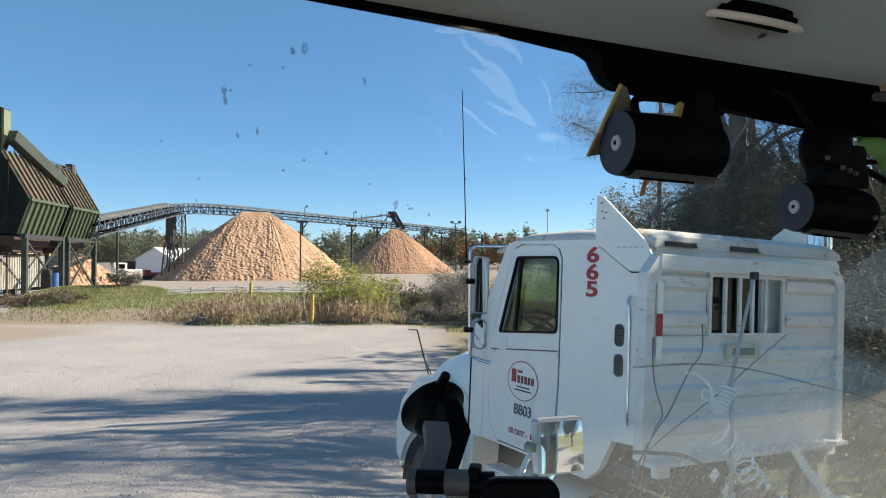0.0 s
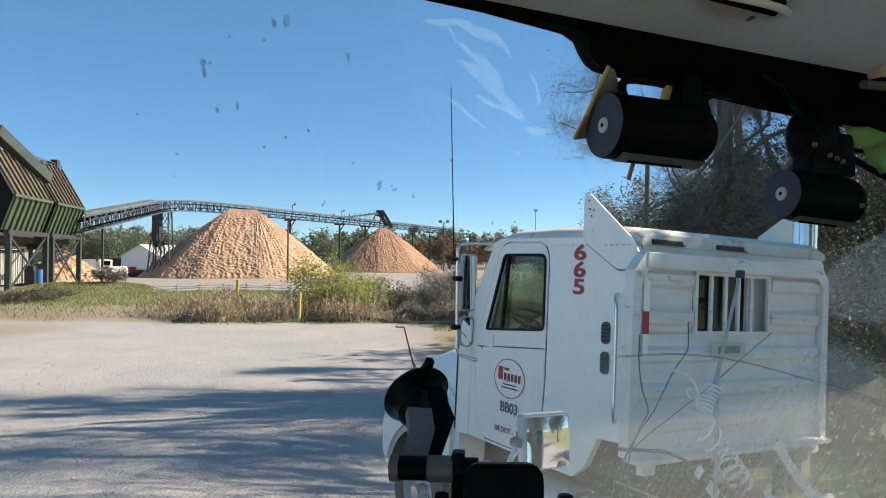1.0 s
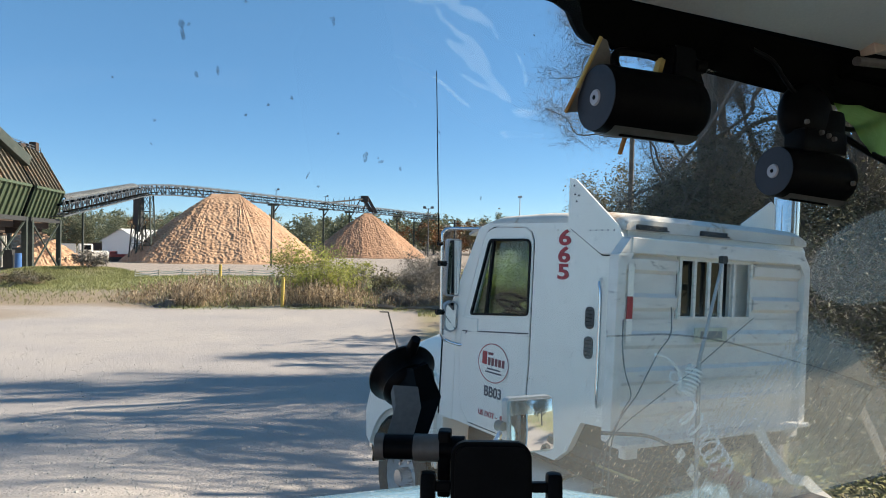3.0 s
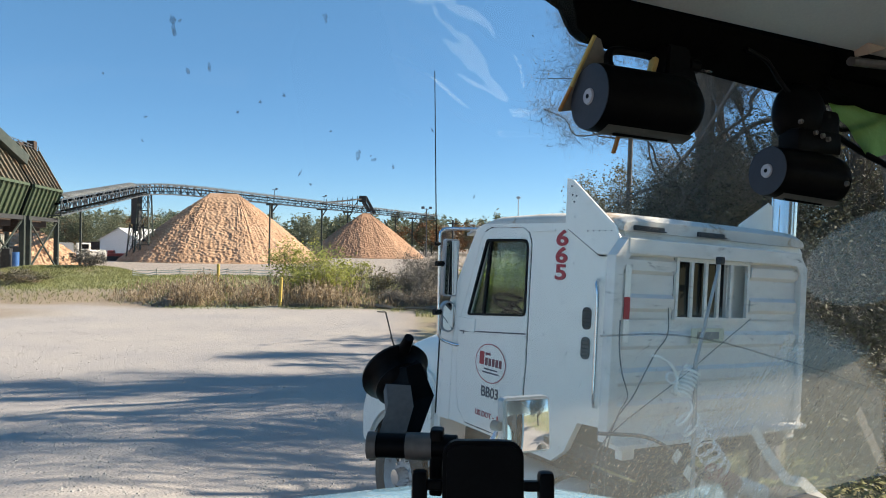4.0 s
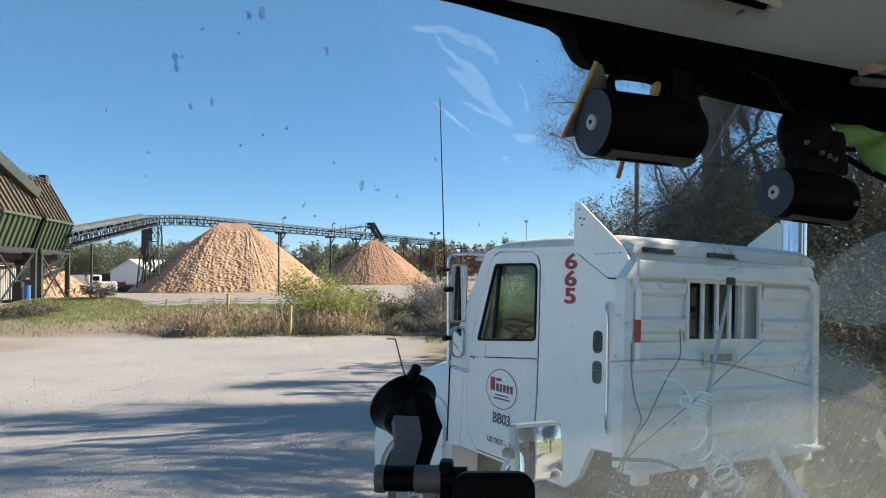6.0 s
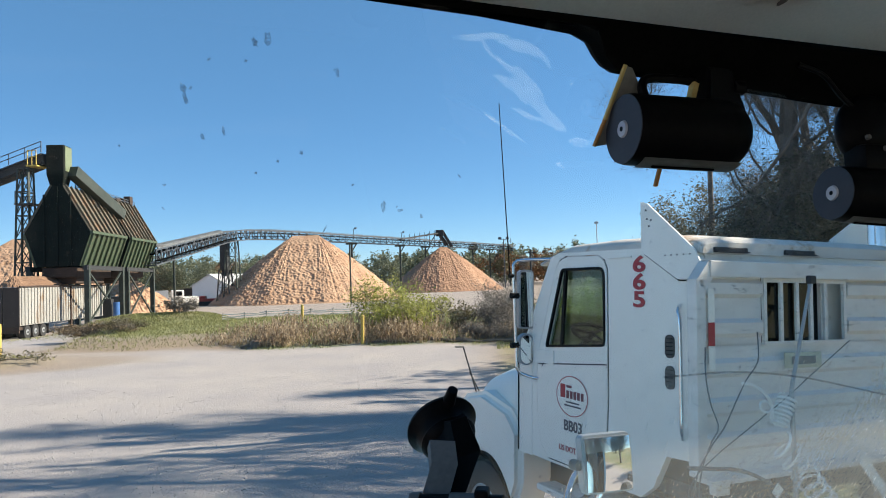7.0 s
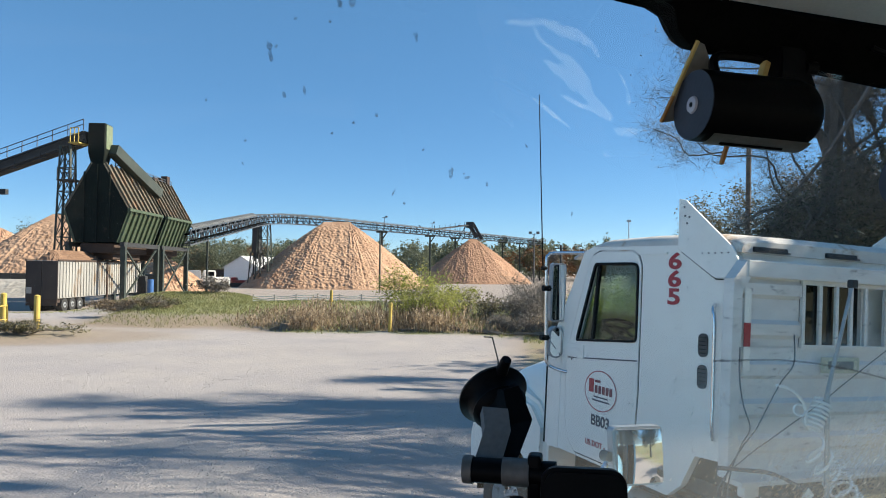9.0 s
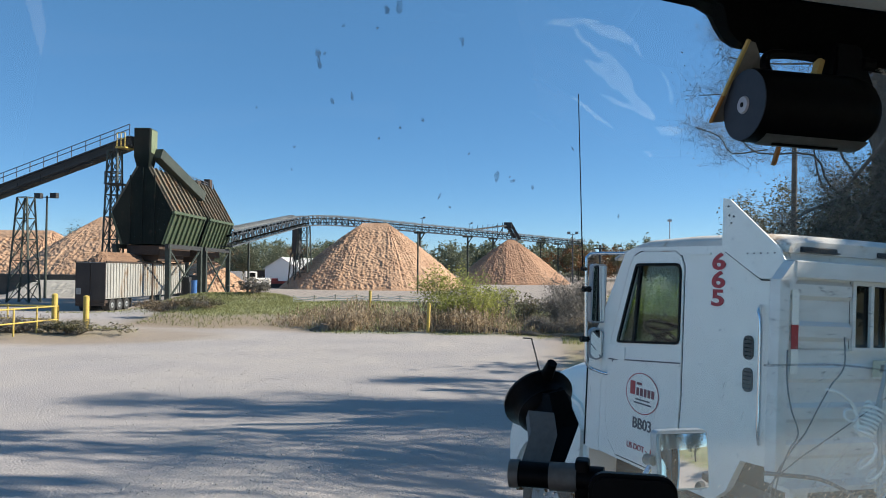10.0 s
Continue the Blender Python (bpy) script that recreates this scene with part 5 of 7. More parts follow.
def coil(p, q, turns, r, tube, squash=1.0):
    p, q = Vector(p), Vector(q)
    d = (q - p).normalized()
    a = d.cross(Vector((0, 1, 0.2))).normalized()
    b = d.cross(a)
    n_ = int(turns * 14)
    return [p + (q - p) * (k / n_) + (a * math.cos(2 * math.pi * turns * k / n_) + b * math.sin(2 * math.pi * turns * k / n_) * squash) * r for k in range(n_ + 1)]


c1 = smooth_path([(-0.048, -0.36, 2.15), (0.036, -0.36, 2.135), (0.123, -0.36, 2.088), (0.178, -0.36, 2.017), (0.183, -0.36, 1.938), (0.21, -0.36, 1.90)], 6)
part("coiled_hose", pipe(bmesh.new(), c1 + coil((0.225, -0.36, 1.905), (0.318, -0.36, 2.055), 7, 0.048, 0.01), 0.0085, 8), CLEAR_HOSE, truck, "pale coiled air hose", True)
part("hose_loop", pipe(bmesh.new(), [(0.133 + 0.045 * math.cos(a), -0.36 + 0.01 * math.sin(a), 2.009 + 0.03 * math.sin(a)) for a in [2 * math.pi * k / 20 for k in range(21)]], 0.007, 8), CLEAR_HOSE, truck, "", True)
part("coiled_hose", pipe(bmesh.new(), coil((0.215, -0.38, 1.81), (0.42, -0.38, 1.60), 3, 0.075, 0.01, 0.6) + coil((0.43, -0.38, 1.59), (0.60, -0.40, 1.40), 4, 0.07, 0.01)[1:], 0.0085, 8), CLEAR_HOSE, truck, "stretched pale coiled air hose", True)
part("coiled_hose", pipe(bmesh.new(), coil((0.454, -0.41, 1.437), (0.72, -0.42, 1.325), 7, 0.044, 0.01), 0.009, 8), RED_HOSE, truck, "tight coiled red hose", True)
part("coiled_hose", pipe(bmesh.new(), coil((0.72, -0.42, 1.325), (0.99, -0.44, 1.235), 7, 0.044, 0.01), 0.009, 8), CLEAR_HOSE, truck, "tight coiled pale hose", True)
for pts, r0 in ((((0.95, -0.30, 2.363), (0.50, -0.36, 2.166), (0.294, -0.36, 2.048), (-0.044, -0.36, 1.876), (-0.269, -0.36, 1.759), (-0.44, -0.36, 1.62), (-0.50, -0.34, 1.30)), 0.0032),
                (((0.26, -0.20, 2.42), (0.10, -0.34, 2.27), (-0.015, -0.36, 2.169), (-0.103, -0.36, 2.045), (-0.188, -0.36, 1.917), (-0.295, -0.36, 1.81), (-0.403, -0.36, 1.642), (-0.42, -0.34, 1.30)), 0.004),
                (((-0.16, -0.20, 2.34), (-0.30, -0.34, 2.20), (-0.288, -0.36, 2.052), (-0.234, -0.36, 1.919), (-0.296, -0.36, 1.826), (-0.373, -0.36, 1.639), (-0.36, -0.34, 1.30)), 0.004)):
    part("cable", pipe(bmesh.new(), smooth_path(pts, 8), r0, 8), HOSE_GREY, truck, "thin grey drooping cable", True)
part("air_hose", pipe(bmesh.new(), smooth_path([(-0.45, -0.36, 1.72), (-0.31, -0.36, 1.704), (-0.078, -0.36, 1.672), (0.121, -0.36, 1.595), (0.332, -0.36, 1.471), (0.498, -0.38, 1.383), (0.72, -0.46, 1.20)], 8), 0.011, 8), HOSE_GREY, truck, "grey drooping air hose", True)
# frayed strap and a striped reflective band hang below the rack
STRAP = ((0.90, 1.66), (1.039, 1.503), (1.205, 1.354), (1.307, 1.274), (1.488, 1.238), (1.653, 1.127), (1.80, 1.05))
band = bmesh.new()
loft(band, [[(x - 0.022, -0.40, z - 0.030), (x + 0.022, -0.40, z + 0.030), (x + 0.022, -0.392, z + 0.030), (x - 0.022, -0.392, z - 0.030)] for x, z in STRAP])
part("loose_strap", band, STRAP_WEB, truck, "pale frayed webbing strap")
TAGS = [Vector((0.14, -0.40, 1.57)), Vector((0.297, -0.40, 1.417)), Vector((0.424, -0.40, 1.326)), Vector((0.59, -0.41, 1.267)), Vector((0.74, -0.42, 1.21))]
for a, b in zip(TAGS, TAGS[1:]):
    for k in range(3):
        c, lean = a + (b - a) * (k + 0.5) / 3, math.atan2(b.z - a.z, b.x - a.x)
        part("reflector_tag", box(bmesh.new(), c, (0.058, 0.006, 0.07), Matrix.Rotation(-lean, 3, "Y"), 0.002), STRAP_WEB if k % 2 == 0 else DARK_STEEL, truck)


# ---- our own truck: cab, hood, windscreen ----
CAB_POSE = pose(-0.10, -0.46, 0, 0, 0, 27)
own = thing("blue_truck", "light blue conventional truck whose dim cab surrounds the viewpoint", "truck", CAB_POSE)
HEAD = ((-0.62, 2.812), (0.0, 2.810), (0.34, 2.806), (0.44, 2.801), (0.458, 2.796), (0.470, 2.786), (0.482, 2.778), (0.497, 2.773), (0.52, 2.772), (0.65, 2.768), (0.80, 2.762), (1.0, 2.756), (1.35, 2.75), (2.56, 2.73))
hb_ = bmesh.new()
loft(hb_, [[(l_, 0.592 - (z - 2.77) * 0.6, z), (l_, 0.585 - (z - 2.77) * 0.6, z - 0.003), (l_, 0.566, z + 0.006), (l_, 0.549, 2.802), (l_, 0.546, 2.808), (l_, 0.60, 2.90)] for l_, z in HEAD])
part("windscreen_header", hb_, MATT_BLACK, own, "black windscreen header trim", True)
part("header_edge", box(bmesh.new(), (-0.08, 0.5535, 2.832), (0.9, 0.006, 0.05)), MATT_BLACK, own)
hl = bmesh.new()
PROF = ((0.548, 2.816), (0.52, 2.826), (0.47, 2.845), (0.38, 2.88), (0.2, 2.935), (-0.3, 2.99), (-1.25, 2.99))
loft(hl, [[(l_, h - 0.03 * (l_ / 1.1) ** 2, z - 0.008) for h, z in PROF] for l_ in [-0.6 + 3.14 * k / 16 for k in range(17)]], close=False)
bmesh.ops.solidify(hl, geom=hl.faces[:], thickness=-0.03)
part("headliner", hl, HEADLINER, own, "grey cloth headliner", True)
fx = bmesh.new()
fm = Matrix.Translation((0.597, 0.478, 2.826)) @ Matrix.Rotation(radians(21), 4, "X") @ Matrix.Rotation(radians(12), 4, "Z")
plate(fx, [(0.060 * math.cos(2 * math.pi * k / 28), 0.034 * math.sin(2 * math.pi * k / 28)) for k in range(28)], 0.02, fm)
bmesh.ops.bevel(fx, geom=[e for e in fx.edges if e.calc_face_angle(0) > 0.9], offset=0.006, segments=2, affect="EDGES")
fix = part("overhead_lamp", fx, MATT_BLACK, own, "dark overhead reading lamp housing", True)
part("lamp_bezel", pipe(bmesh.new(), [fm @ Vector((0.064 * math.cos(2 * math.pi * k / 28), 0.038 * math.sin(2 * math.pi * k / 28), 0.004)) for k in range(29)], 0.004, 8), HEADLINER, fix, smooth=True)
part("lamp_knob", rod(rod(bmesh.new(), fm @ Vector((0.034, 0.012, 0.002)), fm @ Vector((0.040, 0.010, -0.005)), 0.011, 0.008, 14), fm @ Vector((0.012, 0.020, 0.002)), fm @ Vector((0.014, 0.019, -0.004)), 0.009, 0.007, 14), GREY_PLASTIC, fix, smooth=True)
for l_, w_ in ((2.56, 0.06), (-0.64, 0.06)):
    part("side_pillar", beam(bmesh.new(), (l_, 0.62, 2.78), (l_, 1.05, 2.0), w_, 0.09, 0.01), MATT_BLACK, own)
    l_ = min(l_, 1.80)
    part("roof_rail", box(bmesh.new(), (l_, -0.35, 2.96), (w_, 1.9, 0.12), None, 0.02), HEADLINER, own)
    part("rear_pillar", box(bmesh.new(), (l_, -1.18, 2.35), (w_, 0.2, 0.85), None, 0.02), INNER_TRIM, own)
SILL = [(-1.2, 1.06), (0.3, 1.06), (0.3, 2.13), (-0.22, 2.12), (-0.34, 1.82), (-1.2, 1.80)]
for l_ in (1.78, -0.64):
    if l_ < 0:
        SILL = [(-1.2, 1.06), (0.3, 1.06), (0.3, 1.55), (-1.2, 1.50)]
    part("door_trim", plate(bmesh.new(), inset(SILL, -0.012), 0.02, side_at(l_ - 0.045 if l_ > 0 else l_ + 0.03)), INNER_TRIM, own, "grey inner door trim")
    part("cab_door", plate(bmesh.new(), SILL, 0.05, side_at(l_ - 0.02)), BLUE_PAINT, own, "light blue cab door")
QUARTER = [(-0.06, 1.06), (0.93, 1.06), (0.93, 1.98), (0.76, 2.12), (0.55, 2.74), (-0.06, 2.74)]
# unseen black panel added to keep sunlit ground out of the windscreen's reflection
part("quarter_trim", plate(bmesh.new(), [(-0.13, 1.02), (0.935, 1.02), (0.935, 2.05), (0.82, 2.19), (0.60, 2.80), (-0.13, 2.80)], 0.02, side_at(1.77)), MATT_BLACK, own, "black inner quarter panel")
part("rear_trim", box(bmesh.new(), (1.765, -0.94, 1.63), (0.02, 0.68, 0.25)), MATT_BLACK, own)
part("quarter_panel", plate(bmesh.new(), QUARTER, 0.03, side_at(1.795)), BLUE_PAINT, own)
part("cab_roof", box(bmesh.new(), (0.96, -0.35, 3.06), (3.28, 1.95, 0.05), None, 0.02), BLUE_PAINT, own)
part("cab_back", plate(bmesh.new(), [(-0.64, 1.1), (1.82, 1.1), (1.82, 3.05), (-0.64, 3.05)], 0.06, Matrix.Translation((0, -1.28, 0)) @ XZ, [rounded(-0.45, 1.95, 1.65, 2.86, 0.08)]), INNER_TRIM, own, "rear cab wall with window opening")
part("cab_floor", box(bmesh.new(), (0.58, -0.15, 1.08), (2.5, 2.5, 0.06), None, 0.01), FLOOR_MAT, own)
dash = bmesh.new()
loft(dash, [[(l_, h, z) for h, z in ((1.02, 1.98), (0.78, 2.02), (0.62, 2.0), (0.55, 1.93), (0.56, 1.5), (1.02, 1.4))] for l_ in (-0.6, 0.0, 0.6, 1.1)])
part("dashboard", dash, BLACK_PLASTIC, own, "black dashboard top", True)
seat = part("passenger_seat", box(bmesh.new(), (1.22, -0.42, 1.36), (0.95, 0.66, 0.16), None, 0.05), SEAT_CLOTH, own, "dark passenger seat")
part("seat_back", box(bmesh.new(), (1.18, -1.06, 1.70), (0.8, 0.14, 0.60), None, 0.06), SEAT_CLOTH, seat)
oh = bmesh.new()
loft(oh, [[(0.58 + hw * (1 if math.cos(t) > 0 else -1) * abs(math.cos(t)) ** 0.35, h, 1.15 + (zt - 1.18) * abs(math.sin(t)) ** 0.25 + 0.11 * (1 - abs(math.cos(t)) ** 0.7)) for t in [math.pi * k / 28 for k in range(29)]] for h, hw, zt in ((1.0, 1.0, 1.935), (1.3, 0.98, 1.912), (1.6, 0.95, 1.855), (1.9, 0.92, 1.765), (2.2, 0.90, 1.65), (2.5, 0.92, 1.50), (2.8, 0.84, 1.32))])
part("hood", oh, BLUE_PAINT, own, "glossy light blue engine hood", True)
part("fender", box(bmesh.new(), (1.45, 2.0, 1.05), (0.5, 1.3, 0.5), None, 0.12), BLUE_PAINT, own, smooth=True)
# chassis and wheels under the cab
for l_ in (0.15, 1.0):
    part("frame_rail", box(bmesh.new(), (l_, -1.1, 0.72), (0.09, 7.4, 0.26), None, 0.01), DARK_STEEL, own)
part("cab_mount", box(bmesh.new(), (0.58, -0.4, 0.95), (1.2, 1.8, 0.24), None, 0.02), DARK_STEEL, own)
part("engine_cover", box(bmesh.new(), (0.58, 1.75, 0.95), (1.0, 1.9, 0.6), None, 0.05), DARK_STEEL, own)
for l_, h in ((-0.35, 2.0), (1.5, 2.0), (-0.35, -3.6), (1.5, -3.6), (-0.35, -4.7), (1.5, -4.7)):
    wh_ = part("wheel", rod(bmesh.new(), (l_ - 0.15, h, 0.5), (l_ + 0.15, h, 0.5), 0.5, seg=28), RUBBER, own, "black truck tyre")
    part("rim", rod(bmesh.new(), (l_ - 0.16, h, 0.5), (l_ + 0.16, h, 0.5), 0.29, seg=20), WHEEL_STEEL, wh_)
# hood mirror on the right fender
MC = Vector((1.557, 2.105, 1.893))
mz = Vector((-0.15, -0.98, 0.075)).normalized()
mx_ = Vector((0, 0, 1)).cross(mz).normalized()
my_ = mz.cross(mx_)
MM = Matrix(((mx_.x, my_.x, mz.x, MC.x), (mx_.y, my_.y, mz.y, MC.y), (mx_.z, my_.z, mz.z, MC.z), (0, 0, 0, 1)))
hmc = plate(bmesh.new(), rounded(-0.096, -0.102, 0.096, 0.102, 0.018, 5), 0.06, MM @ Matrix.Translation((0, 0, -0.062)))
bmesh.ops.bevel(hmc, geom=[e for e in hmc.edges if e.calc_face_angle(0) > 0.9], offset=0.008, segments=2, affect="EDGES")
hm_ = part("hood_mirror", hmc, SILVER, own, "rectangular silver hood mirror case", True)
mg = bmesh.new()
loft(mg, [[MM @ Vector((0.086 * u, 0.092 * v, 0.004 - 0.006 * u * u - 0.006 * v * v + 0.008)) for u in [-1 + k / 8 for k in range(17)]] for v in [-1 + k / 8 for k in range(17)]], close=False)
part("mirror_glass", mg, MIRROR, hm_, "convex mirror glass", True)
part("mirror_arm", pipe(pipe(bmesh.new(), smooth_path([MM @ Vector((-0.02, -0.02, -0.06)), MM @ Vector((-0.05, -0.05, -0.16)), (1.42, 2.18, 1.75), (1.38, 2.15, 1.55)], 6), 0.012, 8), smooth_path([MM @ Vector((0.03, -0.06, -0.06)), (1.52, 2.25, 1.6), (1.50, 2.22, 1.38)], 6), 0.010, 8), CHROME, hm_, smooth=True)
part("mirror_bolt", rod(bmesh.new(), MM @ Vector((-0.114, 0.0, -0.05)), MM @ Vector((-0.106, 0.0, -0.015)), 0.020, 0.017, 16), GREY_PLASTIC, hm_, smooth=True)

# windscreen: a glass pane with a wiped film of road dirt and painted reflection haze
K = 0.60
nrm_len = math.sqrt(1 + K * K)
GLASS = CAB_POSE @ Matrix(((1, 0, 0, 0), (0, -K / nrm_len, 1 / nrm_len, 0.608), (0, 1 / nrm_len, K / nrm_len, 2.72), (0, 0, 0, 1)))
film_glass, n, l, p = nodes_of("windscreen glass with dirt and haze film")
n.remove(p)
tco = n.new("ShaderNodeTexCoord")
sep = n.new("ShaderNodeSeparateXYZ")
l.new(tco.outputs["Object"], sep.inputs[0])


def math_node(op, a, b=None, clamp=False):
    q = n.new("ShaderNodeMath")
    q.operation, q.use_clamp = op, clamp
    for i, v in enumerate((a, b)):
        if v is None:
            continue
        if isinstance(v, (int, float)):
            q.inputs[i].default_value = v
        else:
            l.new(v, q.inputs[i])
    return q.outputs[0]


def blob(cu, cv, ru, rv, soft, amount, uneven=0.5):
    """A soft-edged oval of film."""
    du = math_node("DIVIDE", math_node("SUBTRACT", sep.outputs[0], cu), ru)
    dv = math_node("DIVIDE", math_node("SUBTRACT", sep.outputs[1], cv), rv)
    d = math_node("SQRT", math_node("ADD", math_node("MULTIPLY", du, du), math_node("MULTIPLY", dv, dv)))
    wob = math_node("MULTIPLY", math_node("SUBTRACT", coarse.outputs[0], 0.5), uneven)
    e = math_node("DIVIDE", math_node("SUBTRACT", 1.0, math_node("ADD", d, wob)), soft, True)
    return math_node("MULTIPLY", e, amount)


coarse = n.new("ShaderNodeTexNoise")
coarse.inputs["Scale"].default_value, coarse.inputs["Detail"].default_value = 5.0, 4
l.new(tco.outputs["Object"], coarse.inputs["Vector"])
speck = n.new("ShaderNodeTexNoise")
speck.inputs["Scale"].default_value, speck.inputs["Detail"].default_value, speck.inputs["Roughness"].default_value = 160, 5, 0.7
l.new(tco.outputs["Object"], speck.inputs["Vector"])
stm = n.new("ShaderNodeMapping")
stm.inputs["Scale"].default_value, stm.inputs["Rotation"].default_value = (90, 5, 1), (0, 0, 0.7)
l.new(tco.outputs["Object"], stm.inputs[0])
streak = n.new("ShaderNodeTexNoise")
streak.inputs["Scale"].default_value, streak.inputs["Detail"].default_value = 1.0, 5
l.new(stm.outputs[0], streak.inputs["Vector"])
side_fade = math_node("DIVIDE", math_node("SUBTRACT", sep.outputs[0], 0.52), 0.75, True)
# these ovals of film also paint in the veil of the reflected dash
film = math_node("ADD", math_node("MULTIPLY", blob(0.90, -1.35, 1.22, 1.05, 0.04, 0.33, 0.06), side_fade), blob(0.80, -0.66, 0.46, 0.42, 0.7, 0.10))
film = math_node("ADD", film, blob(1.33, -0.21, 0.23, 0.11, 0.05, 0.20, 0.1))
film = math_node("ADD", film, blob(0.35, -0.48, 0.7, 0.30, 1.0, 0.05))
tone = math_node("ADD", math_node("MULTIPLY", speck.outputs[0], 0.6), math_node("MULTIPLY", streak.outputs[0], 0.3))
for turn, sx_, sy_ in ((0.5, 300, 55), (-0.7, 270, 60), (1.3, 320, 50)):
    sm_ = n.new("ShaderNodeMapping")
    sm_.inputs["Scale"].default_value, sm_.inputs["Rotation"].default_value = (sx_, sy_, 1), (0, 0, turn)
    l.new(tco.outputs["Object"], sm_.inputs[0])
    sn_ = n.new("ShaderNodeTexNoise")
    sn_.inputs["Scale"].default_value, sn_.inputs["Detail"].default_value = 1.0, 1
    l.new(sm_.outputs[0], sn_.inputs["Vector"])
    scratch = math_node("MULTIPLY", math_node("SUBTRACT", sn_.outputs[0], 0.71), 16.0, True)
    tone = math_node("ADD", tone, math_node("MULTIPLY", scratch, 1.7))
film = math_node("MULTIPLY", film, math_node("ADD", tone, 0.42))
sp2 = n.new("ShaderNodeValToRGB")
sp2.color_ramp.elements[0].position, sp2.color_ramp.elements[1].position = 0.70, 0.80
l.new(speck.outputs[0], sp2.inputs[0])
film = math_node("ADD", film, math_node("MULTIPLY", sp2.outputs[0], 0.11))
film = math_node("ADD", film, math_node("MULTIPLY", coarse.outputs[0], 0.010), True)
clear, dust = n.new("ShaderNodeBsdfTransparent"), n.new("ShaderNodeBsdfTranslucent")
clear.inputs[0].default_value, dust.inputs[0].default_value = (0.95, 0.97, 0.96, 1), (1.0, 0.88, 0.68, 1)
mxs = n.new("ShaderNodeMixShader")
l.new(film, mxs.inputs[0])
l.new(clear.outputs[0], mxs.inputs[1])
l.new(dust.outputs[0], mxs.inputs[2])
l.new(mxs.outputs[0], n["Material Output"].inputs[0])
gb = box(bmesh.new(), (0.96, -0.375, 0.003), (3.14, 1.05, 0.006))
wsn = part("windscreen", gb, thin_glass("clean windscreen glass", (0.97, 0.985, 0.98), 0.0, 0.065), own, "dusty windscreen with wiped film and insect marks")
wsn.matrix_basis = CAB_POSE.inverted() @ GLASS
wsn.data.materials.append(film_glass)
for f in wsn.data.polygons:
    f.material_index = 1 if f.normal.z > 0.5 else 0
wsn.visible_shadow = False

# insect and dirt marks stuck to the glass
rs = np.random.RandomState(11)
GLASS_MARKS, n, l, p = nodes_of("dried insect marks and cable reflection")
p.inputs["Base Color"].default_value, p.inputs["Roughness"].default_value = (0.09, 0.09, 0.09, 1), 0.9
sp_t, sp_m, sp_n = n.new("ShaderNodeBsdfTransparent"), n.new("ShaderNodeMixShader"), n.new("ShaderNodeTexNoise")
sp_n.inputs["Scale"].default_value = 260
sp_c = n.new("ShaderNodeTexCoord")
l.new(sp_c.outputs["Object"], sp_n.inputs["Vector"])
sp_r = n.new("ShaderNodeMapRange")
sp_r.inputs[1].default_value, sp_r.inputs[2].default_value, sp_r.inputs[3].default_value, sp_r.inputs[4].default_value = 0.3, 0.7, 0.03, 0.38
l.new(sp_n.outputs[0], sp_r.inputs[0])
l.new(sp_r.outputs[0], sp_m.inputs[0])
l.new(sp_t.outputs[0], sp_m.inputs[1])
l.new(p.outputs[0], sp_m.inputs[2])
l.new(sp_m.outputs[0], n["Material Output"].inputs[0])


def splat(u, v, w_, h_, lean):
    bm_ = bmesh.new()
    pts = []
    for k in range(14):
        a = 2 * math.pi * k / 14
        r = 1 + 0.35 * rs.randn() * 0.6
        x_, y_ = w_ * r * math.cos(a), h_ * r * math.sin(a)
        pts.append((u + x_ * math.cos(lean) - y_ * math.sin(lean), v + x_ * math.sin(lean) + y_ * math.cos(lean)))
    plate(bm_, pts, 0.0008, Matrix.Translation((0, 0, 0.0064)))
    return part("insect_mark", bm_, GLASS_MARKS, wsn)


for u, v, w_, h_, a in ((0.089, 0.010, 0.0022, 0.0045, 0.2), (0.091, 0.002, 0.0018, 0.005, 0.3), (0.105, -0.031, 0.0016, 0.003, 0.4), (0.154, 0.056, 0.003, 0.005, 0.2), (0.144, 0.052, 0.002, 0.004, 0.5), (0.122, -0.026, 0.0012, 0.004, 0.1), (0.151, -0.063, 0.0012, 0.0012, 0), (0.215, 0.033, 0.0014, 0.004, 0.3), (0.219, -0.119, 0.001, 0.0035, -0.3), (0.293, -0.099, 0.003, 0.0014, 0.1), (0.275, -0.095, 0.0025, 0.006, 0.2)):
    splat(u, v, w_, h_, a)
for k in range(18):
    splat(-0.02 + 0.50 * rs.rand(), -0.16 + 0.22 * rs.rand(), 0.0006 + 0.0008 * rs.rand(), 0.0008 + 0.0018 * rs.rand(), rs.rand())

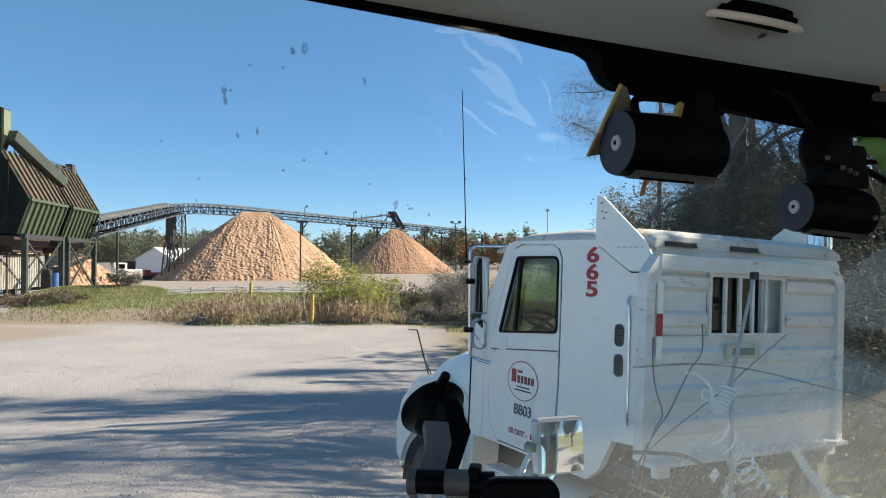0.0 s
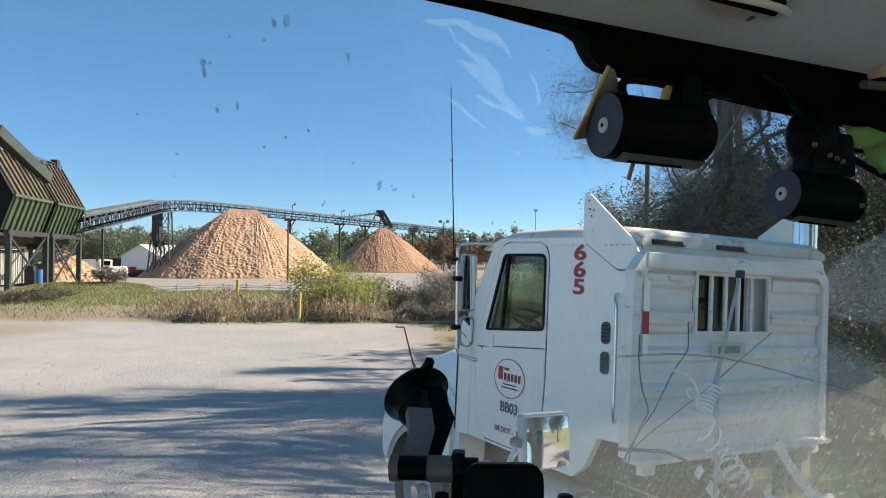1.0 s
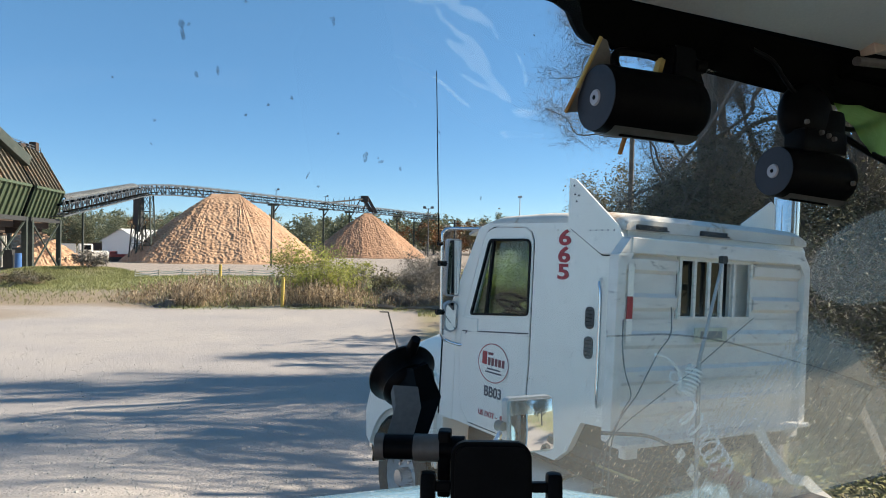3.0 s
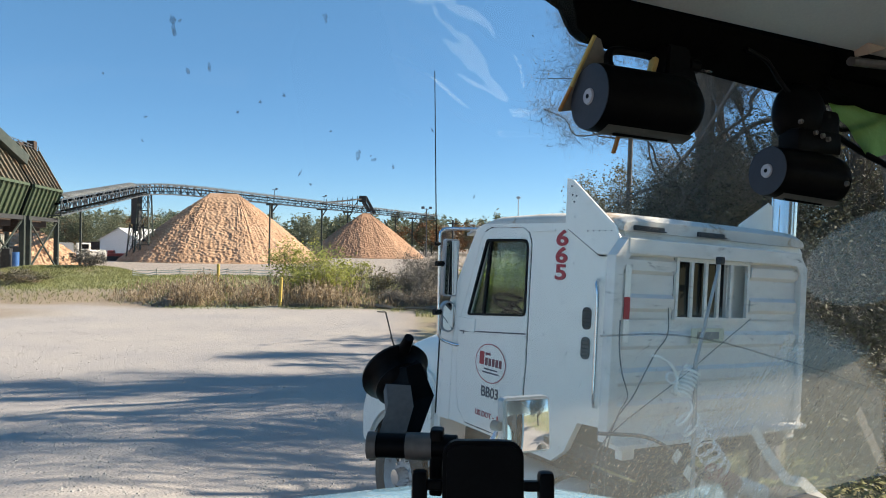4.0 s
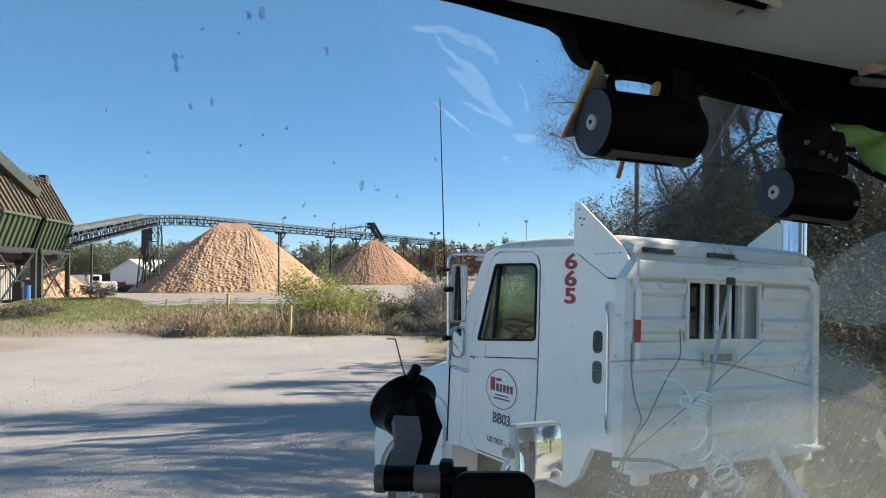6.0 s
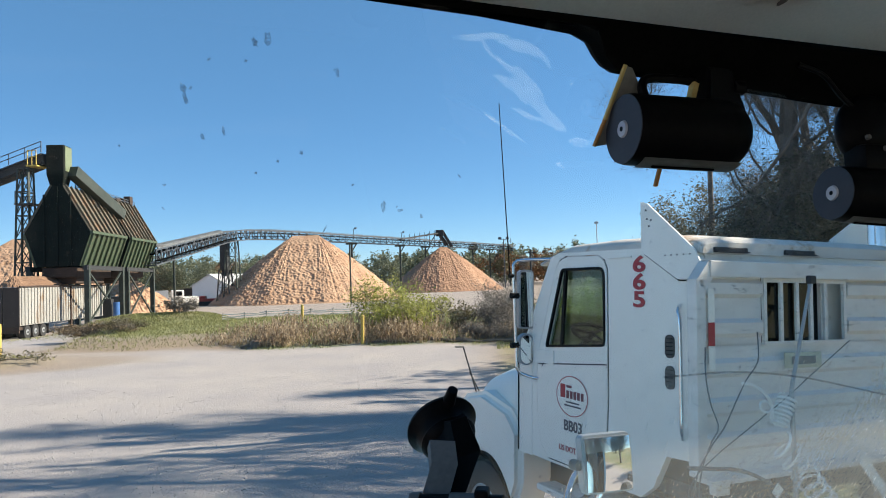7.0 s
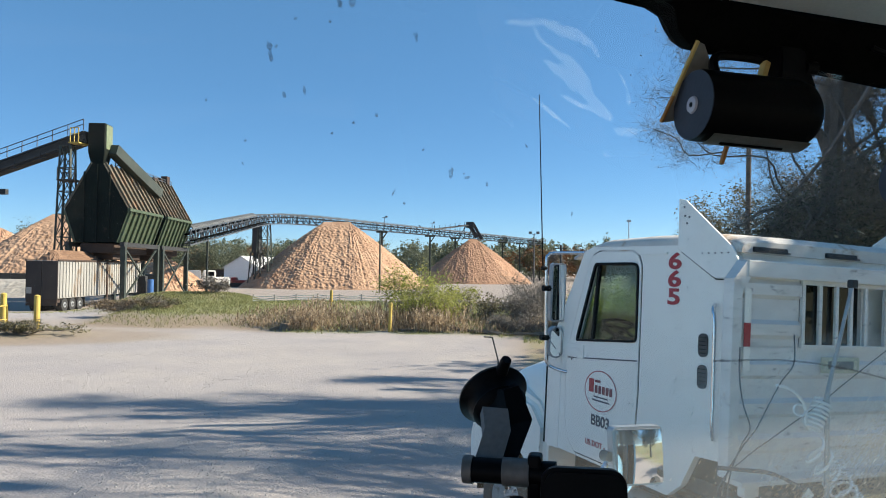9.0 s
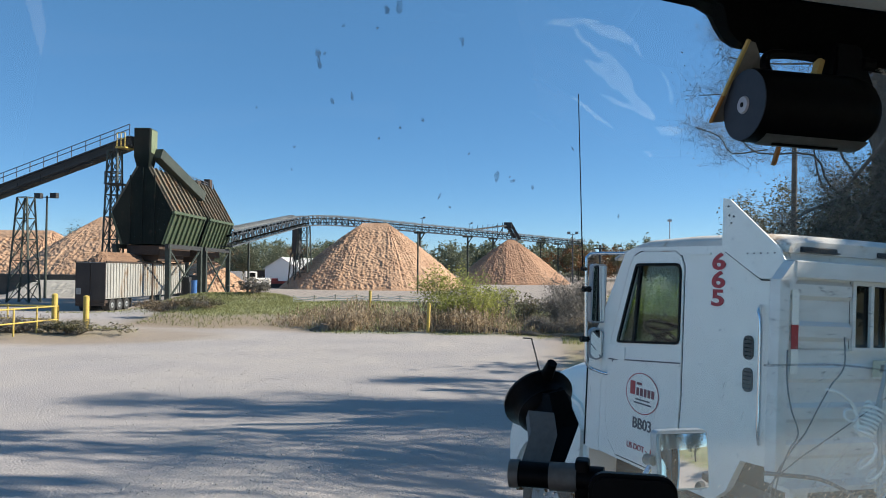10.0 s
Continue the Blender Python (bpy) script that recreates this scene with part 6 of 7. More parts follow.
# ---- things fixed to the windscreen ----
def dash_camera(label, a, b, r):
    th = thing("dash_camera", label, "dash camera", CAB_POSE @ Matrix.Translation(a), group="dash cameras")
    a, b = Vector((0, 0, 0)), Vector(b) - Vector(a)
    d = (b - a).normalized()
    body = bmesh.new()
    u = d.cross(Vector((0, 0, 1))).normalized()
    v = u.cross(d)
    prof = ((0.0, 0.97), (0.004, 1.0), (0.10, 1.0), (0.82, 1.04), (0.93, 0.98), (1.0, 0.78), (1.01, 0.3))
    ln = (b - a).length
    loft(body, [[a + d * (f * ln if f > 0.05 else f) + (u * math.cos(t) + v * math.sin(t)) * r * s for t in [2 * math.pi * k / 32 for k in range(32)]] for f, s in prof])
    part("body", body, BLACK_PLASTIC, th, smooth=True)
    part("lens_face", rod(bmesh.new(), a - d * 0.001, a + d * 0.004, r * 0.965, seg=36), LENS_FACE, th, "blue black round front face")
    ringb = bmesh.new()
    loft(ringb, [[a - d * (0.003 if i else 0.001) + (u * math.cos(t) + v * math.sin(t)) * rr for t in [2 * math.pi * k / 24 for k in range(24)]] for i, rr in enumerate((0.0088, 0.0078, 0.0026))], caps=False)
    part("lens_ring", ringb, LENS_RING, th, "pale lens ring")
    part("lens", rod(bmesh.new(), a - d * 0.0035, a, 0.0024, seg=14), BLACK_PLASTIC, th)
    under = bmesh.new()
    loft(under, [[a + d * (0.01 + f * (ln * 0.86)) + (u * math.cos(t) + v * math.sin(t)) * r * 1.05 for t in [radians(264 + 40 * k / 10) for k in range(11)]] for f in (0, 0.5, 1.0)], close=False)
    bmesh.ops.solidify(under, geom=under.faces[:], thickness=0.002)
    part("under_panel", under, UNDER_GREY, th, "grey lower casing strip", True)
    part("slot", rod(bmesh.new(), a + d * (ln * 0.2) + (u * math.cos(radians(281)) + v * math.sin(radians(281))) * r * 1.06, a + d * (ln * 0.75) + (u * math.cos(radians(281)) + v * math.sin(radians(281))) * r * 1.05, 0.0018, seg=8), MATT_BLACK, th)
    return th


o1 = Vector((0.498, 0.572, 2.711))
dc1 = dash_camera("black cylindrical dash camera hung from a windscreen bracket", o1, (0.626, 0.556, 2.706), 0.0355)
br = bmesh.new()
pipe(br, [Vector(q) - o1 for q in smooth_path([(0.527, 0.568, 2.738), (0.521, 0.570, 2.752), (0.530, 0.572, 2.764), (0.570, 0.571, 2.766), (0.590, 0.570, 2.764)], 5)], 0.0048, 8)
part("bracket", br, BLACK_PLASTIC, dc1, "black looped bracket", True)
neck = bmesh.new()
loft(neck, [[Vector((x, 0.562 + e, z)) - o1 for x, e in ((x0, -0.013), (x1, -0.013), (x1, 0.013), (x0, 0.013))] for x0, x1, z in ((0.583, 0.642, 2.722), (0.586, 0.636, 2.742), (0.588, 0.628, 2.756), (0.588, 0.622, 2.776))])
bmesh.ops.bevel(neck, geom=neck.edges[:], offset=0.003, segments=2, affect="EDGES")
part("bracket_block", neck, BLACK_PLASTIC, dc1, smooth=True)
part("bracket_screw", rod(bmesh.new(), Vector((0.622, 0.553, 2.757)) - o1, Vector((0.635, 0.552, 2.757)) - o1, 0.008, seg=12), BLACK_PLASTIC, dc1)
padb = bmesh.new()
loft(padb, [[Vector(q) - o1 + Vector((0, e, 0)) for q in ((0.502, 0.571, 2.774), (0.510, 0.572, 2.773), (0.535, 0.587, 2.750), (0.525, 0.615, 2.707), (0.494, 0.618, 2.702))] for e in (0, -0.002)])
part("mount_plate", padb, UNDER_GREY, dc1, "grey adhesive mount plate")
part("foam_edge", beam(bmesh.new(), Vector((0.501, 0.569, 2.775)) - o1, Vector((0.497, 0.601, 2.727)) - o1, 0.0032, 0.003), YELLOW_FOAM, dc1, "yellow foam edge")
part("foam_edge", beam(bmesh.new(), Vector((0.497, 0.601, 2.727)) - o1, Vector((0.493, 0.616, 2.702)) - o1, 0.0028, 0.003), RUST_FOAM, dc1, "rust brown foam edge")
part("foam_edge", beam(bmesh.new(), Vector((0.579, 0.566, 2.744)) - o1, Vector((0.585, 0.566, 2.762)) - o1, 0.008, 0.006), YELLOW_FOAM, dc1)
part("pull_tab", beam(bmesh.new(), Vector((0.552, 0.585, 2.678)) - o1, Vector((0.546, 0.587, 2.657)) - o1, 0.006, 0.003), RUST_FOAM, dc1, "orange pull tab")
o2 = Vector((0.774, 0.561, 2.650))
dc2 = dash_camera("second black dash camera below a round ball mount", o2, (0.884, 0.543, 2.641), 0.0310)
ball = bmesh.new()
bmesh.ops.create_uvsphere(ball, u_segments=28, v_segments=16, radius=0.045, matrix=Matrix.Translation(Vector((0.842, 0.566, 2.725)) - o2) @ Matrix.Diagonal((1.05, 0.5, 0.95, 1)))
box(ball, Vector((0.875, 0.560, 2.712)) - o2, (0.05, 0.03, 0.045), None, 0.01)
box(ball, Vector((0.85, 0.556, 2.690)) - o2, (0.09, 0.03, 0.03), None, 0.006)
part("ball_mount", ball, BLACK_PLASTIC, dc2, "black round suction mount", True)
for q in ((0.836, 0.541, 2.700), (0.849, 0.540, 2.697), (0.862, 0.541, 2.694), (0.86, 0.515, 2.636), (0.884, 0.514, 2.630), (0.812, 0.545, 2.712)):
    part("screw", rod(bmesh.new(), Vector(q) - o2, Vector(q) - o2 + Vector((0, -0.004, 0)), 0.0035, 0.003, 6), GREY_PLASTIC, dc2)
for pts, r in ((((0.86, 0.56, 2.735), (0.91, 0.562, 2.718), (0.95, 0.566, 2.718), (1.0, 0.568, 2.732), (1.08, 0.57, 2.766)), 0.0035), (((0.87, 0.56, 2.715), (0.92, 0.563, 2.705), (0.98, 0.566, 2.69), (1.04, 0.568, 2.678), (1.12, 0.57, 2.66)), 0.0045), (((0.82, 0.56, 2.745), (0.79, 0.558, 2.762), (0.76, 0.555, 2.782), (0.72, 0.553, 2.79)), 0.003)):
    part("camera_cable", pipe(bmesh.new(), smooth_path([Vector(q) - o2 for q in pts], 8), r, 8), BLACK_PLASTIC, dc2, smooth=True)

vis = thing("sun_visor", "folded black sun visor with beige label and clip", "sun visor", CAB_POSE @ Matrix.Translation((0.968, 0.55, 2.803)))
vb = box(bmesh.new(), (0.18, -0.005, 0.0), (0.52, 0.03, 0.05), None, 0.012)
part("visor_panel", vb, MATT_BLACK, vis, smooth=True)
part("visor_wing", plate(bmesh.new(), [(-0.09, -0.02), (0.5, -0.02), (0.5, -0.062), (0.05, -0.056), (-0.03, -0.045), (-0.075, -0.034)], 0.012, Matrix.Translation((0, 0.02, 0)) @ XZ), MATT_BLACK, vis)
part("label", box(bmesh.new(), (-0.048, -0.03, 0.020), (0.055, 0.02, 0.030), Matrix.Rotation(radians(-18), 3, "Y"), 0.003), BEIGE_TRIM, vis, "small beige label")
part("visor_rod", rod(bmesh.new(), (-0.09, -0.028, -0.012), (0.3, -0.03, 0.016), 0.006, seg=10), GREY_PLASTIC, vis)

pm = thing("phone_mount", "black suction cup phone holder on the windscreen", "phone mount", CAB_POSE @ Matrix.Translation((0.375, 0.75, 2.40)))
o3 = Vector((0.375, 0.75, 2.40))
gn = Vector((0, 1 / nrm_len, K / nrm_len))
cc = Vector((0.384, 0.798, 2.394)) - o3
cup = bmesh.new()
cu_, cv_ = Vector((1, 0, 0)), gn.cross(Vector((1, 0, 0)))
loft(cup, [[cc - gn * f + (cu_ * math.cos(t) + cv_ * math.sin(t)) * r for t in [2 * math.pi * k / 32 for k in range(32)]] for f, r in ((0.0, 0.043), (0.004, 0.044), (0.012, 0.037), (0.022, 0.033), (0.026, 0.034), (0.034, 0.030), (0.04, 0.02))])
part("suction_cup", cup, BLACK_PLASTIC, pm, "black suction cup", True)
part("release_tab", rod(bmesh.new(), cc - gn * 0.006 + cv_ * -0.038, cc - gn * 0.010 + cv_ * -0.060, 0.008, 0.006, 12) if cv_.z < 0 else rod(bmesh.new(), cc - gn * 0.006 + cv_ * 0.038, cc - gn * 0.010 + cv_ * 0.060, 0.008, 0.006, 12), BLACK_PLASTIC, pm, smooth=True)
arm = bmesh.new()
q0, q1 = Vector((0.384, 0.762, 2.395)) - o3, Vector((0.351, 0.702, 2.341)) - o3
loft(arm, [[c + Vector(e) for e in ((-w_, 0.012, -0.004), (-w_ * 0.5, -0.014, 0.0), (w_ * 0.6, -0.014, 0.004), (w_, 0.012, 0.004), (0, 0.02, 0))] for c, w_ in ((q0 + Vector((0, 0, 0.012)), 0.018), (q0 * 0.55 + q1 * 0.45 + Vector((0.014, 0, 0.002)), 0.026), (q1, 0.022))])
part("arm", arm, BLACK_PLASTIC, pm, "faceted black arm")
arm2 = bmesh.new()
loft(arm2, [[c + Vector(e) for e in ((-0.030, 0.002, -0.002), (-0.008, -0.016, 0.0), (-0.004, -0.016, 0.006), (-0.026, 0.004, 0.006))] for c in (q0 * 0.8 + q1 * 0.2 - Vector((0.004, 0.01, 0.0)), q0 * 0.45 + q1 * 0.55 + Vector((0.0, -0.012, 0)), q1 + Vector((-0.004, -0.004, 0)))])
part("arm_inlay", arm2, GREY_PLASTIC, pm, "grey brown arm side panel")
b0, b1 = Vector((0.309, 0.700, 2.335)) - o3, Vector((0.386, 0.645, 2.337)) - o3
bd = (b1 - b0).normalized()
part("ball_tube", rod(bmesh.new(), b0, b1, 0.013, seg=20), BLACK_PLASTIC, pm, smooth=True)
part("tube_ring", rod(bmesh.new(), b0 - bd * 0.002, b0 + bd * 0.008, 0.0145, seg=20), GREY_PLASTIC, pm, smooth=True)
part("tube_bore", rod(bmesh.new(), b0 - bd * 0.003, b0 + bd * 0.002, 0.006, seg=14), MATT_BLACK, pm)
part("tube_sleeve", rod(bmesh.new(), b0 + bd * 0.040, b0 + bd * 0.068, 0.0145, seg=20), GREY_PLASTIC, pm, smooth=True)
part("tube_clamp", box(bmesh.new(), b0 + bd * 0.073 + Vector((0, 0, -0.015)), (0.014, 0.02, 0.07), Matrix.Rotation(radians(-35), 3, "Z"), 0.003), BLACK_PLASTIC, pm)
PR = Matrix.Rotation(radians(-29), 4, "Z") @ Matrix.Rotation(radians(-8), 4, "X")
PM = Matrix.Translation(Vector((0.399, 0.616, 2.352)) - o3) @ PR
ph = plate(bmesh.new(), rounded(-0.041, -0.150, 0.041, 0.0, 0.016, 6), 0.022, PM @ XZ)
bmesh.ops.bevel(ph, geom=[e for e in ph.edges if e.calc_face_angle(0) > 0.9], offset=0.004, segments=2, affect="EDGES")
part("cradle", ph, BLACK_PLASTIC, pm, "rounded black phone cradle", True)
for sx in (-1, 1):
    for z in (-0.045, -0.068) if sx < 0 else (-0.045,):
        part("clamp_finger", box(bmesh.new(), PM @ Vector((sx * 0.052, -0.01, z)), (0.022, 0.012, 0.010), PR.to_3x3(), 0.002), BLACK_PLASTIC, pm)
    part("clamp_side", box(bmesh.new(), PM @ Vector((sx * 0.064, -0.012, -0.075)), (0.016, 0.02, 0.09), PR.to_3x3(), 0.005), BLACK_PLASTIC, pm, smooth=True)

# plain translucent sheet added for the green patch beside the visor
cl = thing("green_sheet", "light green cloth hung behind the visor", "cloth", CAB_POSE @ Matrix.Translation((1.085, 0.58, 2.737)))
cb = bmesh.new()
loft(cb, [[(-0.15 + 0.30 * u, 0.012 * math.sin(9 * u + 5 * v) - 0.02 * v, 0.058 - v * (0.075 + 0.02 * math.sin(6 * u)) - (0.05 * (1 - u) ** 3 if v < 0.1 else 0.02 * (1 - u))) for v in (0, 0.25, 0.5, 0.75, 1.0)] for u in [k / 14 for k in range(15)]], close=False)
bmesh.ops.solidify(cb, geom=cb.faces[:], thickness=0.002)
part("cloth_sheet", cb, GREEN_SHEET, cl, smooth=True)

# unseen pale strips added over the passenger seat; the windscreen mirrors them faintly as streaks
reflector = thing("streak_reflector", "crumpled milky plastic sack lying on passenger seat", "plastic sack", CAB_POSE @ Matrix.Translation((1.15, -0.38, 1.72)))
WO = Vector((1.15, -0.38, 1.72))


def fold(pts, widths):
    bm_ = bmesh.new()
    pp = smooth_path([Vector(q) - WO for q in pts], 6)
    rows = []
    for i, q in enumerate(pp):
        f = i / (len(pp) - 1) * (len(widths) - 1)
        k = min(int(f), len(widths) - 2)
        w_ = widths[k] + (widths[k + 1] - widths[k]) * (f - k)
        d = (pp[min(i + 1, len(pp) - 1)] - pp[max(i - 1, 0)]).normalized()
        s = Vector((0.41, 0, 0.91)).cross(d).normalized()
        rows.append([q + s * w_ * e + Vector((0, 0, 0.004 * math.sin(7 * e + i))) for e in (-1, -0.4, 0.3, 1)])
    loft(bm_, rows, close=False)
    bmesh.ops.solidify(bm_, geom=bm_.faces[:], thickness=0.002)
    return part("fold", bm_, REFLECTOR_STRIPS, reflector, smooth=True)


fold(((1.004, -0.477, 1.866), (1.034, -0.433, 1.852), (1.114, -0.422, 1.816), (1.177, -0.442, 1.788)), (0.012, 0.014, 0.02, 0.02))
fold(((1.075, -0.525, 1.834), (1.191, -0.573, 1.781), (1.316, -0.614, 1.725), (1.348, -0.554, 1.711)), (0.012, 0.03, 0.03, 0.006))
fold(((1.108, -0.421, 1.819), (1.161, -0.388, 1.796), (1.18, -0.323, 1.787), (1.231, -0.297, 1.764), (1.297, -0.267, 1.735)), (0.02, 0.075, 0.055, 0.035, 0.006))
fold(((1.003, -0.337, 1.866), (1.065, -0.341, 1.838), (1.128, -0.332, 1.81)), (0.006, 0.03, 0.05))
fold(((1.036, -0.227, 1.851), (1.147, -0.243, 1.801), (1.29, -0.261, 1.737)), (0.006, 0.012, 0.01))
fold(((0.752, -0.134, 1.979), (0.871, -0.147, 1.926), (1.043, -0.111, 1.848)), (0.008, 0.011, 0.006))
fold(((0.712, -0.013, 1.997), (0.757, -0.008, 1.977), (0.788, -0.008, 1.963)), (0.003, 0.008, 0.014))
fold(((1.45, -0.551, 1.665), (1.472, -0.491, 1.655), (1.435, -0.38, 1.672)), (0.006, 0.016, 0.006))
fold(((1.284, -0.206, 1.74), (1.507, -0.3, 1.639)), (0.016, 0.02))
fold(((1.169, -0.074, 1.791), (1.454, -0.195, 1.663)), (0.012, 0.008))
fold(((0.867, -0.405, 1.927), (1.003, -0.497, 1.866), (1.154, -0.596, 1.798)), (0.006, 0.014, 0.006))

# unseen dark backing added just beneath the mirrored strips
jk = thing("dark_backing", "dark jacket heaped on the passenger seat under plastic sack", "jacket", CAB_POSE @ Matrix.Translation((1.25, -0.45, 1.44)))
jb = bmesh.new()
loft(jb, [[(-0.5 + 0.1 * i, -0.36 + 0.09 * j, max(0.0, 0.255 - 0.45 * (-0.4 + 0.1 * i)) * (0.0 if i in (0, 10) or j in (0, 8) else 1.0) + 0.008 * math.sin(3.1 * i + 2.3 * j)) for j in range(9)] for i in range(11)], close=False)
bmesh.ops.solidify(jb, geom=jb.faces[:], thickness=0.01)
part("jacket_cloth", jb, SEAT_CLOTH, jk, smooth=True)

# a long dark line laid across the glass as a cable's painted reflection
cable_line = bmesh.new()
pipe(cable_line, smooth_path([(0.72, -0.352, 0.0066), (0.86, -0.358, 0.0066), (1.011, -0.385, 0.0066), (1.204, -0.437, 0.0066), (1.387, -0.486, 0.0066), (1.62, -0.557, 0.0066)], 10), 0.0016, 6)
part("smear_line", cable_line, GLASS_MARKS, wsn)


# ---- vegetation ----
def leaves(centres, radii, count, size, seed, shell=0.55, clump=18, spread=0.20):
    """Many small leaf diamonds, gathered in clumps inside ellipsoids."""
    r = np.random.RandomState(seed)
    centres, radii = np.array(centres, float), np.array(radii, float)
    if radii.ndim == 1:
        radii = np.repeat(radii[:, None], 3, 1)
    vol = radii.prod(1)
    full, count = count, max(4, count // clump)
    pick = r.choice(len(centres), count, p=vol / vol.sum())
    d = r.randn(count, 3)
    d /= np.linalg.norm(d, axis=1)[:, None]
    rad = shell + (1 - shell) * r.rand(count)[:, None] ** 0.6
    rad *= 0.80 + 0.4 * r.rand(count)[:, None]
    pos = centres[pick] + d * radii[pick] * rad
    pos = np.repeat(pos, clump, 0) + r.randn(count * clump, 3) * np.repeat(radii[pick], clump, 0) * spread * (0.5 + np.repeat(r.rand(count), clump))[:, None]
    m = len(pos)
    a, b = r.randn(m, 3), r.randn(m, 3)
    a[:, 2] *= 0.6
    a /= np.linalg.norm(a, axis=1)[:, None]
    b -= (b * a).sum(1)[:, None] * a
    b /= np.linalg.norm(b, axis=1)[:, None]
    s = size * (0.55 + 0.9 * r.rand(m))[:, None]
    v = np.stack((pos - a * s, pos - b * s * 0.42, pos + a * s, pos + b * s * 0.42), 1).reshape(-1, 3)
    f = np.arange(m * 4).reshape(-1, 4)
    return v.tolist(), f.tolist()


def limb(bm, p, q, r0, r1, seed, bends=4, wob=0.12):
    r = np.random.RandomState(seed)
    p, q = Vector(p), Vector(q)
    pts = [p + (q - p) * k / bends + (Vector(r.randn(3)) * wob * (q - p).length / bends if 0 < k < bends else Vector()) for k in range(bends + 1)]
    sm = smooth_path(pts, 3)
    pipe(bm, sm, [r0 + (r1 - r0) * i / (len(sm) - 1) for i in range(len(sm))], 7)
    return sm


def limb_mesh(p, q, r0, r1, seed):
    bm = bmesh.new()
    limb(bm, p, q, r0, r1, seed)
    return bm


def twig_mesh(starts, count, length, thick, seed, up=0.3):
    """Fine bare twigs as thin three-sided slivers."""
    r = np.random.RandomState(seed)
    vs, fs = [], []
    for i in range(count):
        p = Vector(starts[r.randint(len(starts))]) + Vector(r.randn(3)) * length * 0.25
        d = Vector(r.randn(3)) + Vector((0, 0, up))
        d.normalize()
        for seg in range(3):
            ln = length * (0.3 + 0.5 * r.rand()) / (1 + 0.4 * seg)
            q = p + d * ln
            s = d.cross(Vector((0.3, 0.5, 0.8))).normalized() * thick * (1 - 0.28 * seg)
            t = d.cross(s).normalized() * thick * (1 - 0.28 * seg)
            b = len(vs)
            vs += [tuple(p + s), tuple(p - s * 0.5 + t), tuple(p - s * 0.5 - t), tuple(q)]
            fs += [(b, b + 1, b + 3), (b + 1, b + 2, b + 3), (b + 2, b, b + 3)]
            p = q
            d = (d + Vector(r.randn(3)) * 0.5).normalized()
    return vs, fs


def tree(name, label, x, y, height, trunk_r, crowns, radii, count, size, mt, seed, twigs=0, shell=0.4, lean=(0, 0), twig_len=0.7, fine=False):
    z0 = gz(x, y) - 0.1
    th = thing(name, label, "tree", pose(x, y, z0))
    bm_ = bmesh.new()
    top = Vector((lean[0], lean[1], height * 0.8))
    sm = limb(bm_, (0, 0, 0), top, trunk_r, trunk_r * 0.3, seed, 5, 0.10)
    tips = []
    for i, c in enumerate(crowns):
        s = sm[min(len(sm) - 1, int(len(sm) * (0.35 + 0.6 * (i % 5) / 5)))]
        tips += limb(bm_, s, Vector(c), trunk_r * (0.10 if fine else 0.22), trunk_r * (0.03 if fine else 0.08), seed + i + 1, 4, 0.2)[3:]
        rr = np.random.RandomState(seed + 77 + i)
        rad = radii[i] if not isinstance(radii[i], (tuple, list)) else radii[i][0]
        for k in range(1 if fine else 5):
            e = Vector(c) + Vector(rr.randn(3)).normalized() * rad * 0.9
            tips += limb(bm_, Vector(c) * 0.75 + s * 0.25, e, trunk_r * (0.05 if fine else 0.14), trunk_r * 0.03, seed + 10 * i + k, 3, 0.25)[3:]
    part("trunk", bm_, BARK, th, "grey bark trunk and limbs", True)
    if twigs:
        vs, fs = twig_mesh(tips, twigs, twig_len, 0.0040, seed + 5)
        raw("twigs", vs, fs, TWIG, th, "fine bare twigs", "", "stuff")
    if count:
        vs, fs = leaves(crowns, radii, count, size, seed, shell=shell)
        raw("crown", vs, fs, mt, th, "", "", "stuff")
    return th


# dense evergreens hung with vines behind the white truck; they throw the shade on the yard
tree("oak_tree", "dark dense oak with vines beside the yard", 7.6, 14.0, 10.5, 0.26,
     [(-1.2, 0.3, 2.3), (0.6, 0.2, 2.9), (2.6, 0.4, 3.0), (0.2, -0.8, 5.4), (1.7, 0.5, 5.9), (-0.5, 1.3, 6.4), (0.9, 0.2, 7.4), (-2.3, 0.2, 3.3), (-1.5, 0.4, 4.1), (-2.9, 0.3, 2.7), (-0.3, 0.0, 4.5)], [1.2, 1.25, 1.3, 0.45, 0.45, 0.4, 0.4, 0.8, 0.8, 0.8, 0.9], 36000, 0.036, LEAF_DARK, 21, 6000)
tree("oak_tree", "dark dense oak with vines beside the yard", 10.2, 15.0, 10.5, 0.28,
     [(-1.0, 0.0, 2.7), (0.8, 0.0, 3.2), (1.4, 0.8, 6.4), (-0.6, 0.2, 6.2), (0.3, -0.4, 7.4)], [1.5, 1.5, 0.6, 0.5, 0.5], 22000, 0.038, LEAF_DARK, 33, 5000)
forked = tree("bare_tree", "half-bare forked autumn tree with fine hanging twigs", 6.2, 15.0, 11.0, 0.33,
     [(-1.6, 0.2, 6.4), (-2.7, 0.2, 5.7), (-0.75, 0.0, 7.0), (-2.8, 0.1, 7.2), (-2.4, 0.3, 8.4), (-0.6, 0.3, 8.2), (0.6, 0.0, 9.4), (-1.9, 0.4, 8.8), (0.9, 0.2, 6.6)], [1.0, 1.0, 0.8, 1.1, 1.1, 1.1, 1.2, 1.1, 0.9], 700, 0.024, LEAF_OLIVE, 45, 6500, 0.2, (0.12, 0.1), 0.6, fine=True)
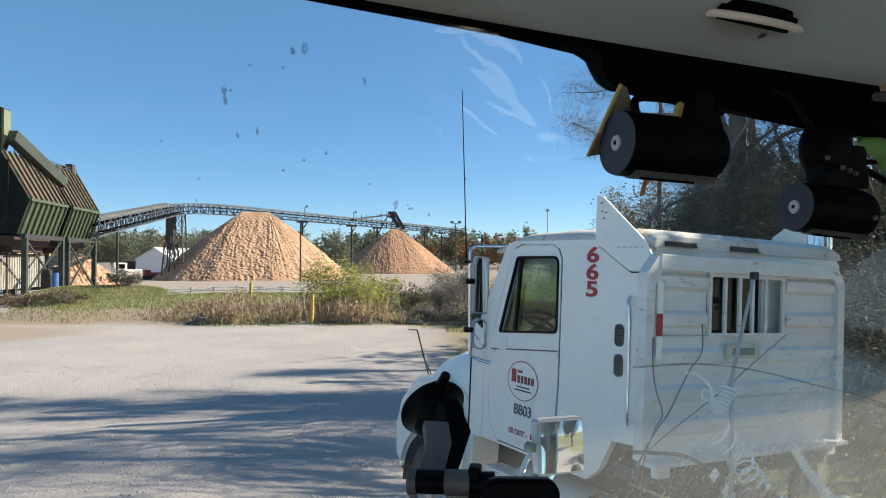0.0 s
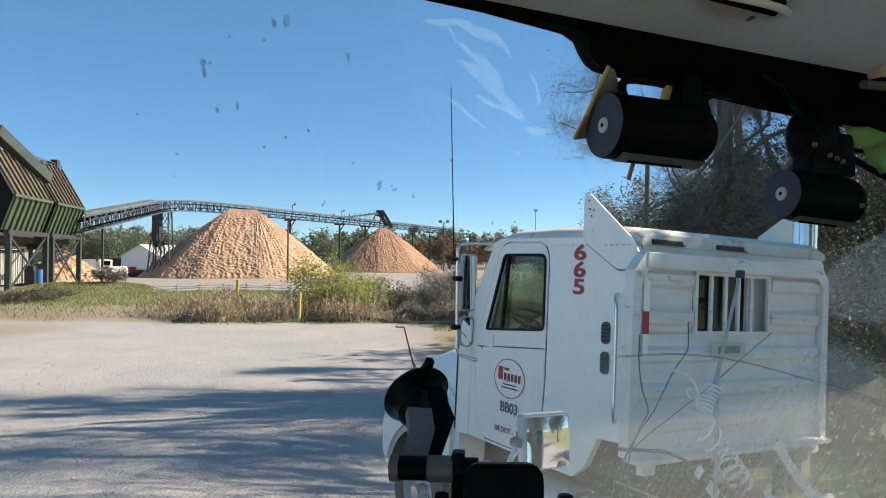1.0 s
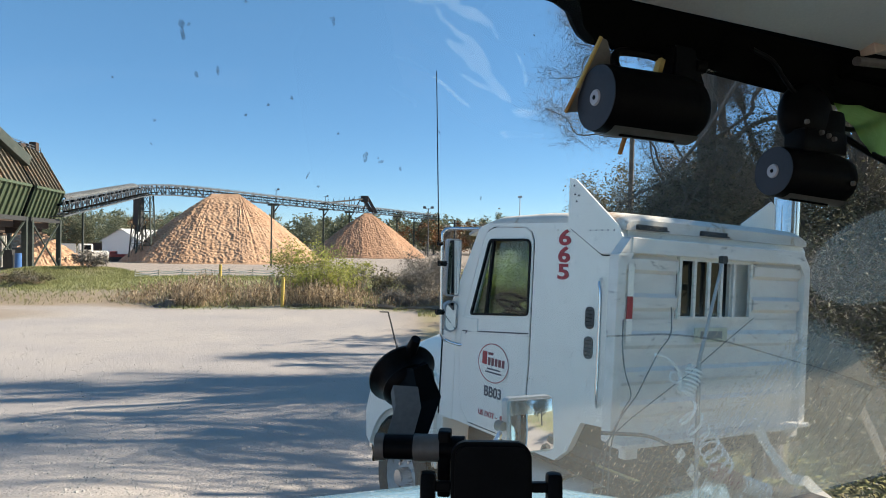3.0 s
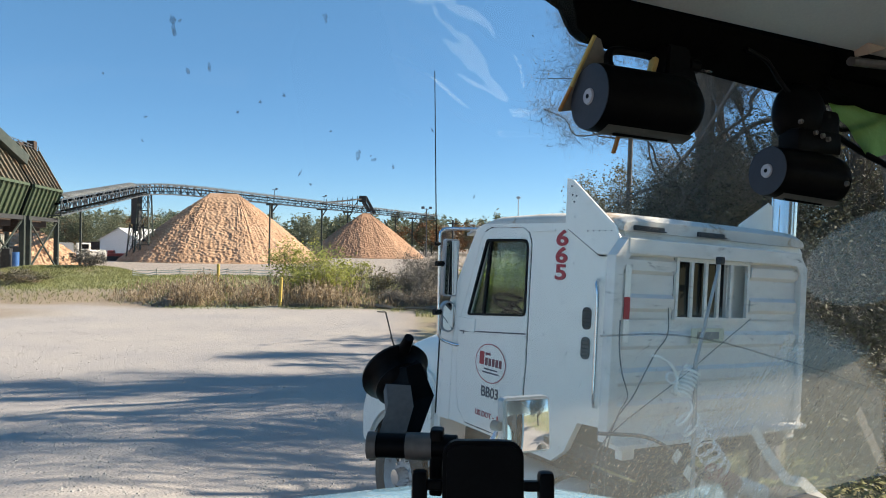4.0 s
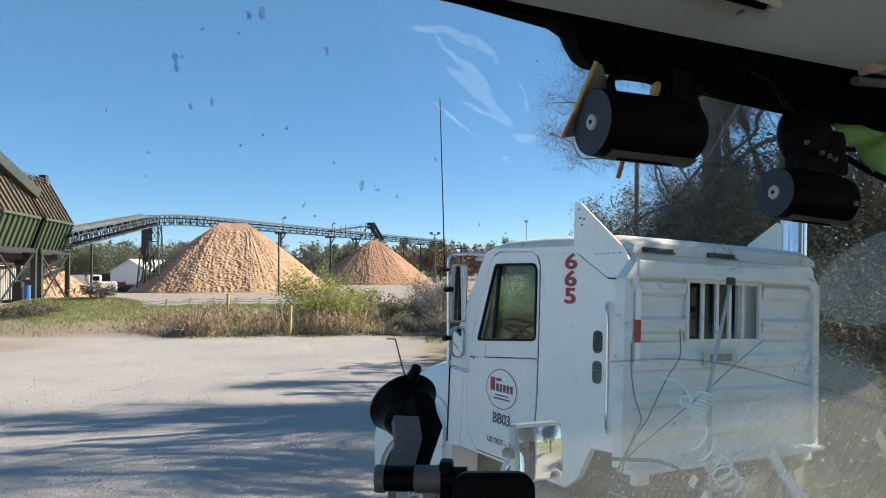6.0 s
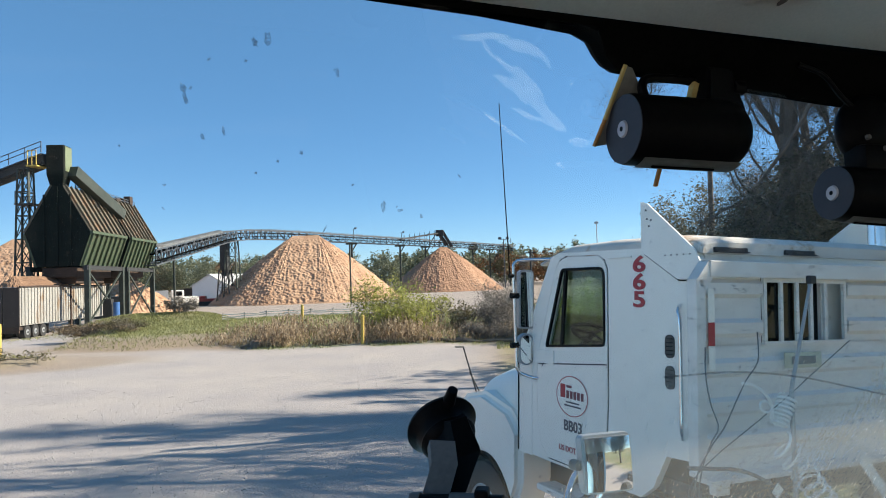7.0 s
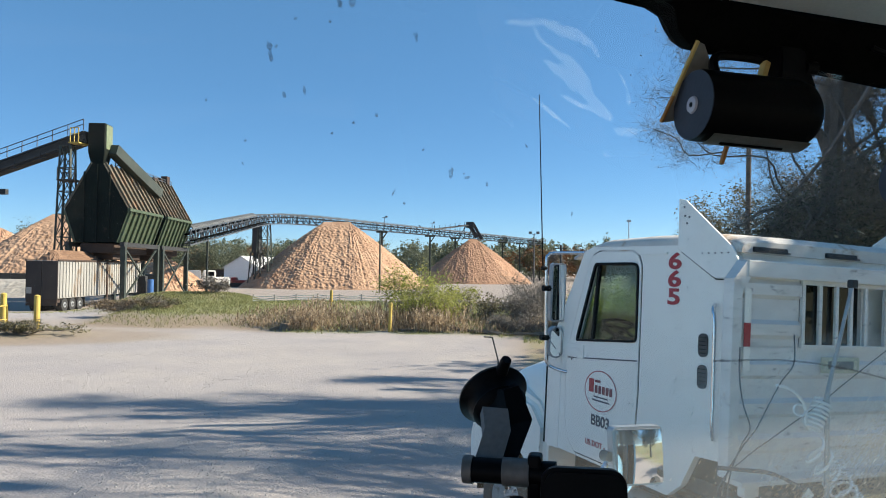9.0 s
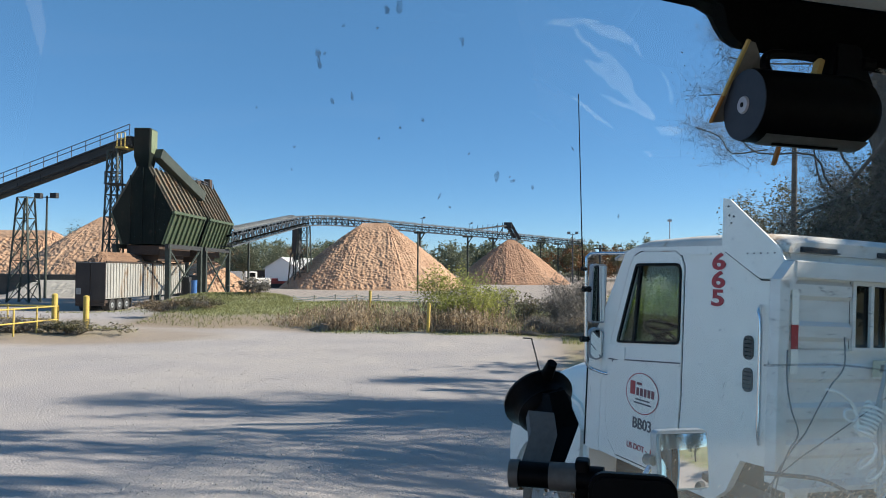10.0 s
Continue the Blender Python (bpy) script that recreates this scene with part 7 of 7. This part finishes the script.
part("fork", limb_mesh((0.02, 0.0, 5.2), (-0.8, 0.0, 7.3), 0.085, 0.05, 46), BARK, forked, "grey forked limb", True)
tree("bare_tree", "half-bare autumn tree with fine twigs", 9.0, 12.2, 10.5, 0.20,
     [(-1.2, -0.2, 5.6), (-0.4, 0.3, 7.6), (0.8, 0.0, 8.8), (1.2, 0.2, 6.4), (-1.4, 0.0, 8.6)], [1.3, 1.4, 1.4, 1.4, 1.2], 900, 0.05, LEAF_OLIVE, 57, 4200, 0.3)
tree("oak_tree", "dark leafy tree leaning over the gravel", 8.2, 18.6, 10.0, 0.22,
     [(-1.0, 0.0, 3.4), (0.4, 0.4, 4.0), (-0.4, 0.0, 7.0), (1.4, 0.0, 3.8)], [1.2, 1.1, 0.5, 1.2], 10000, 0.04, LEAF_DARK, 63, 6000)
# out-of-view tree added to keep the headache rack in shade
tree("oak_tree", "dark low tree beside the parked trucks", 9.4, 6.0, 7.4, 0.2,
     [(-0.9, 0.1, 6.2), (-0.8, -0.5, 6.1), (-0.9, 0.6, 6.25), (-1.0, -0.1, 6.4)], [(0.85, 0.75, 0.6)] * 4, 20000, 0.10, LEAF_DARK, 71, 300, shell=0.0)
# two tall open crowns added; unseen loose sprays are set to throw streaky shade across the gravel
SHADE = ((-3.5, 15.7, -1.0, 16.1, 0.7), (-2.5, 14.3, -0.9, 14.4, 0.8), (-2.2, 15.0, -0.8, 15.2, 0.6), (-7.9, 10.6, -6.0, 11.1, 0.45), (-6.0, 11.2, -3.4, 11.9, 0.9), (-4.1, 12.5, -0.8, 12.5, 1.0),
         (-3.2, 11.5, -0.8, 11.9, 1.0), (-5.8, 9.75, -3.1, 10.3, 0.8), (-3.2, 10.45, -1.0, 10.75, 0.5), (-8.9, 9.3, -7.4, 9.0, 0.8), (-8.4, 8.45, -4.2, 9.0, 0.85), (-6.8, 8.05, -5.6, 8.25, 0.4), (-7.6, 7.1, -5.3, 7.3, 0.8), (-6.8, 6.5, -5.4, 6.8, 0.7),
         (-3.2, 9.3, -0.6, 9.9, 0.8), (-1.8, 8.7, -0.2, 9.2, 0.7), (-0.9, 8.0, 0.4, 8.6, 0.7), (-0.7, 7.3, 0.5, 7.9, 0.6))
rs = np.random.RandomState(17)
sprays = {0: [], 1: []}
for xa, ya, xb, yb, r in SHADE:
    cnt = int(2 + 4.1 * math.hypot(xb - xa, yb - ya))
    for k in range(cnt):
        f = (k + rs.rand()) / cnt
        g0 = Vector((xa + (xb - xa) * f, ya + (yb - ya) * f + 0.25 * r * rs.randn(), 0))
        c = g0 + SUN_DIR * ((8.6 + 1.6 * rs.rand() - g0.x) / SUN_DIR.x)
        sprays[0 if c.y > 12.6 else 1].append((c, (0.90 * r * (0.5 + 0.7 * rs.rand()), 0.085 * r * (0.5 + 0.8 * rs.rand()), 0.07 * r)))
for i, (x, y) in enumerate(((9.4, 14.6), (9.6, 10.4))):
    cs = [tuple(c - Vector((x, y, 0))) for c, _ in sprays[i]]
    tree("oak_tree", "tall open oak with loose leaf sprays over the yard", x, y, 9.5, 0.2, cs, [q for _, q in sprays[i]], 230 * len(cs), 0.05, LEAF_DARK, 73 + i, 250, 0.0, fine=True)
for i, (x, y, h) in enumerate(((12.5, -7, 7.5), (12.0, -13, 8.5), (11.0, -20, 8.0), (12.5, -28, 9.0), (13.5, 1.0, 5.0), (15.5, 23, 11))):
    tree("hedgerow_tree", "olive hedgerow tree along the gravel lane", x, y, h, 0.2, [(-0.6, 0, h * 0.45), (0.5, 0.6, h * 0.6), (0, -0.5, h * 0.8), (0.8, -1, h * 0.4)], [h * 0.2, h * 0.22, h * 0.2, h * 0.22], 4500, 0.15, LEAF_OLIVE if i % 2 else LEAF_DARK, 100 + i, 200)
# lighter autumn trees beyond the truck
for i, (x, y, h, cnt, mt) in enumerate(((10.0, 41, 7.2, 5200, LEAF_OLIVE), (12.6, 43, 8.4, 6200, LEAF_OLIVE), (15.0, 40, 8.6, 6200, LEAF_BROWN), (17.5, 42, 9.0, 6200, LEAF_OLIVE), (7.9, 45, 4.8, 2200, LEAF_BROWN), (20.5, 38, 9.5, 6000, LEAF_OLIVE), (12.0, 33, 5.5, 4000, LEAF_OLIVE), (15.0, 30, 6.0, 5000, LEAF_DARK), (11.0, 25, 6.5, 7000, LEAF_DARK))):
    tree("autumn_tree", "pale half-leafed autumn tree behind the yard", x, y, h, 0.13, [(-0.8, 0, h * 0.55), (0.7, 0.3, h * 0.62), (0, -0.4, h * 0.85), (0.2, 0.6, h * 0.4)], [h * 0.17, h * 0.19, h * 0.17, h * 0.2], cnt, 0.085, mt, 140 + i, 2600, 0.2)
up = thing("utility_pole", "weathered wooden utility pole", "utility pole", pose(11.0, 36, gz(11, 36) - 0.2, 0, 1, 0))
part("pole", rod(bmesh.new(), (0, 0, 0), (0, 0, 11), 0.16, 0.11, 12), LOG, up, smooth=True)
part("cross_arm", beam(bmesh.new(), (-1.1, 0, 10.2), (1.1, 0, 10.2), 0.10, 0.12), WOOD, up)
mp_ = thing("sign_post", "slim dark post at the yard edge", "post", pose(3.2, 60, gz(3.2, 60) - 0.2))
part("post", rod(bmesh.new(), (0, 0, 0), (0, 0, 6.0), 0.09, seg=10), DARK_STEEL, mp_)
part("post_arm", rod(bmesh.new(), (-0.5, 0, 5.7), (0.5, 0, 5.7), 0.05, seg=8), DARK_STEEL, mp_)
tw_ = thing("radio_mast", "far slim pale radio mast", "mast", pose(62, 420, -1))
part("mast", rod(bmesh.new(), (0, 0, 0), (0, 0, 34), 0.4, 0.25, 8), GALV, tw_)
part("mast_head", box(bmesh.new(), (0, 0, 33), (2.4, 1, 1.2), None, 0.1), GALV, tw_)

# undergrowth behind the truck
vs, fs = leaves([(5.6 + 0.9 * k, 9.5 + 0.9 * (k % 3), 1.0 + 0.5 * (k % 2)) for k in range(8)] + [(4.5 + 1.1 * k, 12.5, 1.2) for k in range(6)] + [(9.6 + 1.3 * k, 13.5 + 1.6 * (k % 3), 1.0 + 0.6 * (k % 2)) for k in range(6)], [(1.1, 1.0, 1.5)] * 20, 60000, 0.038, 201, shell=0.2)
raw("undergrowth", vs, fs, LEAF_DARK, None, "dark tangled undergrowth and vines behind the truck", "undergrowth", "stuff")
vs, fs = leaves([(4.6 + 0.55 * k, 6.0 + 0.7 * (k % 4) + 0.25 * k, 0.35 + 0.2 * (k % 3)) for k in range(12)], [(0.9, 0.8, 0.75)] * 12, 26000, 0.032, 203, shell=0.1)
raw("creeper", [v for v in vs], fs, LEAF_DARK, None, "dark low creeper beside the truck", "creeper", "stuff")
vs, fs = twig_mesh([(4.5 + 6 * (k % 13) / 13, 9 + 4 * (k % 7) / 7, 0.4 + 2.2 * (k % 5) / 5) for k in range(120)], 5200, 0.7, 0.006, 205, 0.5)
raw("brush_twigs", vs, fs, TWIG, None, "bare grey twigs in the undergrowth", "twigs", "stuff")


def shrub(label, x, y, rx, ry, h, count, size, mt, seed, twigs=400):
    z0 = gz(x, y)
    th = thing("shrub", label, "shrub", pose(x, y, z0 - 0.05))
    r = np.random.RandomState(seed)
    cs = [(rx * 0.6 * r.randn() * 0.7, ry * 0.5 * r.randn() * 0.7, h * (0.3 + 0.4 * r.rand())) for _ in range(9)]
    bm_ = bmesh.new()
    tips = []
    for i, c in enumerate(cs):
        tips += limb(bm_, (c[0] * 0.15, c[1] * 0.15, 0), Vector(c) * 1.15, 0.03, 0.008, seed + i, 3, 0.2)[2:]
    part("stems", bm_, TWIG, th, "", True)
    if twigs:
        v_, f_ = twig_mesh(tips, twigs, h * 0.35, 0.008, seed + 50, 0.8)
        raw("twigs", v_, f_, TWIG, th, "", "", "stuff")
    v_, f_ = leaves(cs, [(rx * 0.42, ry * 0.45, h * 0.30)] * 9, count, size, seed, shell=0.15)
    f2 = [q for q in f_ if min(v_[i][2] for i in q) > 0.02]
    raw("leaves", v_, f2, mt, th, "", "", "stuff")
    return th


shrub("bright yellow-green shrub among dry weeds", -5.0, 31.0, 2.0, 1.4, 2.6, 5000, 0.055, LEAF_GREEN, 301, 250)
shrub("bright yellow-green shrub among dry weeds", -3.4, 29.6, 1.7, 1.2, 1.55, 2600, 0.055, LEAF_GREEN, 311, 250)
shrub("yellow-olive shrub behind the weeds", -2.6, 33.0, 1.3, 1.2, 1.5, 1500, 0.06, LEAF_GREEN, 321, 250)
shrub("olive shrub behind the weeds", -1.6, 30.5, 1.3, 1.2, 1.3, 1300, 0.06, LEAF_OLIVE, 331)
for i, (x, y, w_, h) in enumerate(((0.2, 29.5, 1.6, 1.5), (1.6, 28.2, 1.7, 1.5), (0.8, 32, 1.8, 2.0), (7.0, 27.0, 2.4, 2.2), (-0.3, 27.6, 1.1, 0.8))):
    shrub("grey leafless brush at the yard edge", x, y, w_, w_ * 0.8, h, 900, 0.05, LEAF_GREY, 341 + i, 1300)
for i, (x, y, h) in enumerate(((3.1, 26.6, 1.4), (4.2, 28.4, 1.8), (3.3, 30.8, 1.9), (5.4, 27.0, 1.8))):
    shrub("green brush beyond the white truck", x, y, 1.8, 1.4, h, 2200, 0.06, LEAF_GREEN, 351 + i, 500)
shrub("olive brown bush on the grass bank", -18.6, 33.6, 1.7, 1.0, 0.75, 1800, 0.06, LEAF_OLIVE, 361)
shrub("olive bush on the grass bank", -19.4, 42.0, 1.2, 1.1, 1.1, 1300, 0.08, LEAF_GREY, 371)
shrub("dry brown brush at the foot of bank", -19.6, 32.4, 2.0, 0.9, 0.75, 2200, 0.05, LEAF_BROWN, 381, 900)
shrub("dry grey-green brush round the yellow posts", -17.7, 22.6, 1.3, 0.7, 0.62, 2600, 0.045, LEAF_OLIVE, 391, 900)
shrub("dry grey brush round the yellow posts", -19.4, 22.6, 1.5, 0.8, 0.72, 2600, 0.045, LEAF_GREY, 395, 900)

# tall dry weeds along the yard edge
rs = np.random.RandomState(5)
wv, wf = [], []
for i in range(8200):
    x = -12.8 + 14.0 * rs.rand()
    dens = 0.55 + 0.45 * math.sin(x * 1.9) * math.sin(x * 0.7 + 1)
    y = edge_y(x) + 0.35 + 3.6 * rs.rand() ** 1.3
    if rs.rand() > dens + 0.1 or x > -2.2 and rs.rand() < 0.55 or x < -10 and rs.rand() < 0.6:
        continue
    z = gz(x, y)
    h = (0.16 + 0.66 * rs.rand() ** 1.4) * (0.70 + 0.40 * dens) * (0.55 if x > -2.2 or x < -10 else 1.1)
    lx_, ly_ = 0.07 * rs.randn(), 0.07 * rs.randn()
    a = rs.rand() * 3.14
    cx, cy = math.cos(a), math.sin(a)
    t = 0.009 + 0.009 * rs.rand()
    b = len(wv)
    wv += [(x - t * cx, y - t * cy, z - 0.03), (x + t * cx, y + t * cy, z - 0.03), (x + lx_ * 0.7, y + ly_ * 0.7, z + h * 0.7)]
    wf.append((b, b + 1, b + 2))
    for k in range(7):
        f = 0.66 + 0.36 * rs.rand() if k < 5 else 0.1 + 0.4 * rs.rand()
        px, py, pz = x + lx_ * f, y + ly_ * f, z + h * f
        s = 0.035 + 0.05 * rs.rand()
        q = rs.randn(3) * s * 0.45
        b = len(wv)
        wv += [(px - q[0] * 0.4, py - q[1] * 0.4, pz - s), (px + q[1] * 0.5, py - q[0] * 0.5, pz), (px + q[0] * 0.4, py + q[1] * 0.4, pz + s), (px - q[1] * 0.5, py + q[0] * 0.5, pz + 0.2 * s)]
        wf.append((b, b + 1, b + 2, b + 3))
raw("dry_weeds", wv, wf, WEED, None, "tall tan dry weeds along the gravel edge", "weeds", "stuff")

gv, gf = [], []
for i in range(110000):
    x = -31 + 36 * rs.rand()
    y = 24.5 + 22 * rs.rand()
    if rs.rand() > grassy(x, y) * 0.9 or n2(x, y, 4.0, 7) < -0.35:
        continue
    z, h = gz(x, y), 0.05 + 0.11 * rs.rand()
    a = rs.rand() * 6.28
    t, b = 0.012 + 0.016 * rs.rand(), len(gv)
    gv += [(x - t * math.cos(a), y - t * math.sin(a), z - 0.02), (x + t * math.cos(a), y + t * math.sin(a), z - 0.02), (x + 0.08 * rs.randn(), y + 0.08 * rs.randn(), z + h)]
    gf.append((b, b + 1, b + 2))
for i in range(20000):
    x, y = -21 + 6.5 * rs.randn() * 0.6, 42 + 3.0 * rs.randn() * 0.8
    if n2(x, y, 2.0, 3) < -0.25:
        continue
    z, h = gz(x, y), 0.05 + 0.12 * rs.rand()
    a = rs.rand() * 6.28
    t, b = 0.014 + 0.016 * rs.rand(), len(gv)
    gv += [(x - t * math.cos(a), y - t * math.sin(a), z - 0.02), (x + t * math.cos(a), y + t * math.sin(a), z - 0.02), (x + 0.1 * rs.randn(), y + 0.1 * rs.randn(), z + h)]
    gf.append((b, b + 1, b + 2))
raw("short_grass", gv, gf, GRASS_BLADE, None, "patchy short green grass on the bank", "grass", "stuff")

# chips spilled on the bank, logs and a stump at the yard edge
cv, cf = [], []
for i in range(1500):
    x, y = -25.5 + 3.0 * rs.randn() * 0.7, 45.0 + 1.6 * rs.randn() * 0.7
    z, s, b = gz(x, y), 0.05 + 0.08 * rs.rand(), len(cv)
    o = rs.randn(4, 3) * s
    for k in range(4):
        cv.append((x + o[k][0], y + o[k][1], z + abs(o[k][2]) * 0.7))
    cf += [(b, b + 1, b + 2), (b, b + 2, b + 3), (b, b + 1, b + 3)]
raw("spilled_chips", cv, cf, CHIP_PIECE, None, "tan wood chips spilled over the bank", "wood chips", "stuff")
for i, (x0, y0, x1, y1, r) in enumerate(((-3.4, 27.9, -0.9, 26.9, 0.10), (-1.9, 27.2, 0.9, 26.4, 0.07), (0.3, 26.9, 2.4, 25.9, 0.09), (-5.0, 27.6, -3.2, 27.4, 0.06))):
    lg = bmesh.new()
    a, b = Vector((x0, y0, gz(x0, y0) + r * 0.7)), Vector((x1, y1, gz(x1, y1) + r * 0.7))
    limb(lg, a, b, r, r * 0.7, 500 + i, 5, 0.06)
    part("log", lg, LOG, None, smooth=True)
    tagged(bpy.data.objects[[o.name for o in bpy.data.objects if o.name.startswith("log")][-1]], "weathered grey brown log lying at the gravel edge", "log", "logs at the yard edge")
stump = thing("tree_stump", "low brown stump at the weeds' foot", "stump", pose(-9.7, 27.5, gz(-9.7, 27.5) - 0.05))
part("stump_wood", rod(bmesh.new(), (0, 0, 0), (0.05, 0, 0.32), 0.26, 0.20, 14), LOG, stump)
part("cut_face", rod(bmesh.new(), (0.05, 0, 0.315), (0.05, 0, 0.33), 0.19, seg=14), CHIP_PIECE, stump)
part("root", beam(bmesh.new(), (-0.6, -0.1, 0.06), (-0.1, 0, 0.2), 0.12), LOG, stump)

# far woods
rs = np.random.RandomState(9)
cs, rr = [], []
for i in range(260):
    x = -210 + 520 * rs.rand()
    y = 262 + 70 * rs.rand() - 0.12 * x * (x < 0) * -1
    h = 10.5 + 4.5 * rs.rand()
    for k in range(3):
        cs.append((x + 2.2 * rs.randn(), y + 2 * rs.randn(), -1 + h * (0.35 + 0.27 * k)))
        rr.append((3.2 + rs.rand() - 0.5 * k, 3.0, 2.8 + 0.8 * rs.rand()))
vs, fs = leaves(cs, rr, 190000, 0.62, 601, shell=0.3)
raw("far_woods", vs, fs, LEAF_FAR, None, "dark green belt of far mixed woods", "woods", "stuff")
cs = [(-118 + 30 * rs.rand() if i < 8 else (-20 + 120 * rs.rand()), 235 + 25 * rs.rand(), 4 + 3.5 * rs.rand()) for i in range(44)]
vs, fs = leaves(cs, [(3.2, 3.0, 3.6)] * 44, 20000, 0.45, 611, shell=0.3)
raw("far_autumn_trees", vs, fs, LEAF_RUST, None, "rust and brown autumn trees before the woods", "trees", "stuff")
cs = [(-92 + 8.5 * i + 3 * rs.rand(), 185 + 25 * rs.rand(), 2.5 + 2.8 * rs.rand()) for i in range(8)] + [(-130 + 9 * i, 170 + 20 * rs.rand(), 5 + 4 * rs.rand()) for i in range(7)]
vs, fs = leaves(cs, [(4.2, 3.5, 4.6)] * 15, 60000, 0.22, 621, shell=0.3)
raw("mid_woods", vs, fs, LEAF_FAR, None, "dark trees behind the shed", "trees", "stuff")
# bare poles of trees right of the small pile
for i in range(9):
    x, y = 2 + 6.5 * i + 3 * rs.rand(), 225 + 20 * rs.rand()
    tree("far_bare_tree", "far grey bare tree at the wood's edge", x, y, 10 + 3 * rs.rand(), 0.22, [(-1, 0, 7), (1, 0, 8), (0, 0, 9.5)], [2.0, 2.0, 1.8], 500, 0.5, LEAF_GREY if i % 2 else LEAF_OLIVE, 640 + i, 150, 0.2, (0, 0), 2.0)
